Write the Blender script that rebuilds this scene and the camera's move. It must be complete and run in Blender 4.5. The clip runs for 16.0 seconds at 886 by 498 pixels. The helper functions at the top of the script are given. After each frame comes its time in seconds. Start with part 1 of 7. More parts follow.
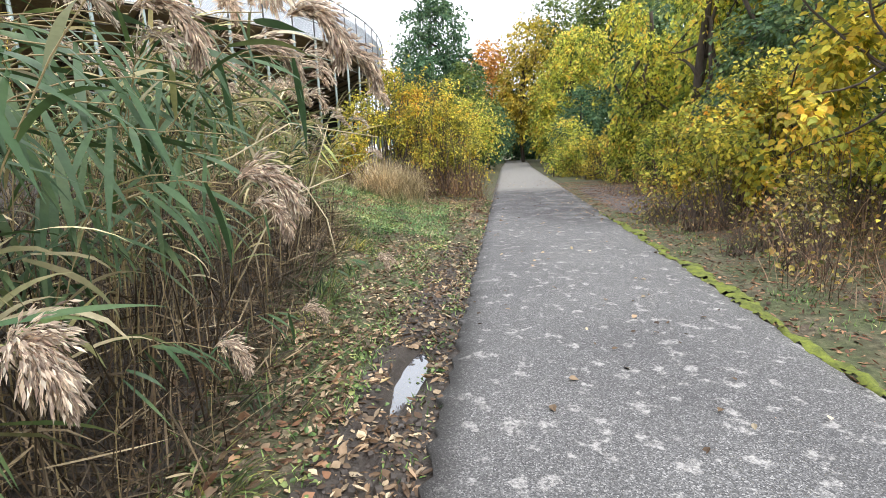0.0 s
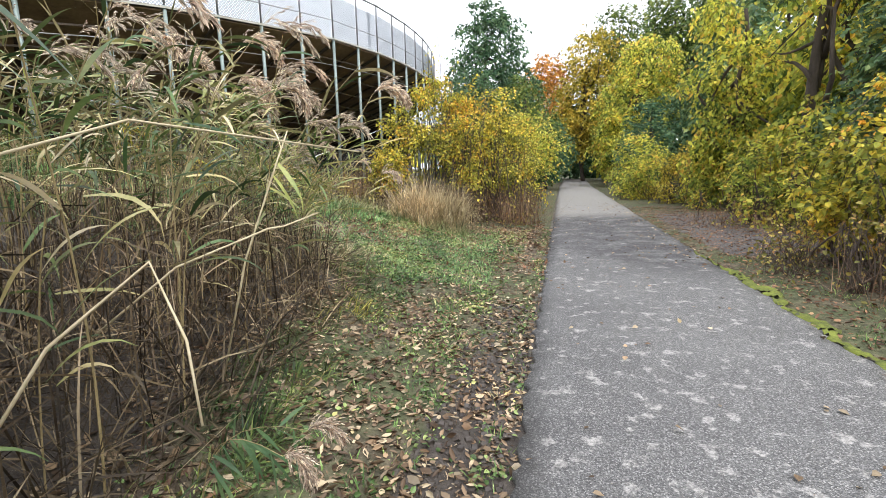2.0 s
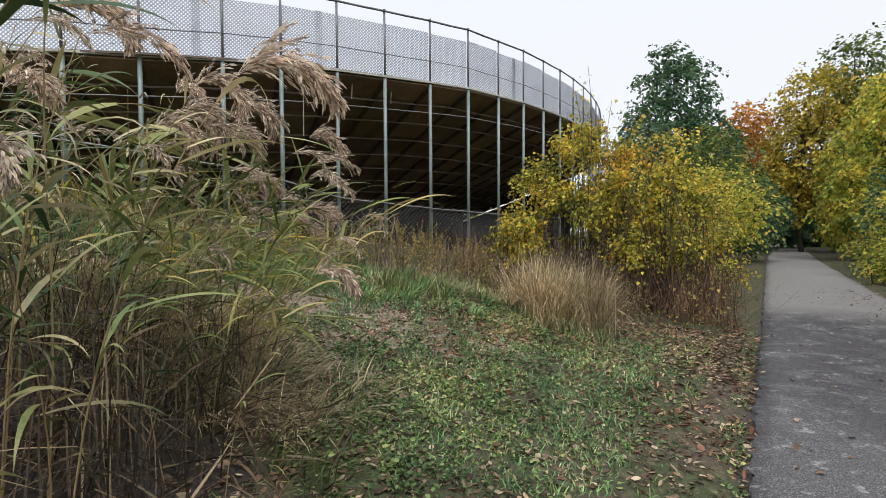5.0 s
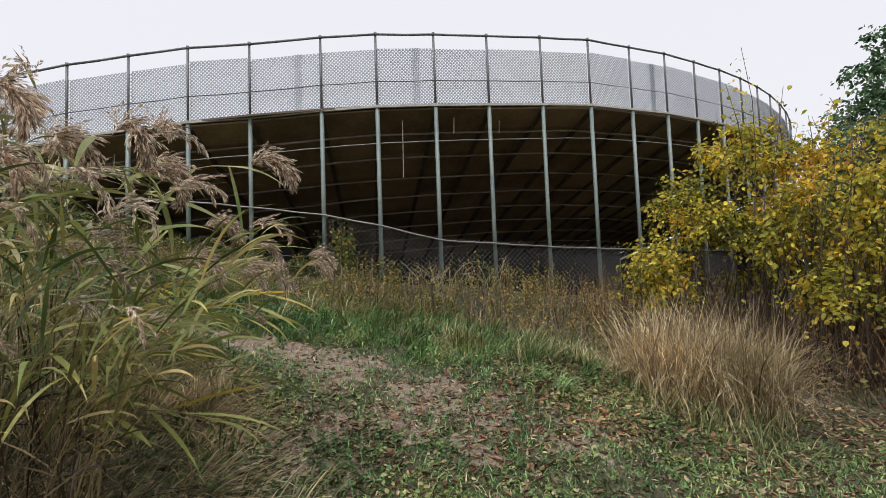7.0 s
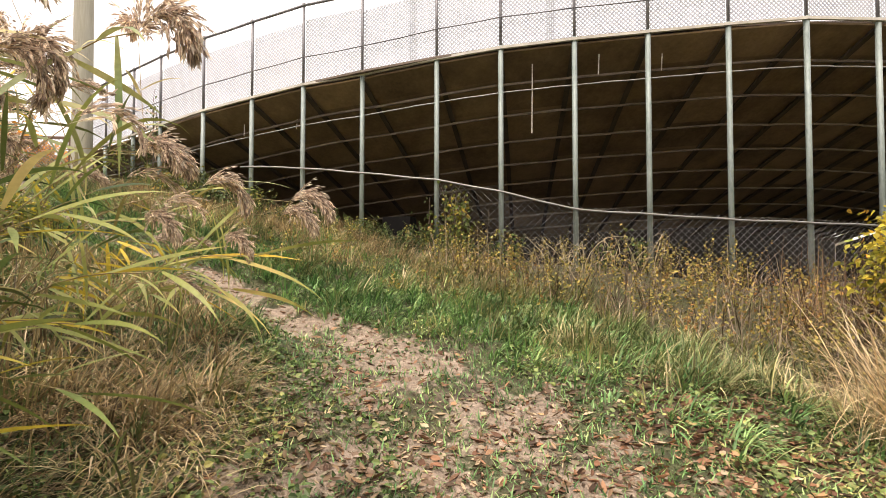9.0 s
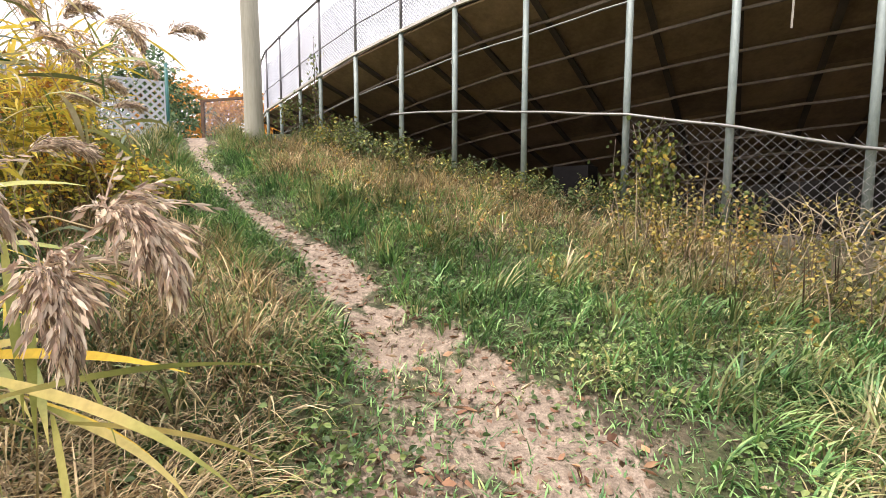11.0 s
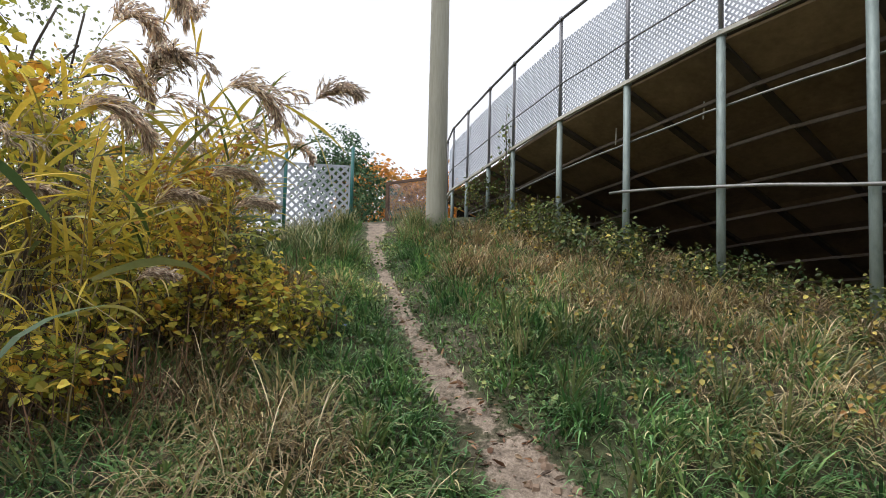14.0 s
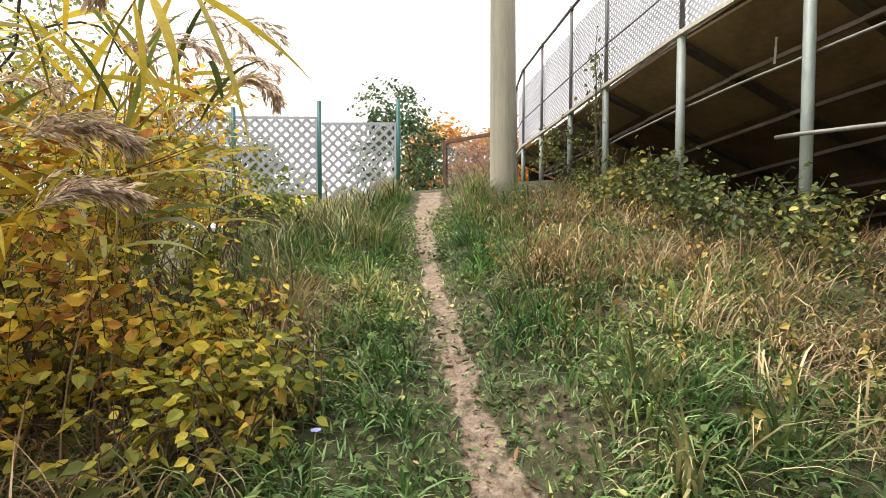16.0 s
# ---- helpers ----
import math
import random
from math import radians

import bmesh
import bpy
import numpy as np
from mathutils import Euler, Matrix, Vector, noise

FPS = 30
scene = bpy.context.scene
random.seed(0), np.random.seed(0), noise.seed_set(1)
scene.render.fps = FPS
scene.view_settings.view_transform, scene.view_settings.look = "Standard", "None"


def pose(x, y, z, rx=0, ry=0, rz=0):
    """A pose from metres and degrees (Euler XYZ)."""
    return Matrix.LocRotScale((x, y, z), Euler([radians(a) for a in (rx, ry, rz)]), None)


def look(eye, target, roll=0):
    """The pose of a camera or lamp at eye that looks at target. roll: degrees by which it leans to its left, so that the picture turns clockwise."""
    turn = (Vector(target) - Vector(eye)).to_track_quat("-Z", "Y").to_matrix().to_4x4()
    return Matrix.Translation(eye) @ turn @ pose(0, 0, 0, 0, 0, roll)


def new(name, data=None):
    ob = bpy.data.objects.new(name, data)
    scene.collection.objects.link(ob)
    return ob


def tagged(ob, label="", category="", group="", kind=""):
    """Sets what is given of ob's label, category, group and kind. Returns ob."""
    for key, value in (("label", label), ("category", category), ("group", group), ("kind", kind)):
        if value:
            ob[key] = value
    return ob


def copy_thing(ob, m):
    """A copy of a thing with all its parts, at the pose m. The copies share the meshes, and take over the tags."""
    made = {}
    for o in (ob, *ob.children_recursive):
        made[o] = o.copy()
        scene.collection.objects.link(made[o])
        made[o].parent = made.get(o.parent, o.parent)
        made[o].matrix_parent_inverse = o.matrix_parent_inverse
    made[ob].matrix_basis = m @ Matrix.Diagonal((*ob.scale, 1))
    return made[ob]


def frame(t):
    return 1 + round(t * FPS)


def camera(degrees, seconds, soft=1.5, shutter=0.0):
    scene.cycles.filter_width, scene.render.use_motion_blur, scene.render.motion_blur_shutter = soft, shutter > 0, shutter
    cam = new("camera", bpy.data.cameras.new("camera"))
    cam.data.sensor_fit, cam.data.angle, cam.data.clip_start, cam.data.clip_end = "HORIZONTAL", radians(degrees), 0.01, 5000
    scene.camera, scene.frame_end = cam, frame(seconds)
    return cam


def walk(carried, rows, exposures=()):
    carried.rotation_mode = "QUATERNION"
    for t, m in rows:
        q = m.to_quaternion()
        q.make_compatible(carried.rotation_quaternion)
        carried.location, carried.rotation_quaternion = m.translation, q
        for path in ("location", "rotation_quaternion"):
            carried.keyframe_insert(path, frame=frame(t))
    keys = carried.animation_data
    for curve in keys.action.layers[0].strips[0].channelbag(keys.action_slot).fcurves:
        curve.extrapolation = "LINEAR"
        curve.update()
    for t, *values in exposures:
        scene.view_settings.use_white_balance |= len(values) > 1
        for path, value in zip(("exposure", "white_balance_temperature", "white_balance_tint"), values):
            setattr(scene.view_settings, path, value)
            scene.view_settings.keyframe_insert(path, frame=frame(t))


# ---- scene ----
cam = camera(85.7, 16.0, soft=0.2)
PATH = [
    (0, (0.79, -0.387, 1.452), (0.693, 1.57, 1.051), -1.9),
    (0.5, (0.854, 0.138, 1.443), (0.72, 2.096, 1.056), -1.5),
    (1, (0.863, 0.708, 1.444), (0.701, 2.668, 1.083), -1.4),
    (1.5, (0.851, 1.24, 1.459), (0.603, 3.194, 1.11), -1.6),
    (2, (0.798, 1.739, 1.5), (0.484, 3.687, 1.173), -1.4),
    (2.5, (0.79, 2.194, 1.559), (0.37, 4.133, 1.308), -1.0),
    (3, (0.767, 2.756, 1.572), (0.221, 4.674, 1.416), -0.2),
    (3.5, (0.829, 3.341, 1.543), (0.157, 5.223, 1.444), -0.1),
    (4, (0.784, 3.913, 1.573), (0.021, 5.759, 1.471), 0.4),
    (4.2, (0.799, 4.116, 1.591), (0.003, 5.948, 1.487), 0.3),
    (6.3, (1.097, 6.17, 1.696), (-0.242, 7.654, 1.766), -1.6),
    (6.5, (1.065, 6.37, 1.69), (-0.324, 7.807, 1.78), -1.9),
    (7, (1.043, 6.83, 1.689), (-0.467, 8.136, 1.809), -2.1),
    (7.5, (0.905, 7.27, 1.68), (-0.691, 8.467, 1.816), -1.4),
    (8, (0.749, 7.674, 1.627), (-0.938, 8.745, 1.723), -0.8),
    (8.5, (0.426, 7.956, 1.594), (-1.364, 8.844, 1.677), -0.2),
    (9, (0.001, 8.269, 1.587), (-1.85, 9.024, 1.644), 0.0),
    (9.2, (-0.186, 8.41, 1.591), (-2.066, 9.09, 1.627), -0.2),
    (11.3, (-1.894, 9.023, 1.998), (-3.885, 8.991, 1.817), 0.2),
    (11.5, (-2.022, 8.987, 2.041), (-4.015, 8.952, 1.886), 0.5),
    (12, (-2.357, 8.91, 2.136), (-4.352, 8.785, 2.064), 1.3),
    (12.5, (-2.687, 8.701, 2.201), (-4.663, 8.389, 2.193), 2.0),
    (13, (-3.001, 8.55, 2.229), (-4.95, 8.104, 2.25), 1.5),
    (13.5, (-3.437, 8.444, 2.325), (-5.354, 7.874, 2.366), 1.2),
    (14, (-3.888, 8.272, 2.449), (-5.757, 7.567, 2.541), 1.5),
    (14.5, (-4.346, 8.133, 2.514), (-6.173, 7.326, 2.604), 1.5),
    (15, (-4.77, 7.931, 2.536), (-6.549, 7.018, 2.557), 1.0),
    (15.5, (-5.192, 7.741, 2.633), (-6.947, 6.782, 2.579), 0.3),
    (16, (-5.596, 7.627, 2.742), (-7.344, 6.658, 2.667), -0.0),
]
walk(cam, [(t, look(eye, aim, roll)) for t, eye, aim, roll in PATH],
     ((0, 0.95, 6250, 11), (1.5, 0.9, 6300, 11), (2.5, 0.75, 6200, 11), (3.2, 0.17, 6200, 12), (3.5, 0.1, 6200, 12), (4.2, 0.12, 6200, 12), (6.3, -0.05, 6350, 14), (7.0, -0.05, 6450, 14), (8.0, 0.35, 7000, 15), (8.6, 0.95, 7500, 18),
      (9.2, 0.95, 7600, 20), (11.3, 1.15, 6700, 20), (11.6, 1.1, 6500, 18), (12.0, 0.95, 6400, 14), (12.5, 0.5, 6200, 12), (13.5, 0.27, 6200, 13), (14.0, 0.2, 6300, 13), (14.5, 0.02, 6400, 13), (15.0, 0.2, 6700, 15), (15.4, 0.65, 7000, 16), (16, 0.85, 7300, 16)))

# ---- world, sun, exposure ----
world = bpy.data.worlds.new("overcast_sky")
scene.world = world
world.use_nodes = True
wt = world.node_tree
wt.nodes.clear()
w_out = wt.nodes.new("ShaderNodeOutputWorld")
w_bg = wt.nodes.new("ShaderNodeBackground")
w_sky = wt.nodes.new("ShaderNodeTexSky")
w_sky.sky_type = "NISHITA"
w_sky.sun_disc = False
w_sky.sun_elevation = radians(62)
w_sky.sun_rotation = radians(145)
w_sky.dust_density = 6.0
w_grey = wt.nodes.new("ShaderNodeHueSaturation")
w_grey.inputs["Saturation"].default_value = 0.16
w_mix = wt.nodes.new("ShaderNodeMix")
w_mix.data_type = "RGBA"
w_mix.inputs[0].default_value = 0.72
w_mix.inputs[7].default_value = (11.3, 11.6, 12.0, 1)
wt.links.new(w_sky.outputs[0], w_grey.inputs["Color"])
wt.links.new(w_grey.outputs[0], w_mix.inputs[6])
wt.links.new(w_mix.outputs[2], w_bg.inputs["Color"])
w_bg.inputs["Strength"].default_value = 0.099
wt.links.new(w_bg.outputs[0], w_out.inputs["Surface"])

sun = new("sun", bpy.data.lights.new("sun", "SUN"))
sun.data.energy, sun.data.angle, sun.data.color = 1.5, radians(35), (1.0, 0.97, 0.92)
sun.matrix_world = look((5, -7, 16), (0, 0, 0))

# ---- materials ----


def mat_new(name):
    m = bpy.data.materials.new(name)
    m.use_nodes = True
    nt = m.node_tree
    bsdf = nt.nodes["Principled BSDF"]
    return m, nt, bsdf


def node(nt, kind, **inputs):
    n = nt.nodes.new(kind)
    for key, value in inputs.items():
        n.inputs[key.replace("_", " ")].default_value = value
    return n


def ramp(nt, fac, stops):
    r = nt.nodes.new("ShaderNodeValToRGB")
    el = r.color_ramp.elements
    el[0].position, el[0].color = stops[0][0], (*stops[0][1], 1)
    el[1].position, el[1].color = stops[-1][0], (*stops[-1][1], 1)
    for p, c in stops[1:-1]:
        e = el.new(p)
        e.color = (*c, 1)
    nt.links.new(fac, r.inputs[0])
    return r.outputs[0]


def noise_tex(nt, scale, detail=4.0, rough=0.6, coords=None):
    n = node(nt, "ShaderNodeTexNoise", Scale=scale, Detail=detail, Roughness=rough)
    nt.links.new(coords if coords is not None else obj_coords(nt), n.inputs["Vector"])
    return n.outputs["Fac"]


def obj_coords(nt):
    return nt.nodes.new("ShaderNodeTexCoord").outputs["Object"]


def mix_rgb(nt, fac, a, b, blend="MIX"):
    n = nt.nodes.new("ShaderNodeMix")
    n.data_type, n.blend_type = "RGBA", blend
    for sock, v in ((n.inputs[0], fac), (n.inputs[6], a), (n.inputs[7], b)):
        if isinstance(v, (int, float)):
            sock.default_value = v
        elif isinstance(v, tuple):
            sock.default_value = (*v, 1)
        else:
            nt.links.new(v, sock)
    return n.outputs[2]


def maths(nt, op, a, b=0.0):
    n = nt.nodes.new("ShaderNodeMath")
    n.operation = op
    for sock, v in ((n.inputs[0], a), (n.inputs[1], b)):
        if isinstance(v, (int, float)):
            sock.default_value = v
        else:
            nt.links.new(v, sock)
    return n.outputs[0]


def bump(nt, bsdf, height, strength=0.4, distance=0.01):
    b = node(nt, "ShaderNodeBump", Strength=strength, Distance=distance)
    nt.links.new(height, b.inputs["Height"])
    nt.links.new(b.outputs[0], bsdf.inputs["Normal"])


def leaf_material(name, stops, glow=0.35, rough=0.55, patchy=1.8):
    """Leaves: a colour for each leaf, mottled, with light passing through the blade."""
    m, nt, bsdf = mat_new(name)
    geo = nt.nodes.new("ShaderNodeNewGeometry")
    drift = maths(nt, "MULTIPLY", maths(nt, "SUBTRACT", noise_tex(nt, 1.15, 3), 0.5), patchy)
    col = ramp(nt, maths(nt, "ADD", maths(nt, "MULTIPLY", maths(nt, "SUBTRACT", geo.outputs["Random Per Island"], 0.5), 0.8), maths(nt, "ADD", drift, 0.5)), stops)
    big = noise_tex(nt, 0.6, 3)
    col = mix_rgb(nt, 0.5, col, ramp(nt, big, [(0.36, (0.62, 0.70, 0.58)), (0.64, (1.35, 1.27, 1.1))]), "MULTIPLY")
    own = maths(nt, "FRACT", maths(nt, "MULTIPLY", geo.outputs["Random Per Island"], 37.7))
    col = mix_rgb(nt, 1.0, col, ramp(nt, own, [(0.0, (0.5, 0.5, 0.5)), (0.5, (1.05, 1.05, 1.05)), (1.0, (1.55, 1.53, 1.48))]), "MULTIPLY")
    small = noise_tex(nt, 45, 3)
    col = mix_rgb(nt, 0.35, col, ramp(nt, small, [(0.3, (0.45, 0.42, 0.36)), (0.7, (1.1, 1.1, 1.1))]), "MULTIPLY")
    bsdf.inputs["Roughness"].default_value = rough
    bsdf.inputs["Specular IOR Level"].default_value = 0.35
    nt.links.new(col, bsdf.inputs["Base Color"])
    tr = nt.nodes.new("ShaderNodeBsdfTranslucent")
    nt.links.new(col, tr.inputs["Color"])
    mx = nt.nodes.new("ShaderNodeMixShader")
    mx.inputs[0].default_value = glow
    nt.links.new(bsdf.outputs[0], mx.inputs[1])
    nt.links.new(tr.outputs[0], mx.inputs[2])
    nt.links.new(mx.outputs[0], nt.nodes["Material Output"].inputs["Surface"])
    return m


def plain_material(name, stops, scale, rough=0.7, metal=0.0, bump_scale=60, bump_amount=0.3, stretch=(1, 1, 1), per_piece=0.0):
    """Worn solid surfaces: colour from two scales of noise, fine relief."""
    m, nt, bsdf = mat_new(name)
    mp = nt.nodes.new("ShaderNodeMapping")
    mp.inputs["Scale"].default_value = stretch
    nt.links.new(obj_coords(nt), mp.inputs[0])
    a = noise_tex(nt, scale, 5, 0.65, mp.outputs[0])
    b = noise_tex(nt, scale * 9, 3, 0.6, mp.outputs[0])
    f = maths(nt, "ADD", maths(nt, "MULTIPLY", a, 0.7), maths(nt, "MULTIPLY", b, 0.3))
    if per_piece:
        rnd = nt.nodes.new("ShaderNodeObjectInfo").outputs["Random"]
        f = maths(nt, "ADD", f, maths(nt, "MULTIPLY", maths(nt, "SUBTRACT", rnd, 0.5), per_piece))
    nt.links.new(ramp(nt, f, stops), bsdf.inputs["Base Color"])
    bsdf.inputs["Roughness"].default_value = rough
    bsdf.inputs["Metallic"].default_value = metal
    bump(nt, bsdf, noise_tex(nt, bump_scale, 4, 0.6, mp.outputs[0]), bump_amount, 0.004)
    return m


M_BUSH = leaf_material("yellow_green_leaves", [(0.0, (0.12, 0.14, 0.03)), (0.25, (0.32, 0.34, 0.065)), (0.55, (0.64, 0.59, 0.10)), (0.85, (0.90, 0.70, 0.11)), (1.0, (0.86, 0.46, 0.08))], 0.45)
M_VINE = leaf_material("vine_leaves", [(0.0, (0.08, 0.13, 0.035)), (0.22, (0.28, 0.36, 0.08)), (0.5, (0.60, 0.63, 0.13)), (0.8, (0.90, 0.79, 0.16)), (1.0, (0.90, 0.58, 0.13))], 0.6)
M_BIG = leaf_material("broad_yellow_leaves", [(0.0, (0.16, 0.22, 0.06)), (0.28, (0.40, 0.44, 0.10)), (0.6, (0.78, 0.70, 0.13)), (0.85, (0.90, 0.72, 0.14)), (1.0, (0.86, 0.55, 0.11))], 0.6)
M_DARK = leaf_material("dark_green_leaves", [(0.0, (0.04, 0.10, 0.055)), (0.5, (0.09, 0.18, 0.095)), (1.0, (0.18, 0.27, 0.13))], 0.35)
M_GREEN = leaf_material("green_leaves", [(0.0, (0.06, 0.11, 0.035)), (0.5, (0.15, 0.22, 0.06)), (1.0, (0.30, 0.33, 0.09))], 0.35)
M_TEAL = leaf_material("bluish_green_leaves", [(0.0, (0.06, 0.12, 0.065)), (0.55, (0.15, 0.24, 0.12)), (0.9, (0.34, 0.40, 0.13)), (1.0, (0.62, 0.54, 0.10))], 0.35)
M_PALE = leaf_material("pale_green_leaves", [(0.0, (0.14, 0.18, 0.08)), (0.5, (0.30, 0.36, 0.17)), (1.0, (0.50, 0.52, 0.26))], 0.4)
M_ORANGE = leaf_material("orange_leaves", [(0.0, (0.36, 0.20, 0.05)), (0.5, (0.65, 0.29, 0.06)), (1.0, (0.75, 0.45, 0.10))])
M_GOLD = leaf_material("golden_leaves", [(0.0, (0.22, 0.22, 0.04)), (0.5, (0.52, 0.43, 0.06)), (1.0, (0.74, 0.54, 0.09))])
M_AMBER = leaf_material("amber_bush_leaves", [(0.0, (0.15, 0.19, 0.055)), (0.38, (0.48, 0.50, 0.11)), (0.70, (0.86, 0.70, 0.14)), (0.90, (0.80, 0.46, 0.10)), (1.0, (0.40, 0.18, 0.075))], 0.45, 0.5, 2.4)
M_IVY = leaf_material("ivy_leaves", [(0.0, (0.04, 0.07, 0.02)), (0.5, (0.11, 0.15, 0.04)), (0.85, (0.20, 0.21, 0.05)), (1.0, (0.38, 0.28, 0.05))], 0.25)
M_GRASS = leaf_material("green_grass", [(0.0, (0.055, 0.15, 0.06)), (0.5, (0.17, 0.35, 0.135)), (0.85, (0.34, 0.50, 0.215)), (0.96, (0.50, 0.55, 0.28)), (1.0, (0.68, 0.60, 0.38))], 0.14, 0.40)
M_VERGE = leaf_material("fresh_verge_grass", [(0.0, (0.05, 0.10, 0.035)), (0.5, (0.15, 0.255, 0.08)), (0.85, (0.30, 0.40, 0.14)), (1.0, (0.54, 0.52, 0.27))], 0.2, 0.42)
M_WEEDLEAF = leaf_material("yellowing_weed_leaves", [(0.0, (0.10, 0.11, 0.035)), (0.35, (0.26, 0.24, 0.07)), (0.7, (0.48, 0.38, 0.11)), (1.0, (0.42, 0.22, 0.09))], 0.25, 0.6)
M_FRESH = leaf_material("fresh_reed_leaves", [(0.0, (0.06, 0.11, 0.04)), (0.4, (0.16, 0.21, 0.065)), (0.7, (0.32, 0.33, 0.11)), (1.0, (0.60, 0.48, 0.22))], 0.25, 0.42)
# straw whose darkest tones carry the shade low in the reed bed
M_THATCH = leaf_material("shade_toned_straw", [(0.0, (0.02, 0.014, 0.01)), (0.45, (0.065, 0.046, 0.03)), (0.78, (0.20, 0.15, 0.095)), (1.0, (0.60, 0.50, 0.35))], 0.1, 0.6, 0.5)
M_BRUSH = leaf_material("dead_red_brown_brush", [(0.0, (0.06, 0.035, 0.025)), (0.5, (0.20, 0.12, 0.08)), (1.0, (0.38, 0.26, 0.17))], 0.1, 0.7, 0.8)
M_CLOVER = leaf_material("low_weed_leaves", [(0.0, (0.045, 0.085, 0.03)), (0.5, (0.13, 0.21, 0.075)), (0.85, (0.27, 0.34, 0.13)), (1.0, (0.46, 0.44, 0.18))], 0.14, 0.45)
M_DEADGRASS = leaf_material("dead_brown_grass", [(0.0, (0.12, 0.085, 0.05)), (0.35, (0.31, 0.235, 0.14)), (0.7, (0.54, 0.44, 0.28)), (1.0, (0.76, 0.67, 0.48))], 0.18, 0.6, 0.8)
M_STALKS = leaf_material("dead_weed_stalks", [(0.0, (0.06, 0.042, 0.032)), (0.45, (0.17, 0.125, 0.092)), (0.8, (0.34, 0.27, 0.205)), (1.0, (0.58, 0.50, 0.41))], 0.08, 0.65, 0.6)
M_BRAMBLE = leaf_material("bramble_leaves", [(0.0, (0.03, 0.06, 0.022)), (0.5, (0.09, 0.14, 0.046)), (0.8, (0.22, 0.25, 0.08)), (1.0, (0.48, 0.42, 0.12))], 0.2, 0.5)
M_LONG = leaf_material("mixed_long_grass", [(0.0, (0.08, 0.13, 0.05)), (0.4, (0.20, 0.255, 0.105)), (0.68, (0.40, 0.36, 0.20)), (1.0, (0.64, 0.54, 0.36))], 0.14, 0.45)
M_TAN = leaf_material("dry_tan_grass", [(0.0, (0.20, 0.14, 0.085)), (0.3, (0.44, 0.34, 0.21)), (0.65, (0.66, 0.54, 0.36)), (1.0, (0.84, 0.75, 0.56))], 0.25, 0.6, 0.8)
M_WEED = leaf_material("dead_brown_weeds", [(0.0, (0.10, 0.065, 0.04)), (0.5, (0.22, 0.15, 0.09)), (1.0, (0.36, 0.27, 0.17))], 0.15)
M_REED = leaf_material("reed_leaves", [(0.0, (0.04, 0.085, 0.035)), (0.35, (0.10, 0.155, 0.055)), (0.58, (0.25, 0.26, 0.11)), (0.78, (0.46, 0.40, 0.23)), (1.0, (0.70, 0.62, 0.45))], 0.2, 0.42)
M_REEDY = leaf_material("yellowing_reed_leaves", [(0.0, (0.20, 0.21, 0.05)), (0.5, (0.44, 0.36, 0.06)), (1.0, (0.60, 0.42, 0.06))], 0.35)
M_PLUME = leaf_material("reed_plume", [(0.0, (0.22, 0.15, 0.13)), (0.35, (0.48, 0.38, 0.33)), (0.7, (0.74, 0.64, 0.56)), (1.0, (0.90, 0.84, 0.77))], 0.48, 0.9, 0.5)
M_BROAD = leaf_material("broad_reed_leaves", [(0.0, (0.018, 0.042, 0.020)), (0.5, (0.040, 0.078, 0.036)), (0.8, (0.085, 0.125, 0.055)), (1.0, (0.34, 0.30, 0.17))], 0.12, 0.45)
# brown stems, the low stops darkened to paint the shade between them
M_DEADSTEM = leaf_material("shade_toned_stems", [(0.0, (0.02, 0.014, 0.010)), (0.45, (0.065, 0.045, 0.03)), (0.75, (0.17, 0.125, 0.08)), (1.0, (0.52, 0.43, 0.31))], 0.05, 0.6, 0.5)
M_STALK = plain_material("reed_stalk", [(0.3, (0.20, 0.15, 0.07)), (0.6, (0.36, 0.28, 0.14)), (0.8, (0.46, 0.38, 0.22))], 6, 0.6)
M_LITTER = leaf_material("fallen_leaves", [(0.0, (0.045, 0.028, 0.02)), (0.32, (0.15, 0.095, 0.06)), (0.64, (0.31, 0.22, 0.15)), (0.9, (0.56, 0.46, 0.34)), (1.0, (0.62, 0.46, 0.16))], 0.1, 0.55, 0.5)
M_REDLIT = leaf_material("russet_fallen_leaves", [(0.0, (0.07, 0.036, 0.024)), (0.45, (0.21, 0.105, 0.066)), (0.8, (0.38, 0.22, 0.135)), (1.0, (0.52, 0.37, 0.20))], 0.1, 0.6, 0.6)
M_BARK = plain_material("bark", [(0.3, (0.035, 0.026, 0.02)), (0.55, (0.08, 0.062, 0.048)), (0.75, (0.14, 0.115, 0.09))], 5, 0.9, 0, 25, 0.8, (1, 1, 0.25))
M_TWIG = plain_material("twigs", [(0.3, (0.05, 0.035, 0.028)), (0.6, (0.12, 0.09, 0.07)), (0.8, (0.22, 0.17, 0.13))], 8, 0.85)
M_POST = plain_material("galvanised_green_grey_post", [(0.3, (0.13, 0.17, 0.16)), (0.5, (0.25, 0.305, 0.29)), (0.75, (0.37, 0.43, 0.41))], 4, 0.55, 0.25, 90, 0.15, (1, 1, 0.3))
M_RAIL = plain_material("weathered_steel_rail", [(0.3, (0.16, 0.16, 0.16)), (0.6, (0.30, 0.30, 0.29)), (0.8, (0.40, 0.39, 0.37))], 5, 0.5, 0.5)
M_FPOST = plain_material("dark_steel_fence_post", [(0.3, (0.10, 0.10, 0.11)), (0.6, (0.20, 0.20, 0.21)), (0.8, (0.28, 0.28, 0.28))], 5, 0.5, 0.4)
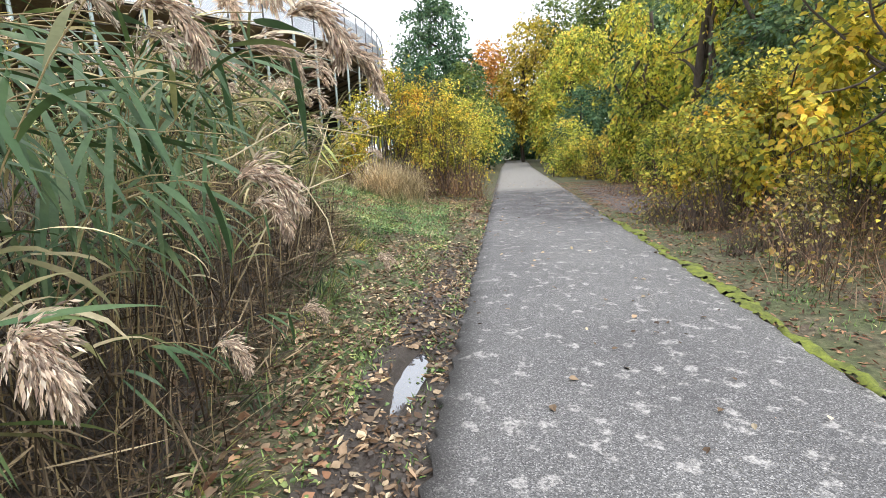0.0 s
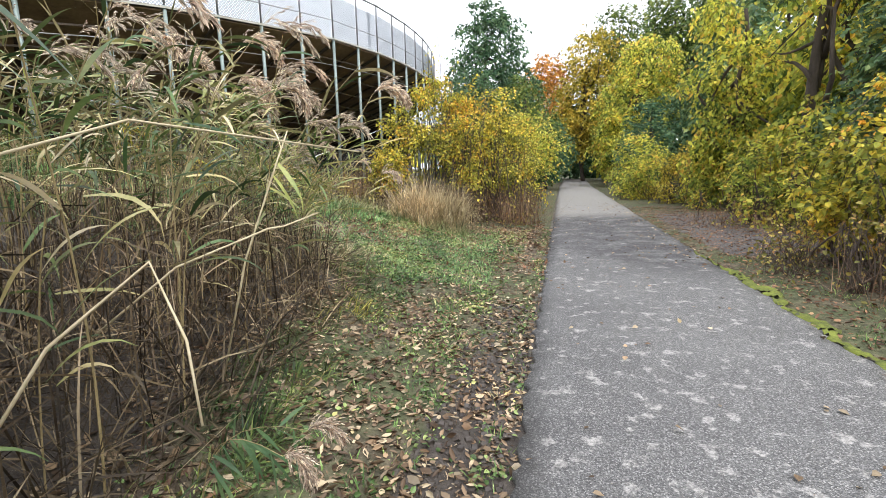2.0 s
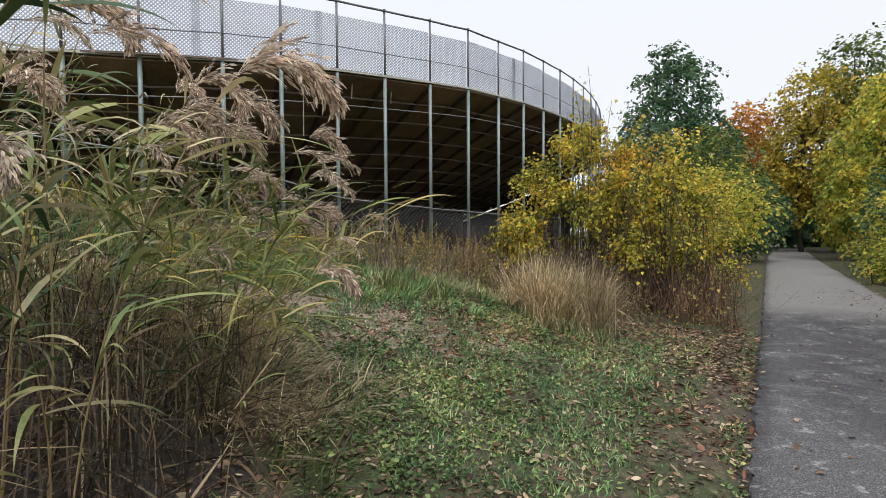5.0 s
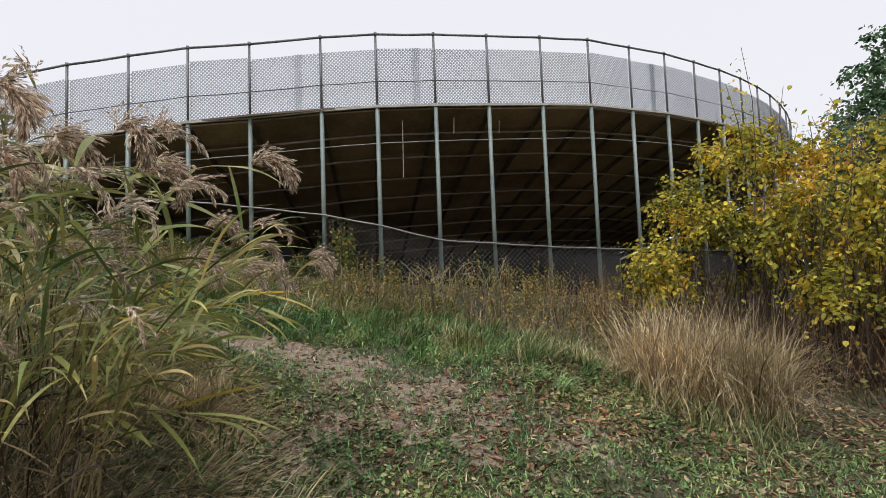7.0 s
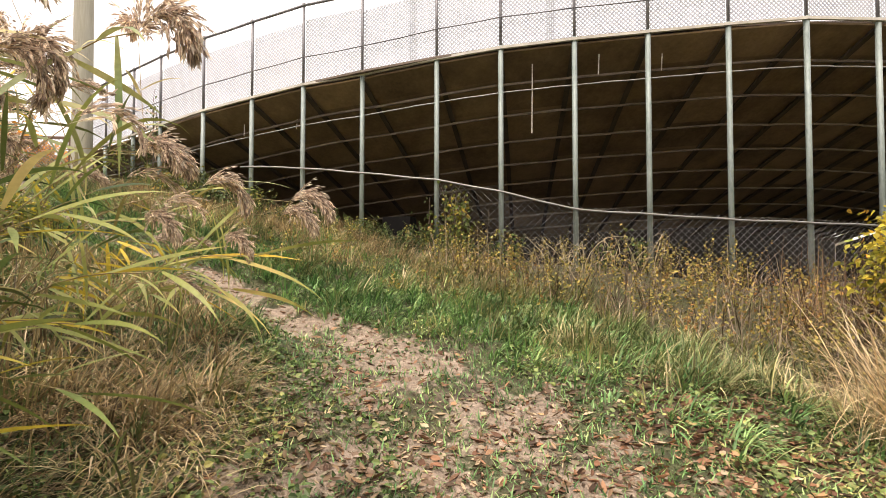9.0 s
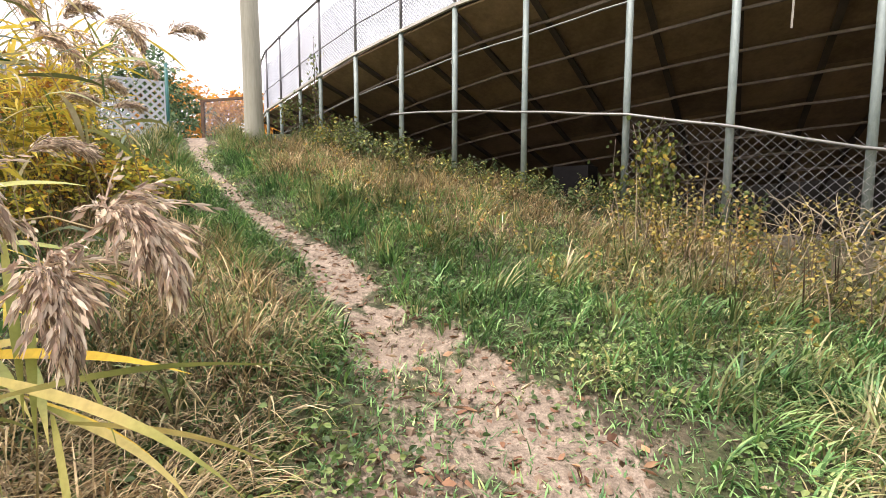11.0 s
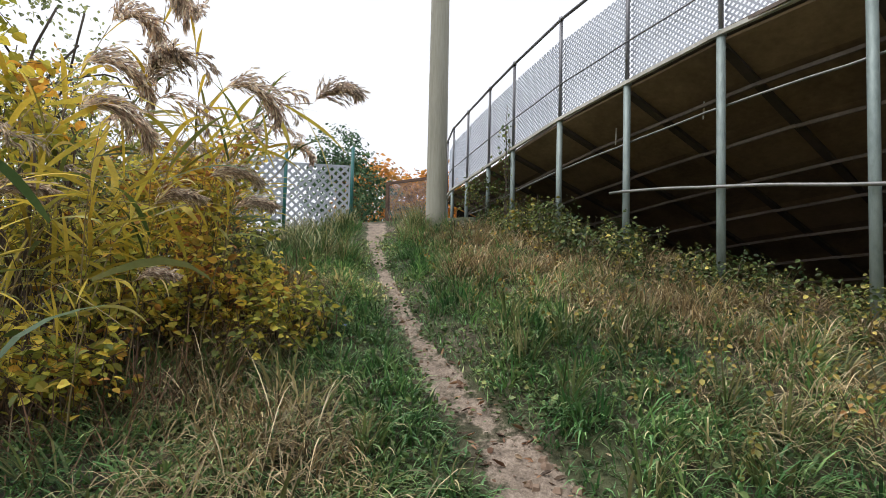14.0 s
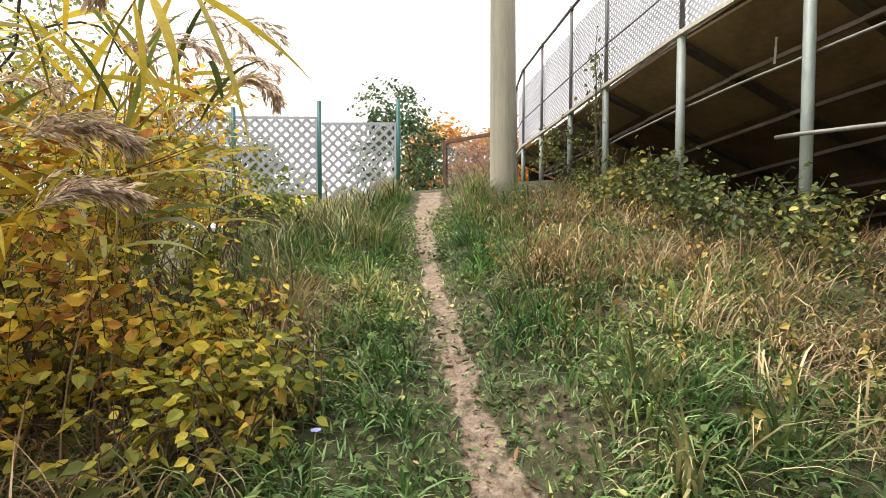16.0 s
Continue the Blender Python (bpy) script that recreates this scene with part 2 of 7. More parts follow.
M_LATTICE = plain_material("white_plastic_lattice", [(0.25, (0.32, 0.355, 0.41)), (0.55, (0.45, 0.485, 0.55)), (0.8, (0.57, 0.605, 0.67))], 1.3, 0.45, 0, 30, 0.1)
M_WIRE = plain_material("galvanised_wire", [(0.3, (0.20, 0.205, 0.21)), (0.7, (0.36, 0.365, 0.37))], 3, 0.5, 0.4)
M_PANEL = plain_material("brown_stained_boards", [(0.25, (0.09, 0.058, 0.034)), (0.5, (0.19, 0.127, 0.073)), (0.75, (0.30, 0.208, 0.125))], 1.6, 0.8, 0, 40, 0.4, (1, 1, 1), 0.25)
M_JOIST = plain_material("weathered_joist", [(0.3, (0.08, 0.06, 0.045)), (0.6, (0.19, 0.15, 0.12)), (0.8, (0.30, 0.255, 0.21))], 3, 0.75, 0, 40, 0.3, (1, 1, 1), 0.15)
M_RAKER = plain_material("dark_beam", [(0.3, (0.03, 0.023, 0.018)), (0.7, (0.085, 0.062, 0.046))], 2, 0.8)
M_LIP = plain_material("pale_deck_edge", [(0.3, (0.32, 0.30, 0.25)), (0.6, (0.55, 0.53, 0.47)), (0.8, (0.66, 0.64, 0.58))], 3, 0.7)
# near-black stands in for the shade deep under the seats
M_GLOOM = plain_material("shade_black_backing", [(0.3, (0.010, 0.009, 0.008)), (0.7, (0.03, 0.026, 0.023))], 2, 0.9)
M_CONC = plain_material("stained_concrete", [(0.3, (0.008, 0.008, 0.008)), (0.6, (0.014, 0.013, 0.013)), (0.8, (0.022, 0.021, 0.02))], 1.5, 0.9, 0, 50, 0.5)
M_POLE = plain_material("grey_timber_pole", [(0.25, (0.20, 0.19, 0.15)), (0.5, (0.34, 0.33, 0.27)), (0.75, (0.46, 0.45, 0.38))], 6, 0.85, 0, 30, 0.7, (1, 1, 0.07))
M_TEALPOST = plain_material("teal_painted_post", [(0.3, (0.015, 0.10, 0.095)), (0.6, (0.03, 0.17, 0.16)), (0.8, (0.06, 0.24, 0.22))], 4, 0.5)
M_RUST = plain_material("rusty_gate_frame", [(0.3, (0.06, 0.035, 0.025)), (0.6, (0.14, 0.08, 0.05)), (0.8, (0.22, 0.14, 0.09))], 6, 0.8)
M_MOSS = plain_material("bright_moss", [(0.25, (0.035, 0.04, 0.014)), (0.42, (0.085, 0.10, 0.02)), (0.6, (0.18, 0.21, 0.03)), (0.8, (0.28, 0.30, 0.06))], 7, 0.95, 0, 120, 1.0)
M_MUD = plain_material("wet_mud", [(0.3, (0.03, 0.024, 0.02)), (0.6, (0.07, 0.056, 0.047)), (0.8, (0.13, 0.11, 0.095))], 9, 0.55)
M_CLOD = plain_material("pale_soil", [(0.3, (0.15, 0.10, 0.07)), (0.6, (0.31, 0.22, 0.155)), (0.8, (0.45, 0.34, 0.25))], 9, 0.95)
M_DRYLEAF = (plain_material("dry_tan_leaf", [(0.3, (0.34, 0.20, 0.11)), (0.6, (0.55, 0.38, 0.24)), (0.8, (0.68, 0.52, 0.36))], 9, 0.7), plain_material("dry_russet_leaf", [(0.3, (0.22, 0.09, 0.04)), (0.6, (0.46, 0.22, 0.09)), (0.8, (0.62, 0.36, 0.16))], 9, 0.7))
M_PETAL = plain_material("chicory_petal", [(0.3, (0.25, 0.30, 0.70)), (0.7, (0.40, 0.46, 0.85))], 20, 0.6)
M_STRAW = plain_material("pale_straw", [(0.3, (0.42, 0.34, 0.20)), (0.6, (0.62, 0.53, 0.36)), (0.8, (0.74, 0.66, 0.50))], 9, 0.6)
M_WATER, nt_w, b_w = mat_new("puddle_water")
b_w.inputs["Base Color"].default_value = (0.085, 0.092, 0.108, 1)
b_w.inputs["Roughness"].default_value = 0.03
b_w.inputs["Specular IOR Level"].default_value = 1.0
b_w.inputs["IOR"].default_value = 1.7
b_w.inputs["Coat Weight"].default_value = 1.0
b_w.inputs["Coat Roughness"].default_value = 0.02
b_w.inputs["Coat IOR"].default_value = 1.9
bump(nt_w, b_w, noise_tex(nt_w, 9, 2), 0.03, 0.01)


def asphalt_material():
    m, nt, bsdf = mat_new("worn_asphalt")
    oc = obj_coords(nt)
    grit = nt.nodes.new("ShaderNodeTexVoronoi")
    grit.inputs["Scale"].default_value = 150
    nt.links.new(oc, grit.inputs["Vector"])
    stone = nt.nodes.new("ShaderNodeSeparateColor")
    nt.links.new(grit.outputs["Color"], stone.inputs[0])
    base = ramp(nt, stone.outputs[0], [(0.0, (0.052, 0.052, 0.053)), (0.55, (0.112, 0.111, 0.112)), (0.85, (0.175, 0.174, 0.174)), (1.0, (0.32, 0.315, 0.31))])
    large = noise_tex(nt, 0.55, 4)
    base = mix_rgb(nt, 0.75, base, ramp(nt, large, [(0.3, (0.75, 0.73, 0.74)), (0.7, (1.3, 1.28, 1.26))]), "MULTIPLY")
    spots = noise_tex(nt, 6.5, 6, 0.62)
    fine = noise_tex(nt, 38, 3, 0.7)
    mask = maths(nt, "MULTIPLY", ramp(nt, spots, [(0.57, (0, 0, 0)), (0.62, (1, 1, 1))]), ramp(nt, fine, [(0.38, (0.1, 0.1, 0.1)), (0.6, (1, 1, 1))]))
    base = mix_rgb(nt, maths(nt, "MULTIPLY", mask, 0.72), base, (0.46, 0.44, 0.42))
    att = nt.nodes.new("ShaderNodeAttribute")
    att.attribute_name = "cover"
    sep = nt.nodes.new("ShaderNodeSeparateColor")
    nt.links.new(att.outputs["Color"], sep.inputs[0])
    patch = noise_tex(nt, 1.7, 6, 0.7)
    mud = maths(nt, "MULTIPLY", sep.outputs[0], ramp(nt, patch, [(0.40, (0, 0, 0)), (0.52, (1, 1, 1))]))
    base = mix_rgb(nt, maths(nt, "MULTIPLY", mud, 0.92), base, ramp(nt, stone.outputs[1], [(0.0, (0.014, 0.013, 0.015)), (0.6, (0.038, 0.033, 0.034)), (1.0, (0.17, 0.165, 0.18))]))
    base = mix_rgb(nt, maths(nt, "MULTIPLY", sep.outputs[1], 0.8), base, (0.05, 0.047, 0.045))
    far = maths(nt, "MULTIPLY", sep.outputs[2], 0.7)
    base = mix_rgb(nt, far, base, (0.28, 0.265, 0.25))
    nt.links.new(base, bsdf.inputs["Base Color"])
    bsdf.inputs["Roughness"].default_value = 0.82
    hgt = maths(nt, "ADD", maths(nt, "MULTIPLY", grit.outputs["Distance"], 0.8), maths(nt, "MULTIPLY", fine, 0.6))
    bump(nt, bsdf, hgt, 0.55, 0.006)
    return m


def ground_material():
    m, nt, bsdf = mat_new("soil_and_turf")
    att = nt.nodes.new("ShaderNodeAttribute")
    att.attribute_name = "cover"
    sep = nt.nodes.new("ShaderNodeSeparateColor")
    nt.links.new(att.outputs["Color"], sep.inputs[0])
    n1, n2, n3 = noise_tex(nt, 1.4, 5), noise_tex(nt, 13, 5, 0.7), noise_tex(nt, 70, 3, 0.7)
    soil = ramp(nt, n2, [(0.3, (0.035, 0.026, 0.018)), (0.5, (0.11, 0.082, 0.058)), (0.7, (0.24, 0.185, 0.135))])
    turf = ramp(nt, n2, [(0.3, (0.03, 0.036, 0.016)), (0.55, (0.085, 0.098, 0.042)), (0.75, (0.19, 0.17, 0.09))])
    col = mix_rgb(nt, ramp(nt, n1, [(0.36, (0, 0, 0)), (0.56, (1, 1, 1))]), soil, turf)
    trail = ramp(nt, maths(nt, "ADD", maths(nt, "MULTIPLY", n2, 0.6), maths(nt, "MULTIPLY", n3, 0.4)), [(0.3, (0.09, 0.07, 0.052)), (0.5, (0.29, 0.228, 0.172)), (0.68, (0.54, 0.44, 0.345))])
    edge = maths(nt, "ADD", sep.outputs[0], maths(nt, "MULTIPLY", maths(nt, "SUBTRACT", n2, 0.5), 1.2))
    col = mix_rgb(nt, ramp(nt, edge, [(0.4, (0, 0, 0)), (0.6, (1, 1, 1))]), col, trail)
    # mud tone; it also paints the shade under the stand and among the reeds
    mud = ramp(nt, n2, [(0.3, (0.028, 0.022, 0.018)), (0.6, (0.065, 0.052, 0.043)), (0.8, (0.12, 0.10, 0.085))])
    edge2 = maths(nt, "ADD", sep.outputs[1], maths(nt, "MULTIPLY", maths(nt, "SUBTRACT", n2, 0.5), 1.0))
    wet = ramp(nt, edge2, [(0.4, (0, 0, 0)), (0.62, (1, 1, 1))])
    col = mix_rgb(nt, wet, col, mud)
    gravel = ramp(nt, n3, [(0.3, (0.05, 0.043, 0.042)), (0.55, (0.12, 0.105, 0.10)), (0.75, (0.26, 0.245, 0.24))])
    edge3 = maths(nt, "ADD", sep.outputs[2], maths(nt, "MULTIPLY", maths(nt, "SUBTRACT", n1, 0.5), 0.9))
    col = mix_rgb(nt, ramp(nt, edge3, [(0.4, (0, 0, 0)), (0.6, (1, 1, 1))]), col, gravel)
    nt.links.new(col, bsdf.inputs["Base Color"])
    nt.links.new(ramp(nt, wet, [(0.0, (0.95, 0.95, 0.95)), (1.0, (0.5, 0.5, 0.5))]), bsdf.inputs["Roughness"])
    bump(nt, bsdf, maths(nt, "ADD", n2, maths(nt, "MULTIPLY", n3, 0.5)), 0.9, 0.03)
    return m


M_ASPHALT, M_GROUND = asphalt_material(), ground_material()

# ---- mesh helpers ----
rng = np.random.default_rng(7)


def mesh_np(name, verts, faces, mat, smooth=False):
    """A mesh from arrays: verts (n, 3), faces (m, 3) or (m, 4)."""
    verts, faces = np.asarray(verts, np.float32), np.asarray(faces, np.int32)
    me = bpy.data.meshes.new(name)
    k = faces.shape[1]
    me.vertices.add(len(verts))
    me.vertices.foreach_set("co", verts.ravel())
    me.loops.add(faces.size)
    me.loops.foreach_set("vertex_index", faces.ravel())
    me.polygons.add(len(faces))
    me.polygons.foreach_set("loop_start", np.arange(0, faces.size, k, dtype=np.int32))
    me.polygons.foreach_set("use_smooth", np.full(len(faces), smooth))
    me.update(calc_edges=True)
    me.materials.append(mat)
    return me


def part(name, bm, parent, label="", material=None):
    """One mesh object under a thing or a part; bm: a bmesh or a finished mesh."""
    if isinstance(bm, bmesh.types.BMesh):
        me = bpy.data.meshes.new(name)
        bm.to_mesh(me)
        bm.free()
        me.materials.append(material)
    else:
        me = bm
    ob = new(name, me)
    ob.parent = parent
    if label:
        tagged(ob, label)
    return ob


def thing(name, label, category, group="", kind="", at=(0, 0, 0)):
    ob = new(name)
    ob.location = at
    ob.empty_display_size = 0.1
    return tagged(ob, label, category, group, kind)


def join(chunks):
    """Several (verts, faces) with faces of one width, as one."""
    vs, fs, n = [], [], 0
    for v, f in chunks:
        vs.append(v)
        fs.append(np.asarray(f) + n)
        n += len(v)
    return np.concatenate(vs), np.concatenate(fs)


def tube(points, radii, sides=6, caps=True):
    """A tube along points, as triangles."""
    p = np.asarray(points, float)
    r = np.broadcast_to(np.asarray(radii, float), (len(p),))
    d = np.gradient(p, axis=0)
    d /= np.linalg.norm(d, axis=1)[:, None] + 1e-9
    ref = np.where(np.abs(d[:, 2:3]) > 0.9, [[1.0, 0, 0]], [[0, 0, 1.0]])
    u = np.cross(d, ref)
    u /= np.linalg.norm(u, axis=1)[:, None] + 1e-9
    w = np.cross(d, u)
    a = np.linspace(0, 2 * np.pi, sides, endpoint=False)
    v = p[:, None] + r[:, None, None] * (np.cos(a)[None, :, None] * u[:, None] + np.sin(a)[None, :, None] * w[:, None])
    v = v.reshape(-1, 3)
    f = []
    for i in range(len(p) - 1):
        for j in range(sides):
            a0, b0 = i * sides + j, i * sides + (j + 1) % sides
            f += [(a0, b0, b0 + sides), (a0, b0 + sides, a0 + sides)]
    if caps:
        n = len(v)
        v = np.concatenate([v, p[:1], p[-1:]])
        for j in range(sides):
            f.append((n, (j + 1) % sides, j))
            e = (len(p) - 1) * sides
            f.append((n + 1, e + j, e + (j + 1) % sides))
    return v, np.array(f)


BOX_F = np.array([(0, 2, 1), (0, 3, 2), (4, 5, 6), (4, 6, 7), (0, 1, 5), (0, 5, 4), (1, 2, 6), (1, 6, 5), (2, 3, 7), (2, 7, 6), (3, 0, 4), (3, 4, 7)])


def beam(a, b, width, height, up=(0, 0, 1)):
    """A box from a to b; width across, height along up."""
    a, b, up = np.array(a, float), np.array(b, float), np.array(up, float)
    d = (b - a) / np.linalg.norm(b - a)
    s = np.cross(d, up)
    s /= np.linalg.norm(s)
    u = np.cross(s, d)
    c = [-s * width / 2 - u * height / 2, s * width / 2 - u * height / 2, s * width / 2 + u * height / 2, -s * width / 2 + u * height / 2]
    return np.array([a + x for x in c] + [b + x for x in c]), BOX_F


def frames_for(direction, spin):
    """Rotation matrices whose y axis is direction, turned about it by spin."""
    y = direction / (np.linalg.norm(direction, axis=1)[:, None] + 1e-9)
    ref = np.where(np.abs(y[:, 2:3]) > 0.95, [[1.0, 0, 0]], [[0, 0, 1.0]])
    x = np.cross(y, ref)
    x /= np.linalg.norm(x, axis=1)[:, None] + 1e-9
    z = np.cross(x, y)
    c, s = np.cos(spin)[:, None], np.sin(spin)[:, None]
    return np.stack([x * c + z * s, y, z * c - x * s], -1)


LEAF_V = np.array([(0, 0, 0), (0.30, 0.22, 0.10), (0.33, 0.55, 0.09), (0, 1, -0.06), (-0.33, 0.55, 0.09), (-0.30, 0.22, 0.10)], float)
LEAF_F = np.array([(0, 1, 2), (0, 2, 3), (0, 3, 4), (0, 4, 5)])
CHIP_V = np.array([(0, 0, 0), (0.32, 0.45, 0.1), (0, 1, 0), (-0.32, 0.45, 0.1)], float)
CHIP_F = np.array([(0, 1, 2), (0, 2, 3)])


def scatter(tv, tf, places, turns, sizes):
    v = np.einsum("kij,nj->kni", turns, tv) * np.asarray(sizes)[:, None, None] + places[:, None]
    f = tf[None] + (np.arange(len(places)) * len(tv))[:, None, None]
    return v.reshape(-1, 3), f.reshape(-1, tf.shape[1])


def unit(n):
    v = rng.normal(size=(n, 3))
    return v / np.linalg.norm(v, axis=1)[:, None]


def leaves(places, size, droop=0.35, fine=True, along=None):
    """Leaves at places, of about that length: hanging at random, or pointing along given ways with their faces up."""
    n = len(places)
    if along is None:
        d = unit(n)
        d[:, 2] = d[:, 2] * 0.6 - droop
        spin = rng.normal(0, 0.9, n)
    else:
        d = along + unit(n) * 0.45
        d[:, 2] -= droop * 2.0
        spin = rng.normal(0, 0.8, n)
    return scatter(LEAF_V if fine else CHIP_V, LEAF_F if fine else CHIP_F, places, frames_for(d, spin), size * rng.uniform(0.6, 1.35, n))


def ribbons(base, lean, length, width, rise, fall, segs=5, twist=0.0):
    """Curved blades: base (n, 3), lean (n, 2) horizontal directions, each rising then falling; as triangles."""
    n = len(base)
    t = np.linspace(0, 1, segs + 1)
    length, width, rise, fall = [np.broadcast_to(np.asarray(q, float), (n,)) for q in (length, width, rise, fall)]
    h = np.stack([lean[:, 0], lean[:, 1], np.zeros(n)], -1)
    side = np.stack([-lean[:, 1], lean[:, 0], np.zeros(n)], -1)
    ang = rise[:, None] - fall[:, None] * t[None] ** 1.7
    step = length[:, None] / segs
    dx, dz = np.cos(ang) * step, np.sin(ang) * step
    x = np.concatenate([np.zeros((n, 1)), np.cumsum(dx[:, :-1], 1)], 1)
    z = np.concatenate([np.zeros((n, 1)), np.cumsum(dz[:, :-1], 1)], 1)
    mid = base[:, None] + h[:, None] * x[..., None] + np.array([0, 0, 1.0]) * z[..., None]
    prof = np.minimum(1, 0.45 + 2.2 * t) * np.clip((1 - t) * 2.2, 0, 1)
    half = width[:, None] * 0.5 * np.maximum(prof, 0.02)[None]
    tilt = np.broadcast_to(np.asarray(twist, float), (n,))[:, None] + np.zeros_like(t)[None]
    sv = side[:, None] * np.cos(tilt)[..., None] + np.array([0, 0, 1.0]) * np.sin(tilt)[..., None]
    v = np.stack([mid - sv * half[..., None], mid + sv * half[..., None]], 2).reshape(n, -1, 3)
    one = []
    for i in range(segs):
        one += [(2 * i, 2 * i + 1, 2 * i + 3), (2 * i, 2 * i + 3, 2 * i + 2)]
    one = np.array(one)
    f = one[None] + (np.arange(n) * 2 * (segs + 1))[:, None, None]
    return v.reshape(-1, 3), f.reshape(-1, 3)


def heading(mean, spread, n):
    a = radians(mean) + rng.normal(0, radians(spread), n)
    return np.stack([np.cos(a), np.sin(a)], -1)


# ---- the lie of the land ----
CX, CY, RAD = -27.32, 24.97, 23.78  # the stand's curve


def smooth(a, b, x):
    t = np.clip((x - a) / (b - a), 0, 1)
    return t * t * (3 - 2 * t)


def path_left(y):
    return 0.44 + 0.086 * y


def path_right(y):
    return 2.98 + 0.083 * y


TRAIL = np.array([(-1.6, 10.0), (-2.6, 9.75), (-3.4, 9.5), (-4.1, 9.25), (-4.7, 8.88), (-5.3, 8.46), (-5.9, 8.1), (-6.45, 7.72), (-7.0, 7.2), (-7.45, 6.82), (-7.95, 6.42), (-8.55, 6.0), (-9.4, 5.38), (-10.8, 4.45), (-11.2, 4.27), (-13.2, 3.2)])
TRAIL_W = np.array([1.1, 1.05, 0.85, 0.64, 0.50, 0.38, 0.29, 0.22, 0.18, 0.12, 0.085, 0.07, 0.07, 0.09, 0.13, 0.16])


def trail_gap(x, y):
    """The distance from the trodden trail's middle in half-widths, and in metres."""
    best, rel = np.full(np.shape(x), 99.0), np.full(np.shape(x), 99.0)
    for (p, q, w0, w1) in zip(TRAIL[:-1], TRAIL[1:], TRAIL_W[:-1], TRAIL_W[1:]):
        d = q - p
        s = np.clip(((x - p[0]) * d[0] + (y - p[1]) * d[1]) / (d @ d), 0, 1)
        g = np.hypot(x - p[0] - s * d[0], y - p[1] - s * d[1])
        r = g / (w0 + (w1 - w0) * s)
        best, rel = np.minimum(best, g), np.minimum(rel, r)
    return rel, best


def bare_soil(x, y):
    """How trodden the trail's soil lies open, 0 to about 1."""
    rel, _ = trail_gap(x, y)
    dirt = smooth(1.4, 0.4, rel) * (0.72 + 0.5 * wobble(x, y, 1.9) + 0.3 * wobble(y, x, 4.7))
    dirt = np.where(x < -7.9, smooth(1.6, 0.8, rel) * (0.95 + 0.25 * wobble(x, y, 5.1)), dirt)
    dirt = dirt * (1 - smooth(-4.6, -3.0, x) * np.clip(0.28 - 0.75 * wobble(x * 1.3, y, 2.7), 0, 0.7))
    dirt = np.maximum(dirt, 0.85 * np.exp(-((x + 2.5) / 1.4) ** 2 - ((y - 8.35) / 0.75) ** 2) * (0.7 + 0.6 * wobble(x, y, 2.3)))
    return dirt * smooth(-0.4, -1.7, x)


def wobble(x, y, k=1.0):
    return (np.sin(2.1 * k * x + 1.3 * k * y) + np.sin(3.7 * k * y - 1.1 * k * x + 1.7) + np.sin(5.3 * k * x + 4.1 * k * y + 0.6)) / 3


def ground(x, y):
    x, y = np.asarray(x, float), np.asarray(y, float)
    p = 0.374 - 0.2714 * x - 0.067 * y
    p = np.minimum(p, 3.55 + 0.1 * (p - 3.55))
    z = 0.35 * np.log1p(np.exp(np.clip(p / 0.35, -40, 40)))
    z = np.where(p > 12, p, z) * smooth(0.8, -1.6, x) * (0.35 + 0.65 * smooth(1.0, 7.5, y - 0.35 * (x + 1)))
    wall = np.hypot(x - CX, y - CY) - RAD
    z = z + 0.38 * np.exp(-((wall - 0.3) / 1.3) ** 2) * smooth(12.0, 14.5, y) * smooth(-0.5, -2.5, x)
    rel, gap = trail_gap(x, y)
    z = z - 0.17 * np.exp(-(gap / 0.5) ** 2) * smooth(-3.0, -4.6, x)
    z = z + 0.22 * np.exp(-((x + 2.6) / 1.6) ** 2 - ((y - 11.6) / 1.0) ** 2) - 0.20 * np.exp(-((x + 6.4) / 1.1) ** 2 - ((y - 9.5) / 0.8) ** 2)
    rad = np.hypot(x - CX, y - CY)
    inside = smooth(RAD - 0.4, RAD - 1.3, rad)
    z = z * (1 - inside) + np.minimum(z, 0.7) * inside
    rough = 0.022 * wobble(x, y, 1.6) + 0.014 * wobble(y, x, 4.1)
    off = smooth(0.0, 0.35, np.maximum(path_left(y) - x, x - path_right(y)))
    z = z + rough * off
    rut = np.exp(-((x - 0.02 - 0.09 * y - 0.10) / 0.10) ** 2) * smooth(7.5, 4.5, y)
    z = z - 0.05 * rut
    z = z - 0.08 * np.exp(-(((x - 0.385 - 0.12 * (y - 2.66)) / 0.12) ** 2 + ((y - 2.66) / 0.48) ** 2) ** 2)
    tread = np.exp(-((x - 0.36 - 0.1 * (y - 2.0)) / 0.11) ** 2) * smooth(1.5, 1.75, y) * smooth(2.5, 2.3, y)
    z = z + 0.012 * np.sin(130 * (x - 0.1 * y)) * tread
    return z - 0.06 * (1 - off) - 0.02 * off * smooth(2.0, 0.0, np.maximum(path_left(y) - x, x - path_right(y)))


def gz(x, y):
    return float(ground(x, y))


def stretched(lo, hi, step, far):
    """Grid lines: even between lo and hi, ever wider out to far."""
    mid = list(np.arange(lo, hi + step / 2, step))
    out, s = mid[-1], step
    up = []
    while out < far:
        s *= 1.25
        out += s
        up.append(out)
    dn, out, s = [], mid[0], step
    while out > -far:
        s *= 1.25
        out -= s
        dn.append(out)
    return np.array(dn[::-1] + mid + up)


def set_cover(me, rgb):
    at = me.attributes.new("cover", "FLOAT_COLOR", "POINT")
    at.data.foreach_set("color", np.concatenate([rgb, np.ones((len(rgb), 1))], 1).astype(np.float32).ravel())


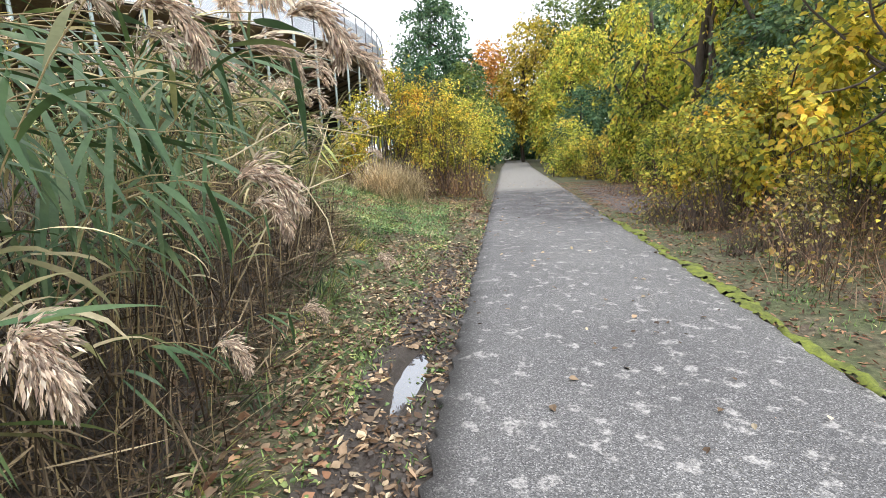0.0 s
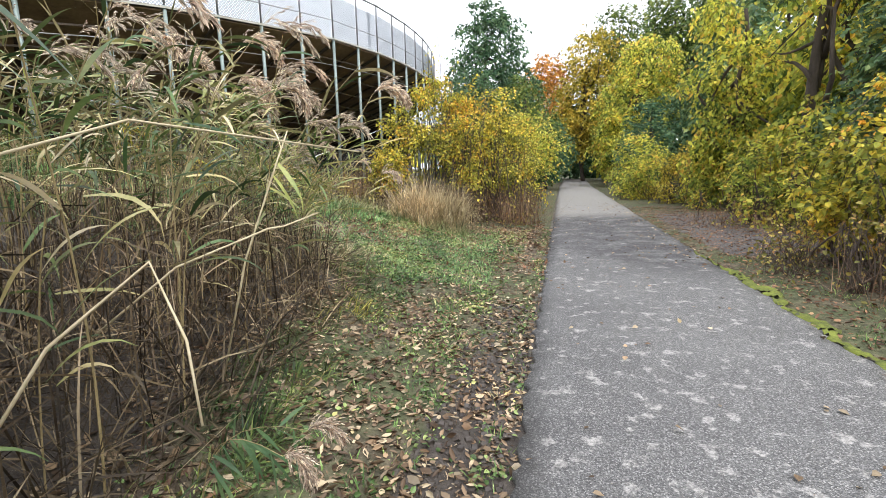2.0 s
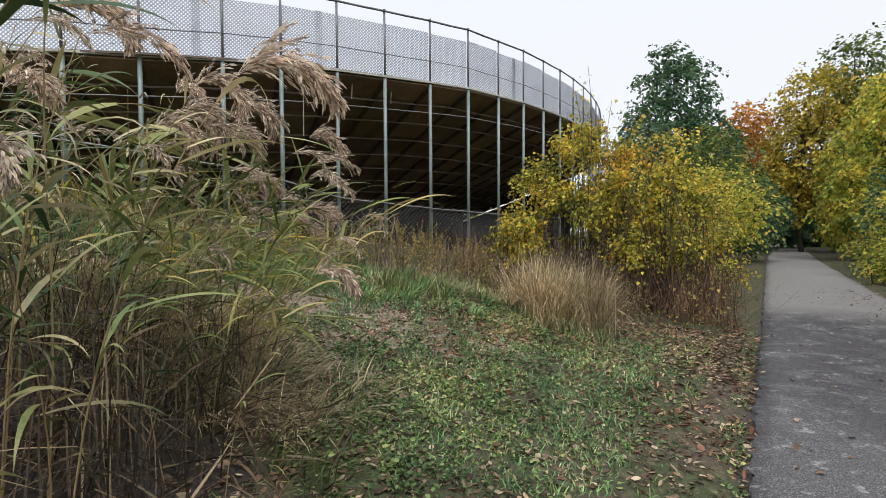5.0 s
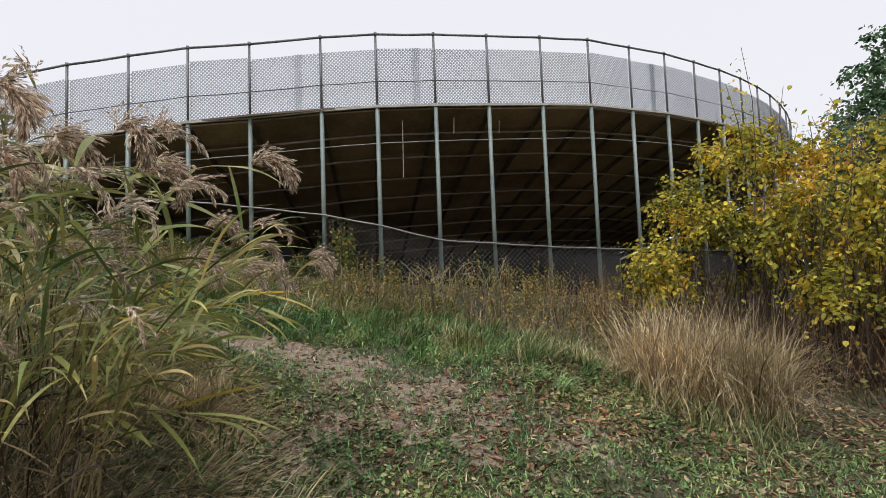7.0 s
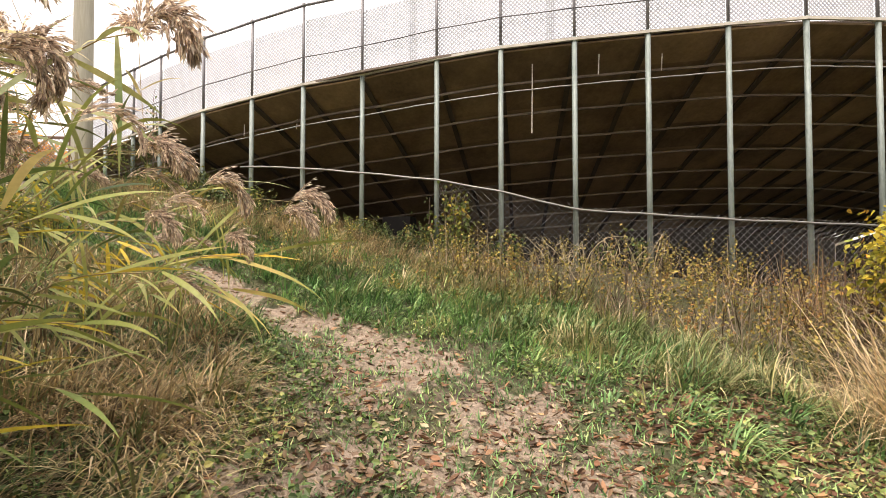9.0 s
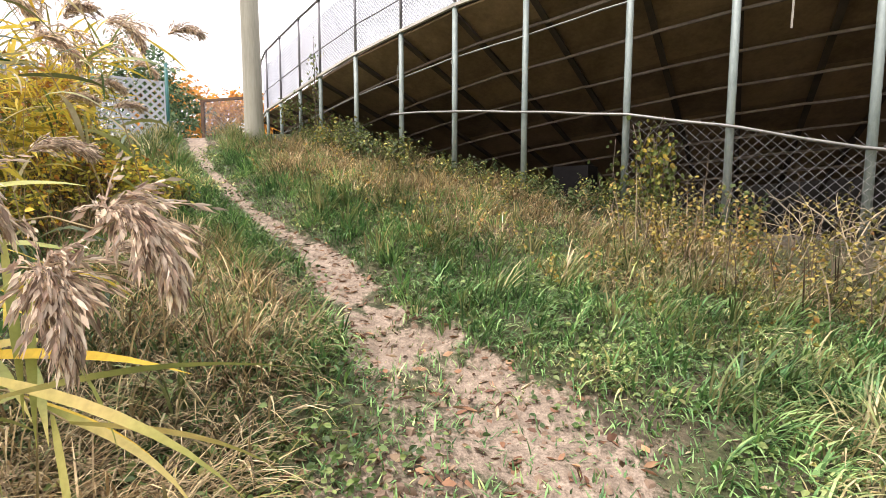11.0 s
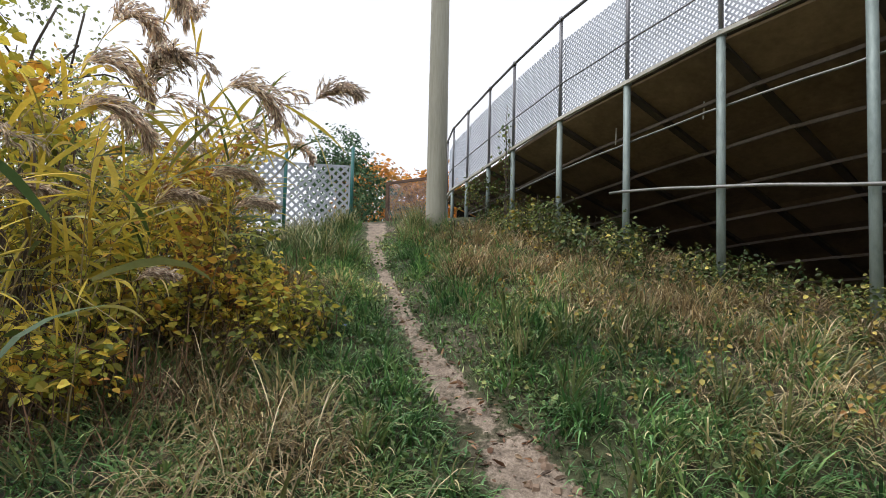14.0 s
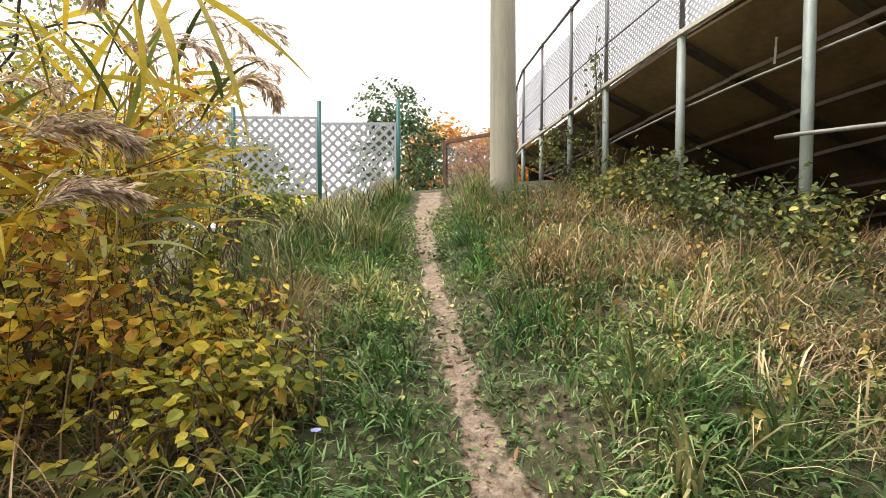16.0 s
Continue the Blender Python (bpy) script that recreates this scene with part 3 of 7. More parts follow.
def build_ground():
    xs = np.union1d(stretched(-14.5, 8.5, 0.125, 900), np.arange(0.16, 0.66, 0.0125))
    ys = np.union1d(stretched(-2.0, 20.0, 0.125, 900), np.arange(1.5, 3.3, 0.04))
    X, Y = np.meshgrid(xs, ys)
    Z = ground(X, Y)
    v = np.stack([X, Y, Z], -1).reshape(-1, 3)
    nx, ny = len(xs), len(ys)
    i = (np.arange(ny - 1)[:, None] * nx + np.arange(nx - 1)[None]).ravel()
    f = np.stack([i, i + 1, i + nx + 1, i + nx], -1)
    me = mesh_np("ground", v, f, M_GROUND, True)
    x, y = v[:, 0], v[:, 1]
    dirt = bare_soil(x, y)
    # shade inside the reed bed, put into the ground with the mud tone
    bed_shade = smooth(0.1, -0.4, x - np.interp(y, [-2, 1.3, 2.3, 4, 6.7, 7.5, 8.6], [0.0, -0.35, -0.5, -0.8, -0.95, -1.35, -2.6])) * smooth(7.1, 6.4, y) * smooth(-6, -5, x)
    gapl = path_left(y) - x
    mud = np.exp(-((gapl - 0.33) / 0.30) ** 2) * smooth(8.5, 3.0, y) + 0.9 * smooth(0.16, 0.0, gapl) * (gapl > -0.1)
    # under the stand the mud tone is painted shade
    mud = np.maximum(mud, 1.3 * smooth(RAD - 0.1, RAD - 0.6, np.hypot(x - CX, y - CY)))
    mud = np.maximum(mud, 0.85 * bed_shade)
    grav = smooth(0.0, 0.8, x - path_right(y)) * smooth(9.3, 11.0, y) * smooth(19.0, 16.0, y) * smooth(12, 8, x)
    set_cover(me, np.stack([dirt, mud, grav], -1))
    return tagged(new("ground", me), "soil ground with turf, mud, painted shade, a trodden trail and leaf litter", "ground", kind="structure")


def build_path():
    ys = np.concatenate([np.arange(-7, 14, 0.08), np.arange(14, 60, 0.4)])
    us = np.linspace(0, 1, 15)
    Y, U = np.meshgrid(ys, us, indexing="ij")
    jag = 0.025 * np.sin(9 * ys) * np.sin(4.3 * ys + 1) + 0.02 * np.sin(23 * ys + 2) + 0.015 * np.sin(41 * ys)
    L, R = path_left(ys) + jag, path_right(ys) + 0.02 * np.sin(7 * ys) + 0.02 * np.sin(17 * ys + 1)
    narrow = smooth(36, 60, ys)
    L, R = L + 0.4 * narrow, R + 0.4 * narrow
    X = L[:, None] + (R - L)[:, None] * U
    Z = 0.012 + 0.006 * wobble(X, Y, 0.8) - 0.03 * (np.abs(2 * U - 1) ** 10)
    v = np.stack([X, Y, Z], -1).reshape(-1, 3)
    m, n = len(ys), len(us)
    i = (np.arange(m - 1)[:, None] * n + np.arange(n - 1)[None]).ravel()
    f = np.stack([i, i + 1, i + n + 1, i + n], -1)
    skirt = []
    for col in (0, n - 1):
        e = np.arange(m) * n + col
        lo = v[e] - np.array([0, 0, 0.07])
        skirt.append((lo, e))
    vv, ff = [v], [f]
    base = len(v)
    for k, (lo, e) in enumerate(skirt):
        vv.append(lo)
        j = base + np.arange(m - 1)
        q = np.stack([e[:-1], j, j + 1, e[1:]], -1)
        ff.append(q[:, ::-1] if k == 0 else q)
        base += m
    v, f = np.concatenate(vv), np.concatenate(ff)
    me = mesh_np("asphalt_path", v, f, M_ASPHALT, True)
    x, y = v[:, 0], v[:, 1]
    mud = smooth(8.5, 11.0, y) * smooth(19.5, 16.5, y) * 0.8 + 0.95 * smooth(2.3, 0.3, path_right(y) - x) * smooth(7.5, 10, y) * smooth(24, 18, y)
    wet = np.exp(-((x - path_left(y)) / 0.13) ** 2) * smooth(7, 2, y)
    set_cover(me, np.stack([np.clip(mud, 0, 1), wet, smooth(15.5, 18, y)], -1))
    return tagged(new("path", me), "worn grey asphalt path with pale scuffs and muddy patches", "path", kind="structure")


build_ground()
build_path()

# ---- the grandstand: a curved bank of seating seen from behind ----
BAY = [-62.9, -59.7, -56.6, -53.5, -51.07, -47.67, -44.53, -41.52, -38.57, -35.0, -32.23, -29.22, -26.3, -23.22, -20.3, -17.15, -14.24] + [-11.2 + 3.0 * i for i in range(16)]
OUT_BY = [0.2, 0.25, 0.2, 0.15, 0.095, 0.055, -0.017, -0.03, -0.136, -0.067, -0.018, -0.037, -0.04, 0.039, 0.147, 0.077, 0.093] + [0.05] * 16
FIRST = 9  # the post at which the low wire fence begins
SLOPE = 0.40


def deck_z(theta):
    u = np.clip(theta + 35.0, -20, 48)
    return 5.22 + 0.0285 * u - 0.0004 * u * u


def polar(theta, r, z):
    a = np.radians(theta)
    return np.array([CX + r * np.cos(a), CY + r * np.sin(a), z])


def bay_radius(k):
    return RAD + OUT_BY[k]


def post_top(k, inward=0.0, dz=0.0):
    return polar(BAY[k], bay_radius(k) - inward, deck_z(BAY[k]) + dz)


def mesh_of(name, chunks, mat, smooth_faces=False):
    v, f = join(chunks)
    return mesh_np(name, v, f, mat, smooth_faces)


def build_stand():
    stand = thing("grandstand", "curved grandstand seen from behind, brown boards on steel posts", "grandstand", kind="structure")
    rows = [0.62 + 0.83 * j for j in range(9)]
    n = len(BAY)
    for k in range(n):
        top = post_top(k)
        foot = top.copy()
        foot[2] = min(gz(*foot[:2]), top[2] - 0.3) - 0.2
        part("post", mesh_of("post", [tube([foot, (foot + top) / 2, top + (0, 0, 0.02)], 0.045, 10), tube([top - (0, 0, 0.02), top + (0, 0, 0.05)], 0.055, 10)], M_POST, True), stand)
        # sloping beam running in under the seats from each post
        a = post_top(k, 0.05, -0.105)
        b = post_top(k, 8.0, -0.105 - SLOPE * 7.95)
        part("raker", mesh_of("raker", [beam(a, b, 0.05, 0.07), beam(a - (0, 0, 0.035), b - (0, 0, 0.035), 0.10, 0.010)], M_RAKER), stand)
    for k in range(n - 1):
        a, b = post_top(k, -0.03, 0.0), post_top(k + 1, -0.03, 0.0)
        part("deck_edge", mesh_of("deck_edge", [beam(a + (0, 0, 0.015), b + (0, 0, 0.015), 0.05, 0.045)], M_LIP), stand)
        marks = [0.02] + rows
        for j in range(len(marks) - 1):
            r0, r1 = marks[j], marks[j + 1]
            p = [post_top(k, r0, -0.05 - SLOPE * r0), post_top(k + 1, r0, -0.05 - SLOPE * r0), post_top(k + 1, r1, -0.05 - SLOPE * r1), post_top(k, r1, -0.05 - SLOPE * r1)]
            v = np.array(p + [q + (0, 0, 0.03) for q in p])
            part("board", mesh_np("board", v, BOX_F, M_PANEL), stand)
            if j < 8:
                d = post_top(k, r1, -0.20 - SLOPE * r1), post_top(k + 1, r1, -0.20 - SLOPE * r1)
                sag = rng.uniform(-0.012, 0.012)
                part("joist", mesh_of("joist", [beam(d[0] + (0, 0, 0.05), d[1] + (0, 0, sag + 0.05), 0.022, 0.04), beam(d[0] + (0, 0, 0.028), d[1] + (0, 0, sag + 0.028), 0.036, 0.006)], M_JOIST), stand)
    # a slack pipe tied along the posts
    pts = [polar(t, RAD - 0.07 + np.interp(t, BAY, OUT_BY), deck_z(t) - 0.74 + 0.004 * math.sin(3.1 * t)) for t in np.arange(-57, 33, 0.75)]
    part("tie_pipe", mesh_of("tie_pipe", [tube(pts, 0.013, 6)], M_RAIL, True), stand)
    for th, inn, long in ((-30.9, 0.35, 1.25), (-28.1, 0.3, 0.35), (-25.4, 0.4, 0.3), (-46.2, 0.5, 0.25), (-43.1, 0.7, 0.22)):
        p = polar(th, RAD - inn, deck_z(th) - 0.05 - SLOPE * inn)
        part("hanging_strip", mesh_of("hanging_strip", [beam(p, p - (0.01, 0.01, long), 0.018, 0.012, (1, 0, 0))], M_LIP), stand)
    # added backing, its colour holding the dark of the depth under the seats
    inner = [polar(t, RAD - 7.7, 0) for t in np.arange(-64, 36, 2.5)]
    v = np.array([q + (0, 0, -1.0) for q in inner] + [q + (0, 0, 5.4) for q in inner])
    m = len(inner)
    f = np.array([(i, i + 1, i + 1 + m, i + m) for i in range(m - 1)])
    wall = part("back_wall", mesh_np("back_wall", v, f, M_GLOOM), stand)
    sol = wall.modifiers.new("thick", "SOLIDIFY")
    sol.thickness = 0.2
    # added blinds across the open ends, dark so no sky shows through
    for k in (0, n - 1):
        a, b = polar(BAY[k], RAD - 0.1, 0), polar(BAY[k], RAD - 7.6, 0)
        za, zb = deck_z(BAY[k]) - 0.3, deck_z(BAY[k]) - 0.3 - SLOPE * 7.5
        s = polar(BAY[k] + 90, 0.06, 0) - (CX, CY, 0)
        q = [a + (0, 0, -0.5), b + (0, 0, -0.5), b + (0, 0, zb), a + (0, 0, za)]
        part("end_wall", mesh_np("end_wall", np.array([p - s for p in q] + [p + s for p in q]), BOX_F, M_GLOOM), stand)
    # the deck's upper side, closed by seat rows
    for j in range(9):
        r0, r1 = 0.0 + 0.83 * j, 0.83 * (j + 1)
        lo = []
        for t in BAY:
            lo.append((polar(t, RAD - r0, deck_z(t) + 0.05 - SLOPE * r0), polar(t, RAD - r1, deck_z(t) + 0.05 - SLOPE * r0)))
        v = np.array([q for pair in lo for q in pair] + [q - (0, 0, 0.04) for pair in lo for q in pair])
        c = 2 * len(BAY)
        f = []
        for i in range(len(BAY) - 1):
            a = 2 * i
            f += [(a, a + 2, a + 3, a + 1), (c + a, c + a + 1, c + a + 3, c + a + 2), (a, c + a, c + a + 2, a + 2), (a + 1, a + 3, c + a + 3, c + a + 1)]
        part("seat_row", mesh_np("seat_row", v, np.array(f), M_JOIST), stand)
    return stand


def lattice_chunks(a, b, low, high, pitch, strip, thick, out):
    """Crossed diagonal strips filling the upright rectangle over a-b."""
    a, b = np.array(a, float), np.array(b, float)
    L = np.linalg.norm((b - a)[:2])
    e = (b - a) / L
    H = high - low
    chunks = []
    up = np.array([0, 0, 1.0])
    for sign, layer in ((1, 0.0), (-1, thick)):
        for s in np.arange(-H, L, pitch):
            u0, w0, u1, w1 = s, 0.0, s + H, H
            if u0 < 0:
                w0, u0 = -s, 0.0
            if u1 > L:
                w1, u1 = H - (u1 - L), L
            if u1 - u0 < 0.02:
                continue
            if sign < 0:
                u0, u1 = L - u0, L - u1
            p = a + e * u0 + up * (low + w0) + out * layer
            q = a + e * u1 + up * (low + w1) + out * layer
            chunks.append(beam(p, q, strip, thick, out))
    return chunks


def build_deck_fence():
    fence = thing("deck_fence", "steel rail fence with white lattice screens along the stand's top", "fence", kind="structure")
    n = len(BAY)
    for k in range(n):
        p = post_top(k)
        part("fence_post", mesh_of("fence_post", [tube([p, p + (0, 0, 0.8), p + (0, 0, 1.60)], 0.026, 8), tube([p + (0, 0, 1.57), p + (0, 0, 1.63)], 0.034, 8)], M_FPOST, True), fence)
    for name, dz, r in (("top_rail", 1.58, 0.024), ("middle_wire", 0.56, 0.011)):
        for k in range(n - 1):
            a, b = post_top(k, -0.02, dz), post_top(k + 1, -0.02, dz)
            mid = (a + b) / 2 - (0, 0, rng.uniform(0, 0.012))
            part(name, mesh_of(name, [tube([a, mid, b], r, 6)], M_FPOST, True), fence)
    for k in range(n - 1):
        a, b = post_top(k, 0.06), post_top(k + 1, 0.06)
        out = polar((BAY[k] + BAY[k + 1]) / 2, 1.0, 0) - (CX, CY, 0)
        zt = 1.30 + rng.uniform(-0.025, 0.025)
        e = (b - a) / np.linalg.norm(b - a)
        ch = lattice_chunks(a + e * 0.01, b - e * 0.01, 0.04, zt, 0.075, 0.021, 0.006, out)
        part("lattice_screen", mesh_of("lattice_screen", ch, M_LATTICE), fence, "white plastic diamond lattice screen")
        # overlapping second layer where two sheets meet
        if k in (FIRST - 1, FIRST + 1, FIRST + 6):
            m = a + (b - a) * 0.62
            ch = lattice_chunks(m, m + e * 0.16, 0.05, zt + 0.02, 0.075, 0.03, 0.006, out)
            part("lattice_overlap", mesh_of("lattice_overlap", [(v - out * 0.02, f) for v, f in ch], M_LATTICE), fence)
    return fence


RAIL_Z = {-3: 3.52, -2: 3.40, -1: 3.26, 0: 3.05, 1: 2.80, 2: 2.47, 3: 2.38, 4: 2.28, 5: 2.22, 6: 2.18, 7: 2.16, 8: 2.15, 9: 2.15}


def rail_z(theta):
    return float(np.interp(theta, [BAY[FIRST + k] for k in RAIL_Z], list(RAIL_Z.values())))


def build_low_fence():
    fence = thing("wire_fence", "chain-link fence with a bent grey top rail between the posts", "fence", kind="structure")
    ths = np.arange(BAY[FIRST - 3] - 0.45, BAY[FIRST + 9], 0.5)
    pts = [polar(t, RAD + np.interp(t, BAY, OUT_BY) + 0.085, rail_z(t) + 0.005 * math.sin(2.3 * t)) for t in ths]
    part("top_rail", mesh_of("top_rail", [tube(pts, 0.018, 8)], M_RAIL, True), fence)
    for k in range(FIRST, FIRST + 9):
        a, b = post_top(k, -0.065), post_top(k + 1, -0.065)
        e = (b - a)
        top0, top1 = rail_z(BAY[k]) + 0.06 * (k > FIRST + 1), rail_z(BAY[k + 1]) + 0.06 * (k > FIRST)
        L = float(np.linalg.norm(e[:2]))
        lo = min(gz(*a[:2]), gz(*b[:2])) - 0.1
        out = polar((BAY[k] + BAY[k + 1]) / 2, 1.0, 0) - (CX, CY, 0)
        ch = []
        H = max(top0, top1) - lo
        for sign in (1, -1):
            for s in np.arange(-H, L, 0.115):
                u0, w0, u1, w1 = (0.0, -s, s + H, H) if s < 0 else (s, 0.0, s + H, H)
                if u1 > L:
                    w1, u1 = H - (u1 - L), L
                if sign < 0:
                    u0, u1 = L - u0, L - u1
                lim = lambda u: top0 + (top1 - top0) * u / L - lo
                if w1 > lim(u1):
                    cut = (lim(u1) - w0) / max(w1 - w0, 1e-6)
                    if cut <= 0.03:
                        continue
                    u1, w1 = u0 + (u1 - u0) * min(cut, 1), w0 + (w1 - w0) * min(cut, 1)
                if abs(u1 - u0) < 0.02:
                    continue
                p = np.array([a[0] + e[0] * u0 / L, a[1] + e[1] * u0 / L, lo + w0])
                q = np.array([a[0] + e[0] * u1 / L, a[1] + e[1] * u1 / L, lo + w1])
                m = (p + q) / 2 + out * rng.uniform(-0.02, 0.02)
                ch.append(tube([p, m, q], 0.0021, 4, False))
        part("wire_mesh", mesh_of("wire_mesh", ch, M_WIRE), fence, "chain-link wire mesh")
    return fence


def build_pole(x, y):
    z = gz(x, y) - 0.3
    pole = thing("utility_pole", "weathered grey timber utility pole beside the trail", "utility pole")
    zs = np.linspace(0, 11, 24)
    pts = np.stack([x + 0.006 * zs, y - 0.004 * zs, z + zs], -1)
    part("shaft", mesh_of("shaft", [tube(pts, 0.195 - 0.005 * zs, 20)], M_POLE, True), pole)
    part("pole_tag", mesh_of("pole_tag", [beam((x + 0.12, y + 0.165, z + 4.55), (x + 0.12, y + 0.165, z + 4.7), 0.09, 0.03, (0.6, 0.8, 0))], M_WIRE), pole, "small metal tag")
    return pole


def build_lattice_fence():
    """The white garden lattice on teal posts left of the trail."""
    spots = [(-12.04, 3.23), (-11.42, 2.12), (-10.72, 0.95), (-9.95, -0.2)]
    tops = [4.86, 4.83, 4.72, 4.6]
    fence = thing("lattice_fence", "white garden lattice fence on teal steel posts", "fence", kind="structure")
    for (x, y), zt in zip(spots, tops):
        part("fence_post", mesh_of("fence_post", [tube([(x, y, gz(x, y) - 0.2), (x, y, 4.0), (x, y, zt)], 0.034, 8)], M_TEALPOST, True), fence)
    for i in range(3):
        (x0, y0), (x1, y1) = spots[i], spots[i + 1]
        a, b = np.array((x0, y0, 0)), np.array((x1, y1, 0))
        e = (b - a) / np.linalg.norm(b - a)
        out = np.array((-e[1], e[0], 0))
        out = out if out @ (np.array((-5.6, 7.6, 0)) - a) > 0 else -out
        zt = (4.47, 4.56, 4.62)[i]
        ch = lattice_chunks(a + e * 0.05, b - e * 0.04, zt - 1.2, zt, 0.165, 0.045, 0.008, out)
        panel = part("lattice_panel", mesh_of("lattice_panel", [beam(a + e * 0.05 + (0, 0, zt - 0.6), a + e * 0.05 + (0, 0, zt + 0.02), 0.03, 0.02, out), beam(a + e * 0.05 + (0, 0, zt - 1.2), a + e * 0.05 + (0, 0, zt - 0.6), 0.03, 0.02, out)], M_LATTICE), fence, "white plastic lattice panel")
        if i:
            ch += lattice_chunks(a + e * 0.09 - out * 0.04, b - e * 0.04 - out * 0.04, zt - 1.24, zt + 0.03, 0.165, 0.045, 0.008, out)
        for v, f in ch:
            part("slat", mesh_np("slat", v, f, M_LATTICE), panel)
        for w in (zt, zt - 1.2):
            part("panel_edge", mesh_of("panel_edge", [beam(a + e * 0.05 + (0, 0, w), b - e * 0.04 + (0, 0, w), 0.02, 0.04)], M_LATTICE), fence)
    return fence


def build_gate():
    gate = thing("metal_gate", "rusty framed wire gate standing beside the pole", "gate", kind="structure")
    a, b = np.array((-14.19, 2.92, 0)), np.array((-13.75, 4.35, 0))
    lo, hi = 3.45, 4.54
    for name, p in (("gate_post", a), ("gate_post", b)):
        part(name, mesh_of(name, [beam(p + (0, 0, lo - 0.2), p + (0, 0, hi + 0.03), 0.08, 0.08, (1, 0, 0))], M_RUST), gate)
    for z in (hi, lo + 0.2):
        part("gate_rail", mesh_of("gate_rail", [beam(a + (0, 0, z), b + (0, 0, z), 0.06, 0.06)], M_RUST), gate)
    e = (b - a) / np.linalg.norm(b - a)
    ch = lattice_chunks(a, b, lo + 0.2, hi, 0.08, 0.008, 0.006, np.array((e[1], -e[0], 0)))
    part("wire_mesh", mesh_of("wire_mesh", ch, M_WIRE), gate)
    return gate


build_stand()
build_deck_fence()
build_low_fence()
build_pole(-12.15, 5.0)
build_lattice_fence()
build_gate()
pier = polar(-38.0, RAD - 1.5, 0)
M_CONC.node_tree.nodes["Principled BSDF"].inputs["Specular IOR Level"].default_value = 0.1
pier_ob = new("concrete_pier", mesh_of("concrete_pier", [beam((pier[0], pier[1], 0.4), (pier[0], pier[1], 2.55), 0.6, 0.45, (0.8, -0.6, 0))], M_CONC))
tagged(pier_ob, "stained grey concrete pier under the seating", "pier", kind="structure")

# ---- plants ----


TWIG_V = np.array([(-0.014, -1, 0), (0.014, -1, 0), (0.005, 1, 0), (-0.005, 1, 0)], float)
TWIG_F = np.array([(0, 1, 2), (0, 2, 3)])


def crown_points(blobs, clumps, per, spread, hang=0.0, gap=0.25):
    """Leaf places and ways along twigs through a crown of blobs (x, y, z, rx, ry, rz), thinned to leave holes; and the twigs."""
    blobs = np.array(blobs, float)
    w = blobs[:, 3] * blobs[:, 4] + blobs[:, 3] * blobs[:, 5]
    pick = rng.choice(len(blobs), clumps, p=w / w.sum())
    d = unit(clumps)
    r = rng.uniform(0.35, 1.0, clumps) ** 0.45 * rng.uniform(0.88, 1.1, clumps)
    c = blobs[pick, :3] + d * r[:, None] * blobs[pick, 3:]
    hole = np.sin(c[:, 0] * 2.3 + c[:, 2] * 1.7) + np.sin(c[:, 1] * 2.1 - c[:, 2] * 2.6 + 1) + np.sin(c[:, 0] * 4.1 - c[:, 1] * 3.3)
    keep = hole > -3 + 3 * gap * 1.75
    c, d = c[keep], d[keep]
    n = len(c)
    ax = d * 0.8 + unit(n) * 0.8
    ax[:, 2] -= 0.15 + 2.6 * hang
    ax /= np.linalg.norm(ax, axis=1)[:, None]
    half = spread * 1.7 * rng.uniform(0.6, 1.4, n)
    twigs = scatter(TWIG_V, TWIG_F, c, frames_for(ax, rng.uniform(0, 3, n)), half)
    s = np.tile(np.linspace(-1, 1, per), n) + rng.normal(0, 0.5 / per, n * per)
    a, h = np.repeat(ax, per, 0), np.repeat(half, per)
    side = np.cross(a, [0, 0, 1.0])
    side /= np.linalg.norm(side, axis=1)[:, None] + 1e-6
    sign = np.tile(np.where(np.arange(per) % 2, 1.0, -1.0), n)[:, None]
    p = np.repeat(c, per, 0) + a * (s * h)[:, None] + rng.normal(0, 1, (n * per, 3)) * spread * 0.22
    p[:, 2] -= 0.22 * h * np.clip(s, 0, 1) ** 2
    return p, a * 0.6 + side * sign * 0.9, twigs


def ragged(n, rx, ry, low, high, size):
    """n small crown blobs strewn through an uneven envelope."""
    out = []
    for _ in range(n):
        a, r = rng.uniform(0, 2 * math.pi), math.sqrt(rng.uniform(0, 1))
        h = rng.uniform(0, 1)
        shrink = 1.0 - 0.45 * h ** 2
        s = size * rng.uniform(0.6, 1.3)
        out.append((rx * r * shrink * math.cos(a), ry * r * shrink * math.sin(a), low + (high - low) * h, s, s, s * rng.uniform(0.7, 1.2)))
    return out


def limb(a, b, r0, r1, bend=0.15, segs=6):
    a, b = np.array(a, float), np.array(b, float)
    t = np.linspace(0, 1, segs + 1)[:, None]
    k = np.linalg.norm(b - a) * bend
    off = rng.normal(0, k, 3)
    off2 = rng.normal(0, k * 0.4, 3)
    p = a + (b - a) * t + off * np.sin(np.pi * t) + off2 * np.sin(2 * np.pi * t)
    return tube(p, np.linspace(r0, r1, segs + 1), 7)


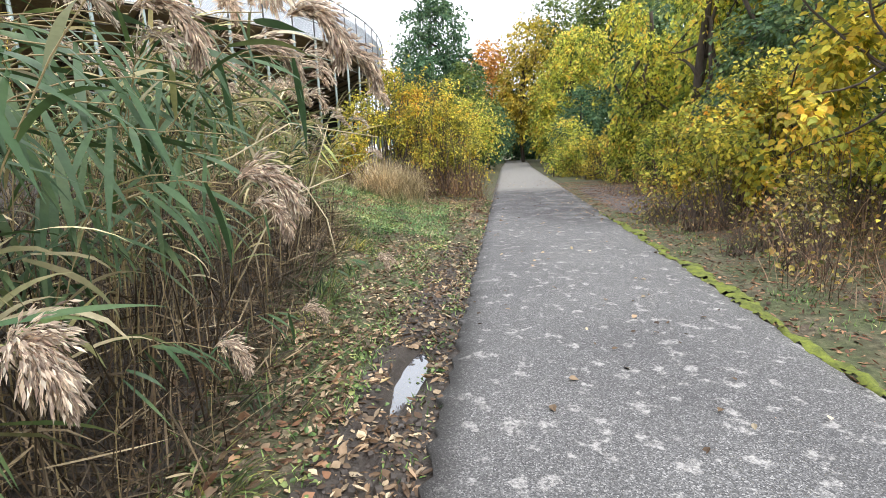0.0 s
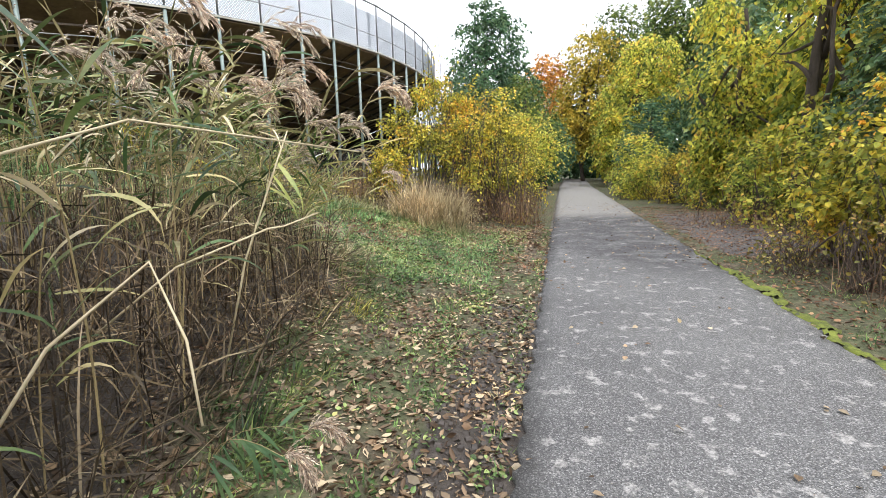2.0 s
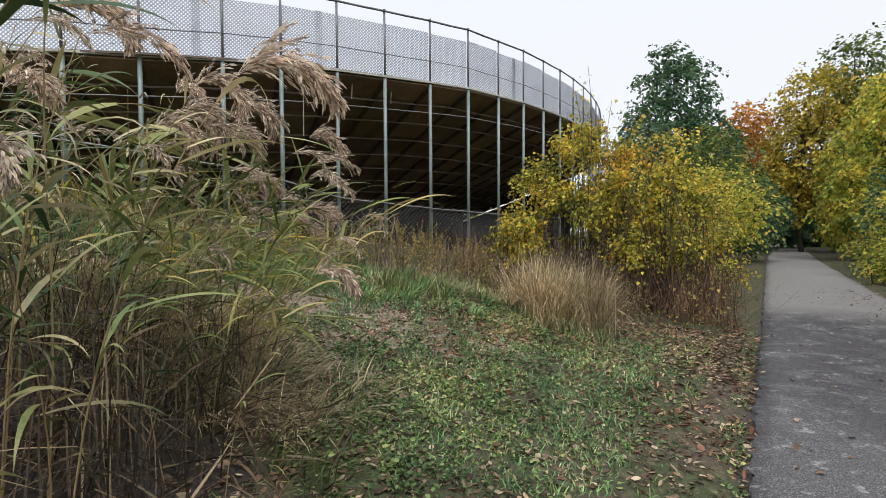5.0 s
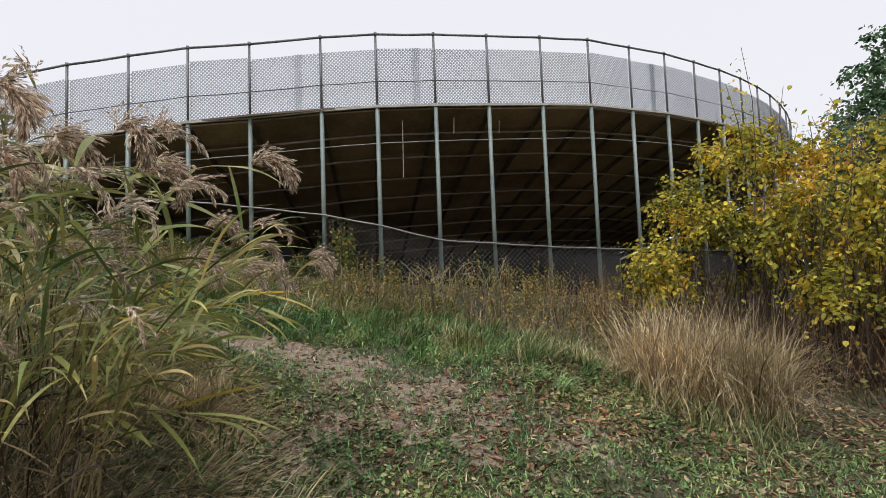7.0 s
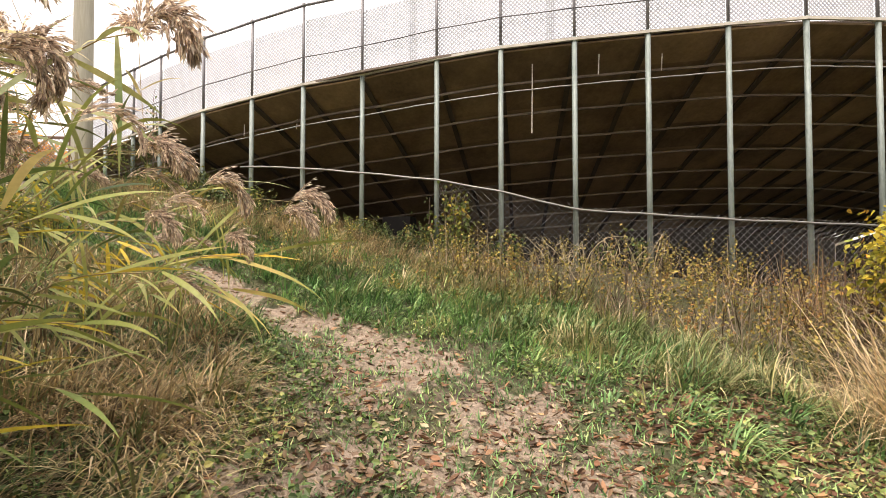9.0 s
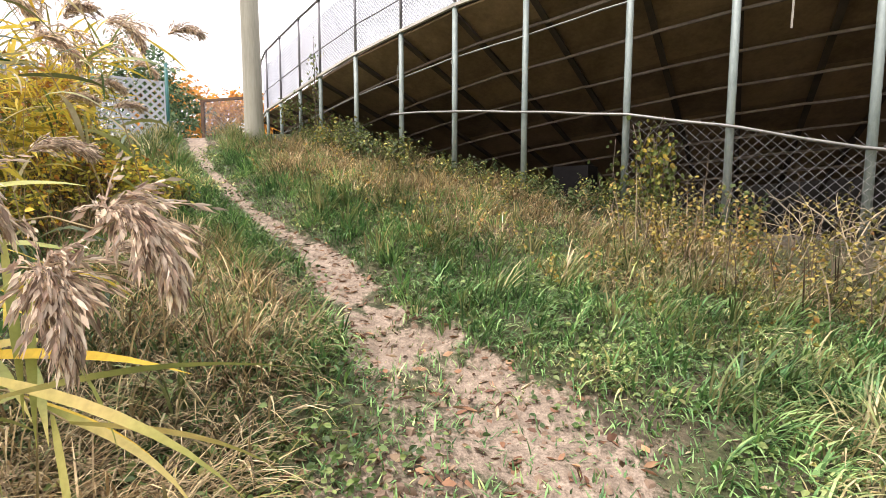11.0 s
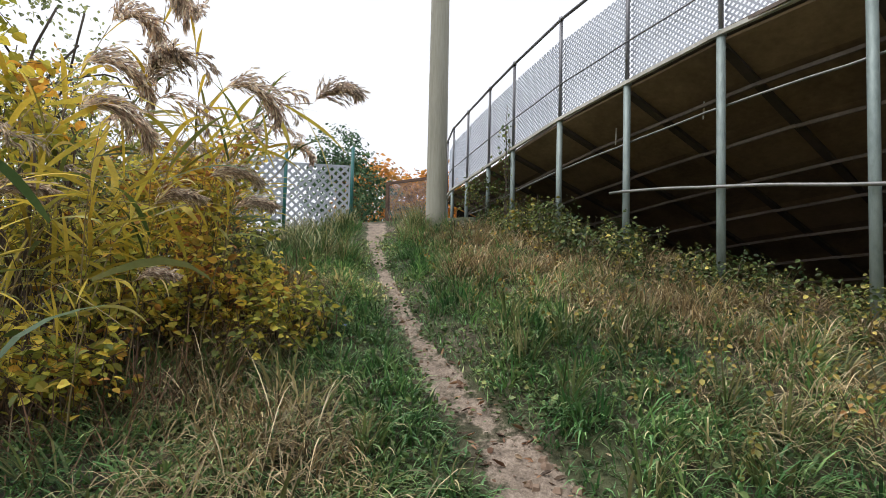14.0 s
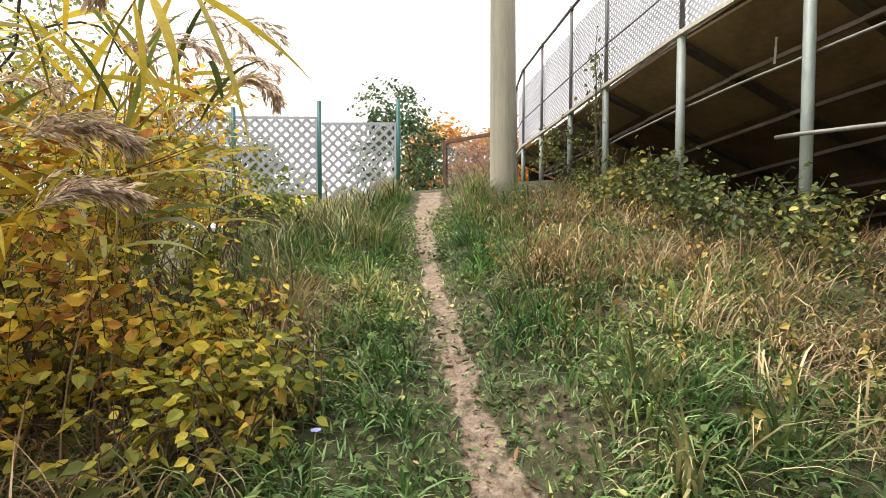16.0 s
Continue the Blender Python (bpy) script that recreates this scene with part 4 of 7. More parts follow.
def build_tree(x, y, height, blobs, mat, label, clumps, per, size, spread, name="tree", category="tree", trunk_r=0.16, limbs=9, fine=False, hang=0.0, gap=0.25, droop=0.35, trunk_to=0.75, lean=(0, 0)):
    """A tapered trunk with limbs reaching into a ragged crown of many leaves."""
    z = gz(x, y)
    tree = thing(name, label, category)
    top = np.array((x + lean[0], y + lean[1], z + height * trunk_to))
    chunks = [limb((x, y, z - 0.2), top, trunk_r, trunk_r * 0.3, 0.03, 10)]
    B = [(x + b[0], y + b[1], z + b[2], *b[3:]) for b in blobs]
    for i in range(limbs):
        b = B[i % len(B)]
        s = rng.uniform(0.25, 0.95)
        start = np.array((x, y, z)) * (1 - s) + top * s
        end = np.array(b[:3]) + unit(1)[0] * np.array(b[3:]) * 0.75
        chunks.append(limb(start, end, trunk_r * (0.55 - 0.3 * s), 0.012, 0.12))
    part("trunk", mesh_of("trunk", chunks, M_BARK, True), tree)
    p, d, _ = crown_points(B, clumps, per, spread, hang, gap)
    ok = p[:, 2] > z + 0.05
    v, f = leaves(p[ok], size, droop, fine, d[ok])
    part("crown", mesh_np("crown", v, f, mat), tree)
    return tree


def build_shrub(x, y, blobs, mat, label, clumps, per, size, spread, stems=14, stem_r=0.017, fine=True, name="shrub", category="bush", hang=0.0, gap=0.3, droop=0.3, spires=()):
    """Many thin stems from the ground under a ragged mass of leaves."""
    z = gz(x, y)
    bush = thing(name, label, category)
    B = [(x + b[0], y + b[1], z + b[2], *b[3:]) for b in blobs]
    chunks = []
    for i in range(stems):
        b = B[i % len(B)]
        gx, gy = b[0] + rng.normal(0, b[3] * 0.35), b[1] + rng.normal(0, b[4] * 0.35)
        end = np.array(b[:3]) + unit(1)[0] * np.array(b[3:]) * 0.85
        chunks.append(limb((gx, gy, gz(gx, gy) - 0.05), end, stem_r * rng.uniform(0.6, 1.4), 0.2 * stem_r, 0.12, 5))
    p, d, twigs = crown_points(B, clumps, per, spread, hang, gap)
    chunks.append(twigs)
    for sx, sy, h in spires:
        b0 = np.array((x + sx, y + sy, z + 1.2))
        tip = b0 + (rng.normal(0, 0.2), rng.normal(0, 0.2), h - 1.2)
        chunks.append(limb(b0, tip, 0.014, 0.004, 0.06, 5))
        t = rng.uniform(0.3, 1, 46)[:, None]
        q = b0 + (tip - b0) * t + rng.normal(0, 0.09, (46, 3))
        p, d = np.concatenate([p, q]), np.concatenate([d, unit(46)])
    part("branchwork", mesh_of("branchwork", chunks, M_TWIG, True), bush)
    ok = p[:, 2] > ground(p[:, 0], p[:, 1]) + 0.03
    v, f = leaves(p[ok], size, droop, fine, d[ok])
    part("foliage", mesh_np("foliage", v, f, mat), bush)
    return bush


def stuff(name, chunks, mat, label, category):
    return tagged(new(name, mesh_of(name, chunks, mat)), label, category, kind="stuff")


def spots(n, x0, x1, y0, y1, keep=None):
    p = np.stack([rng.uniform(x0, x1, n), rng.uniform(y0, y1, n)], -1)
    if keep is not None:
        p = p[keep(p[:, 0], p[:, 1])]
    return p


def on_ground(p, dz=0.0):
    return np.concatenate([p, (ground(p[:, 0], p[:, 1]) + dz)[:, None]], 1)


def grass(p, length, width, spread=1.0, rise=(1.1, 1.5), fall=(0.4, 1.4), segs=3, toward=None):
    n = len(p)
    lean = heading(0, 400, n) if toward is None else heading(toward[0], toward[1], n)
    return ribbons(on_ground(p, -0.02), lean, length * rng.uniform(0.5, 1.3, n), width * rng.uniform(0.7, 1.3, n), rng.uniform(*rise, n), rng.uniform(*fall, n), segs)


def tufts(centres, per, radius):
    p = np.repeat(centres, per, 0)
    return p + rng.normal(0, radius, p.shape)


def tuft_grass(centres, per, radius, length, width, flow=None, rise=(0.5, 1.45), fall=(0.5, 1.7), segs=4):
    """Grass in tufts: blades spread out from each tuft and lie over with the slope."""
    n = len(centres) * per
    c = np.repeat(centres, per, 0)
    off = rng.normal(0, radius, (n, 2))
    a = np.arctan2(off[:, 1], off[:, 0]) + rng.normal(0, 0.6, n)
    d = np.stack([np.cos(a), np.sin(a)], -1)
    if flow is not None:
        t = radians(flow) + np.repeat(rng.normal(0, 0.5, len(centres)), per)
        d = d + 1.1 * np.stack([np.cos(t), np.sin(t)], -1)
        d /= np.linalg.norm(d, axis=1)[:, None] + 1e-6
    size = np.repeat(rng.uniform(0.55, 1.3, len(centres)), per) * rng.uniform(0.5, 1.15, n) * length
    return ribbons(on_ground(c + off, -0.02), d, size, width * rng.uniform(0.7, 1.3, n), rng.uniform(*rise, n), rng.uniform(*fall, n), segs)


# -- reeds --


SPIKE_V = np.array([(0, 0, 0), (0.11, 0.4, 0.03), (0, 1, 0), (-0.11, 0.4, 0.03)], float)


def plume_chunks(base, lean, length, droop, n):
    """A feathery seed head: branchlets hanging from a bent axis, each set with fine spikelets."""
    ts = np.linspace(0, 1, 30)
    an = 0.75 - droop * ts ** 0.8
    h = np.array([lean[0], lean[1], 0])
    px = np.concatenate([[0], np.cumsum(np.cos(an[:-1]) * length / 29)])
    pz = np.concatenate([[0], np.cumsum(np.sin(an[:-1]) * length / 29)])
    axis = np.array(base) + h * px[:, None] + np.array([0, 0, 1.0]) * pz[:, None]
    m = max(16, n // 7)
    t = np.clip(np.linspace(0.02, 0.98, m) + rng.normal(0, 0.02, m), 0, 1)
    q = np.stack([np.interp(t, ts, axis[:, i]) for i in range(3)], -1)
    blen = length * (0.40 * (1 - t) ** 0.7 + 0.14) * rng.uniform(0.65, 1.2, m)
    az = rng.normal(0, 0.42, m) + math.atan2(lean[1], lean[0])
    rise = np.interp(t, ts, an) + rng.normal(0.05, 0.24, m)
    fall = rng.uniform(0.3, 1.3, m)
    v, f = ribbons(q, np.stack([np.cos(az), np.sin(az)], -1), blen, 0.004, rise, fall, 5, rng.uniform(-1.4, 1.4, m))
    k = 17
    mid = v.reshape(m, 6, 2, 3).mean(2)
    u = np.linspace(0.12, 1, k)
    pos = np.stack([np.stack([np.interp(u * 5, np.arange(6), mid[i, :, j]) for j in range(3)], -1) for i in range(m)])
    way = np.gradient(pos, axis=1)
    way = way / (np.linalg.norm(way, axis=2)[..., None] + 1e-9)
    way = way.reshape(-1, 3) + unit(m * k) * 0.26
    way[:, 2] -= 0.25
    spikes = scatter(SPIKE_V, CHIP_F, pos.reshape(-1, 3) + rng.normal(0, 0.004, (m * k, 3)), frames_for(way, rng.uniform(0, 3, m * k)), length * 0.105 * rng.uniform(0.6, 1.4, m * k))
    return [(v, f), spikes], axis


def reed_arrays(height, bend, nleaf, plume_n, leaf_len, broad=1.0):
    """Stalk, leaves and plume of one reed leaning to +x; also the plume's middle."""
    t = np.linspace(0, 1, 9)
    pts = np.stack([bend * height * t ** 2.2, 0.03 * np.sin(5 * t), height * (t - 0.10 * bend * t ** 3)], -1)
    stalk = tube(pts, np.linspace(0.0055, 0.0022, 9), 5)
    at = np.linspace(0.45, 0.97, nleaf) + rng.normal(0, 0.02, nleaf)
    base = np.stack([np.interp(at, t, pts[:, i]) for i in range(3)], -1)
    lean = heading(0, 55, nleaf)
    lf = [ribbons(base[i:i + 1], lean[i:i + 1], leaf_len * rng.uniform(0.7, 1.2), broad * rng.uniform(0.018, 0.032), rng.uniform(0.2, 1.1), rng.uniform(0.4, 2.0), 8, rng.uniform(-0.9, 0.9)) for i in range(nleaf)]
    plume, axis = plume_chunks(pts[-1], (1.0, 0.0), 0.42, rng.uniform(1.2, 2.2), plume_n) if plume_n else (None, pts[-2:])
    return stalk, lf, plume, axis.mean(0)


REED_MID = []


def build_reed_kind(yellow):
    """A reed as a thing with its parts, at the origin, leaning to +x."""
    reed = thing("reed", "tall common reed with a drooping pinkish-tan plume" if not yellow else "tall yellowing reed with a drooping tan plume", "reed", "reeds beside the path")
    stalk, lf, plume, mid = reed_arrays(2.3, rng.uniform(0.25, 0.5), 9, 560, 0.46)
    part("stalk", mesh_of("stalk", [stalk], M_STALK, True), reed)
    for v, f in lf:
        part("leaf", mesh_np("leaf", v, f, M_REEDY if yellow else M_REED, True), reed)
    part("plume", mesh_of("plume", plume, M_PLUME), reed, "feathery drooping seed plume")
    REED_MID.append(mid)
    return reed


def place_reed(proto, k, target, turn):
    """Stand a reed so that its plume hangs at the target."""
    m = REED_MID[k]
    s = 1.0
    for _ in range(4):
        a = radians(turn)
        bx = target[0] - s * (m[0] * math.cos(a) - m[1] * math.sin(a))
        by = target[1] - s * (m[0] * math.sin(a) + m[1] * math.cos(a))
        s = (target[2] - gz(bx, by)) / m[2]
    s = max(s, 0.2)
    return Matrix.Translation((bx, by, gz(bx, by) - 0.01)) @ Euler((0, 0, a)).to_matrix().to_4x4() @ Matrix.Diagonal((s, s, s, 1))


def reed_mass(p, height, mat_leaf, tilt, label, bow=1.0, leaf_len=0.42, nleaf=6, wander=0.7, broad=1.0):
    """A bed of reeds as one stand of stems, leaves and plumes."""
    stalks, lfs, pls = [], [], []
    kinds = [reed_arrays(1.0 * h, b * bow, nleaf, 60 if i % 3 == 0 else 0, leaf_len, broad) for i, (h, b) in enumerate([(2.2, 0.15), (2.0, 0.3), (1.8, 0.22), (2.3, 0.35), (1.9, 0.1), (2.1, 0.42)])]
    for i, (x, y) in enumerate(p):
        k = int(rng.integers(len(kinds)))
        s = height * rng.uniform(0.75, 1.2) / 2.1
        a = radians(tilt) + rng.normal(0, wander)
        R = np.array([[math.cos(a), -math.sin(a), 0], [math.sin(a), math.cos(a), 0], [0, 0, 1]]) * s
        o = np.array((x, y, gz(x, y)))
        st, lf, pl, _ = kinds[k]
        stalks.append((st[0] @ R.T + o, st[1]))
        lfs += [(v @ R.T + o, f) for v, f in lf]
        if pl:
            pls += [(v @ R.T + o, f) for v, f in pl]
    stuff("reed_stems", stalks, M_STALK, "massed tan reed stems standing in a bed", "reeds")
    stuff("reed_foliage", lfs, mat_leaf, label, "reeds")
    if pls:
        stuff("reed_plumes", pls, M_PLUME, "massed feathery tan reed plumes", "reeds")


def reed_edge(y):
    """The bed's edge towards the path."""
    return np.interp(y, [-2, 1.3, 2.3, 4, 6.7, 7.5, 8.6], [0.0, -0.35, -0.5, -0.8, -0.95, -1.35, -2.6])


bed = spots(900, -5.5, 0.2, -2.2, 7.2, lambda x, y: (x < reed_edge(y) - 0.15 - 0.8 * smooth(5.5, 7, y)) & (x > reed_edge(y) - 3.4) & (np.hypot(x - 0.85, y + 0.3) > 1.15))
reed_mass(bed[:260], 1.8, M_REED, 0, "arching green and straw reed leaves in a bed")
side_bed = spots(900, -2.9, -1.5, 5.8, 7.15, lambda x, y: (x < reed_edge(y) - 0.1) & (x > reed_edge(y) - 1.9) & (trail_gap(x, y)[0] > 1.25))
reed_mass(side_bed[:36], 1.15, M_FRESH, 60, "bowed yellow-green reed leaves at the bed's corner", bow=1.9, leaf_len=0.5, nleaf=8, wander=0.45)
lean_bed = spots(900, -2.75, -1.5, 6.0, 7.1, lambda x, y: (x < reed_edge(y) + 0.35) & (trail_gap(x, y)[0] > 1.3))
reed_mass(lean_bed[:30], 1.35, M_FRESH, 62, "leaning yellow-green reeds with long blades at the bed's corner", bow=1.7, leaf_len=0.72, nleaf=9, wander=0.4, broad=1.05)
up_bed = spots(300, -7.6, -5.0, 3.6, 5.7, lambda x, y: (trail_gap(x, y)[1] > 1.55))
reed_mass(up_bed[:34], 1.65, M_REEDY, 105, "yellowing reed leaves among shrubs", leaf_len=0.6, nleaf=8, broad=1.2)
reed_mass(up_bed[34:60], 1.8, M_FRESH, 105, "green reed leaves rising over the amber shrubs", leaf_len=0.6, nleaf=8)

kinds = [build_reed_kind(False) for _ in range(4)] + [build_reed_kind(True) for _ in range(2)]
PLUMES = [(-1.53, 6.04, 2.67), (-0.34, 6.07, 2.21), (-1.59, 6.74, 2.51), (-0.48, 6.46, 1.48), (-2.02, 5.76, 2.51), (-1.5, 5.78, 2.29), (-2.01, 6.72, 2.32), (-2.05, 5.39, 2.57),
          (-2.29, 7.45, 2.37), (-2.53, 7.88, 2.12), (-2.34, 8.48, 1.82), (-2.77, 7.24, 2.13), (-2.16, 6.95, 2.43), (-1.57, 7.49, 1.81), (-2.71, 7.89, 2.14),
          (-2.62, 7.9, 2.12), (-2.41, 8.55, 1.9), (-2.34, 7.5, 2.43), (-2.2, 7.94, 1.76), (-2.31, 8.22, 1.69), (-2.36, 8.0, 1.5), (-3.3, 7.63, 3.0), (-0.9, 5.3, 2.1)]
HIGH = [(-5.3, 6.2, 3.1), (-3.98, 7.2, 2.2), (-3.6, 7.75, 1.75), (-3.4, 7.95, 1.72), (-5.85, 5.92, 2.83), (-6.13, 6.18, 3.49), (-7.2, 5.7, 3.45), (-6.4, 5.77, 3.08), (-6.3, 6.05, 2.85), (-5.81, 5.47, 3.59), (-5.6, 6.1, 2.4), (-5.98, 5.35, 4.0), (-5.41, 5.29, 2.82)]
def build_drooping_reed(leaf_mat, plumed=True, blades=11, droop=(1.8, 2.5)):
    """A reed bowed far over, with broad dark leaves hanging from its upper stalk."""
    reed = thing("reed", "bowed reed with broad green leaves and a heavy drooping plume", "reed", "reeds beside the path")
    t = np.linspace(0, 1, 12)
    pts = np.stack([1.15 * t ** 2.4, 0.04 * np.sin(4 * t), 1.75 * np.sin(t * 1.75) ** 0.9 / math.sin(1.57)], -1)
    pts[0, 2] = 0
    part("stalk", mesh_of("stalk", [tube(pts, np.linspace(0.006, 0.0025, 12), 5)], M_STALK, True), reed)
    for i in range(blades):
        s = 0.45 + 0.55 * i / blades
        b = np.array([[np.interp(s, t, pts[:, j]) for j in range(3)]])
        v, f = ribbons(b, heading(-5, 60, 1), rng.uniform(0.36, 0.66), rng.uniform(0.026, 0.044), rng.uniform(-1.35, 0.0), rng.uniform(0.1, 0.9), 9, rng.uniform(-1.1, 1.1))
        part("leaf", mesh_np("leaf", v, f, leaf_mat, True), reed)
    pl, axis = plume_chunks(pts[-1], (1.0, 0.0), 0.36, rng.uniform(*droop), 620)
    if plumed:
        part("plume", mesh_of("plume", pl, M_PLUME), reed, "heavy drooping seed plume")
    else:
        tagged(reed, "bowed reed with broad dark green hanging leaves")
    REED_MID.append(axis.mean(0))
    return reed


NEAR = [(0.07, 0.32, 1.15), (0.04, 1.0, 0.86), (0.08, 1.68, 0.76), (0.19, 3.07, 0.70), (-0.01, 1.0, 1.54), (0.13, 1.18, 1.38), (0.02, 1.33, 1.7), (0.15, 1.85, 2.03), (-0.02, 0.85, 1.72), (-0.06, 0.65, 1.66),
        (-0.01, 1.54, 1.24), (0.19, 2.3, 1.96), (-0.24, 2.38, 1.19), (0.2, 2.86, 0.72), (-0.4, 2.88, 1.78), (-0.25, 0.75, 1.5), (-0.2, 1.3, 1.85), (-0.1, 1.75, 1.55), (-0.35, 1.9, 1.95), (-0.3, 1.2, 1.2)]
bowed = [build_drooping_reed(M_BROAD) for _ in range(3)] + [build_drooping_reed(M_REED) for _ in range(3)] + [build_drooping_reed(M_REEDY, droop=(1.0, 1.4)) for _ in range(2)] + [build_drooping_reed(M_BROAD, False) for _ in range(2)] + [build_drooping_reed(M_FRESH, blades=4)]
for i, t in enumerate(NEAR):
    k = i % 3 if i in (0, 1, 2, 3, 5, 7, 10, 12, 13, 11) else 8 + i % 2
    copy_thing(bowed[k], place_reed(bowed[k], 6 + k, t, (-25, -10, 12, 5, -18, 0, 20, -8, 28)[i % 9]))
    if i not in (0, 1, 2, 3, 12, 13):
        k = 8 + i % 2
        copy_thing(bowed[k], place_reed(bowed[k], 6 + k, (t[0] - 0.12, t[1] + 0.1, t[2] + 0.08), (15, -30, 32, -12)[i % 4]))
for k, ob in enumerate(bowed):
    bx, by = [(-1.75, 1.0), (-1.65, 1.55), (-1.55, 2.1), (-3.0, 6.6), (-2.9, 7.1), (-2.8, 5.9), (-5.9, 5.0), (-6.6, 5.2), (-1.5, 0.6), (-1.6, 1.3), (-2.6, 4.6)][k]
    ob.matrix_basis = pose(bx, by, gz(bx, by), 0, 0, -12 + 14 * k)
for i, t in enumerate(PLUMES):
    k = i % 4
    if t[1] > 7.85:
        copy_thing(bowed[10], place_reed(bowed[10], 16, t, rng.uniform(35, 80)))
    elif t[1] > 7 and t[2] < 2.5:
        copy_thing(bowed[3 + i % 3], place_reed(bowed[3 + i % 3], 9 + i % 3, t, rng.uniform(20, 75)))
    else:
        copy_thing(kinds[k], place_reed(kinds[k], k, t, rng.uniform(-5, 50)))
for i, t in enumerate(HIGH):
    if t[2] - gz(t[0], t[1]) > 1.5:
        copy_thing(kinds[4 + i % 2], place_reed(kinds[4 + i % 2], 4 + i % 2, t, rng.uniform(95, 150)))
    else:
        copy_thing(bowed[6 + i % 2], place_reed(bowed[6 + i % 2], 12 + i % 2, t, rng.uniform(95, 150)))
for k, ob in enumerate(kinds):
    x, y = [(-1.9, 4.6), (-1.6, 3.4), (-2.3, 2.9), (-1.4, 2.2), (-6.9, 5.0), (-6.2, 5.2)][k]
    ob.matrix_basis = pose(x, y, gz(x, y), 0, 0, 20 * k - 40)

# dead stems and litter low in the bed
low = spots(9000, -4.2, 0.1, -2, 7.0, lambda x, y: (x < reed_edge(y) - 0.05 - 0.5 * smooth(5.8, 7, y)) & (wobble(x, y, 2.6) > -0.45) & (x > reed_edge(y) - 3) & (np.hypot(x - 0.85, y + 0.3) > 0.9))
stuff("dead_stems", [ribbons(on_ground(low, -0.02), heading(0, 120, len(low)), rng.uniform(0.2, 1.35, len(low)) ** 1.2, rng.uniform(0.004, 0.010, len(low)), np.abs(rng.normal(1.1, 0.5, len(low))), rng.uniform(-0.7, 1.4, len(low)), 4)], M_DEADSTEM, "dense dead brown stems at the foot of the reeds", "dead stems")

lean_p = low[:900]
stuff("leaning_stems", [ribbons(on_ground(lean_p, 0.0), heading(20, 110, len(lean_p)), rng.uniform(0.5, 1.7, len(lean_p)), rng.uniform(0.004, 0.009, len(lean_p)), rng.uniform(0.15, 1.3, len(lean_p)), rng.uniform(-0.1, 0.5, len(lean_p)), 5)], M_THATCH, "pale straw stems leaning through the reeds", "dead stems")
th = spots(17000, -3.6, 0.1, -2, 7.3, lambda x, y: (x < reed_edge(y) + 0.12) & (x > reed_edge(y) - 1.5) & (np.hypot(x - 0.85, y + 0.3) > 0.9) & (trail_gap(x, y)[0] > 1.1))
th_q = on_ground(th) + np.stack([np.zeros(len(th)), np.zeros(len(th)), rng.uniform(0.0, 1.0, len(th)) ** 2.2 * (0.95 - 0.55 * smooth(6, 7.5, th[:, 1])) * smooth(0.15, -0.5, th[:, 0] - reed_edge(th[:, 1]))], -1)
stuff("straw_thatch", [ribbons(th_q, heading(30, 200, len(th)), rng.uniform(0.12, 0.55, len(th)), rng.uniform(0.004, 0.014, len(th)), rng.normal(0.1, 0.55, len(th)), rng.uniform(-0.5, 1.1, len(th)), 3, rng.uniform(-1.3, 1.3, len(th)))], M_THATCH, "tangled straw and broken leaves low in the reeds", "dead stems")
mid_p = bed[:400]
mid_q = on_ground(mid_p) + np.stack([np.zeros(len(mid_p)), np.zeros(len(mid_p)), rng.uniform(0.5, 1.7, len(mid_p))], -1)
mid_q = np.repeat(mid_q, 4, 0) + rng.normal(0, 0.12, (4 * len(mid_p), 3))
stuff("reed_blades", [ribbons(mid_q, heading(20, 50, len(mid_q)), rng.uniform(0.25, 0.5, len(mid_q)), rng.uniform(0.012, 0.026, len(mid_q)), rng.uniform(-0.3, 1.0, len(mid_q)), rng.uniform(0.6, 2.4, len(mid_q)), 6, rng.uniform(-1.2, 1.2, len(mid_q)))], M_REED, "tangled green reed blades", "reeds")

def off_path(x, y, gap=0.03):
    return (x < path_left(y) - gap) | (x > path_right(y) + gap)


def on_turf(x, y):
    bare = bare_soil(x, y) > 0.56
    return off_path(x, y) & ~(bare & (rng.uniform(size=len(x)) < 0.94 - 0.2 * smooth(-5.0, -4.0, x))) & (np.hypot(x - CX, y - CY) > RAD - 0.2)


def bank(x, y):
    return (np.hypot(x - CX, y - CY) > RAD + 0.1) & (y > 9.3 + 0.55 * (x + 1.4) - 1.8)


def from_wall(x, y):
    return np.hypot(x - CX, y - CY) - RAD


def standside(x, y):
    """How far a spot lies from the trail towards the stand; negative beyond it."""
    return y - np.interp(x, TRAIL[::-1, 0], TRAIL[::-1, 1])


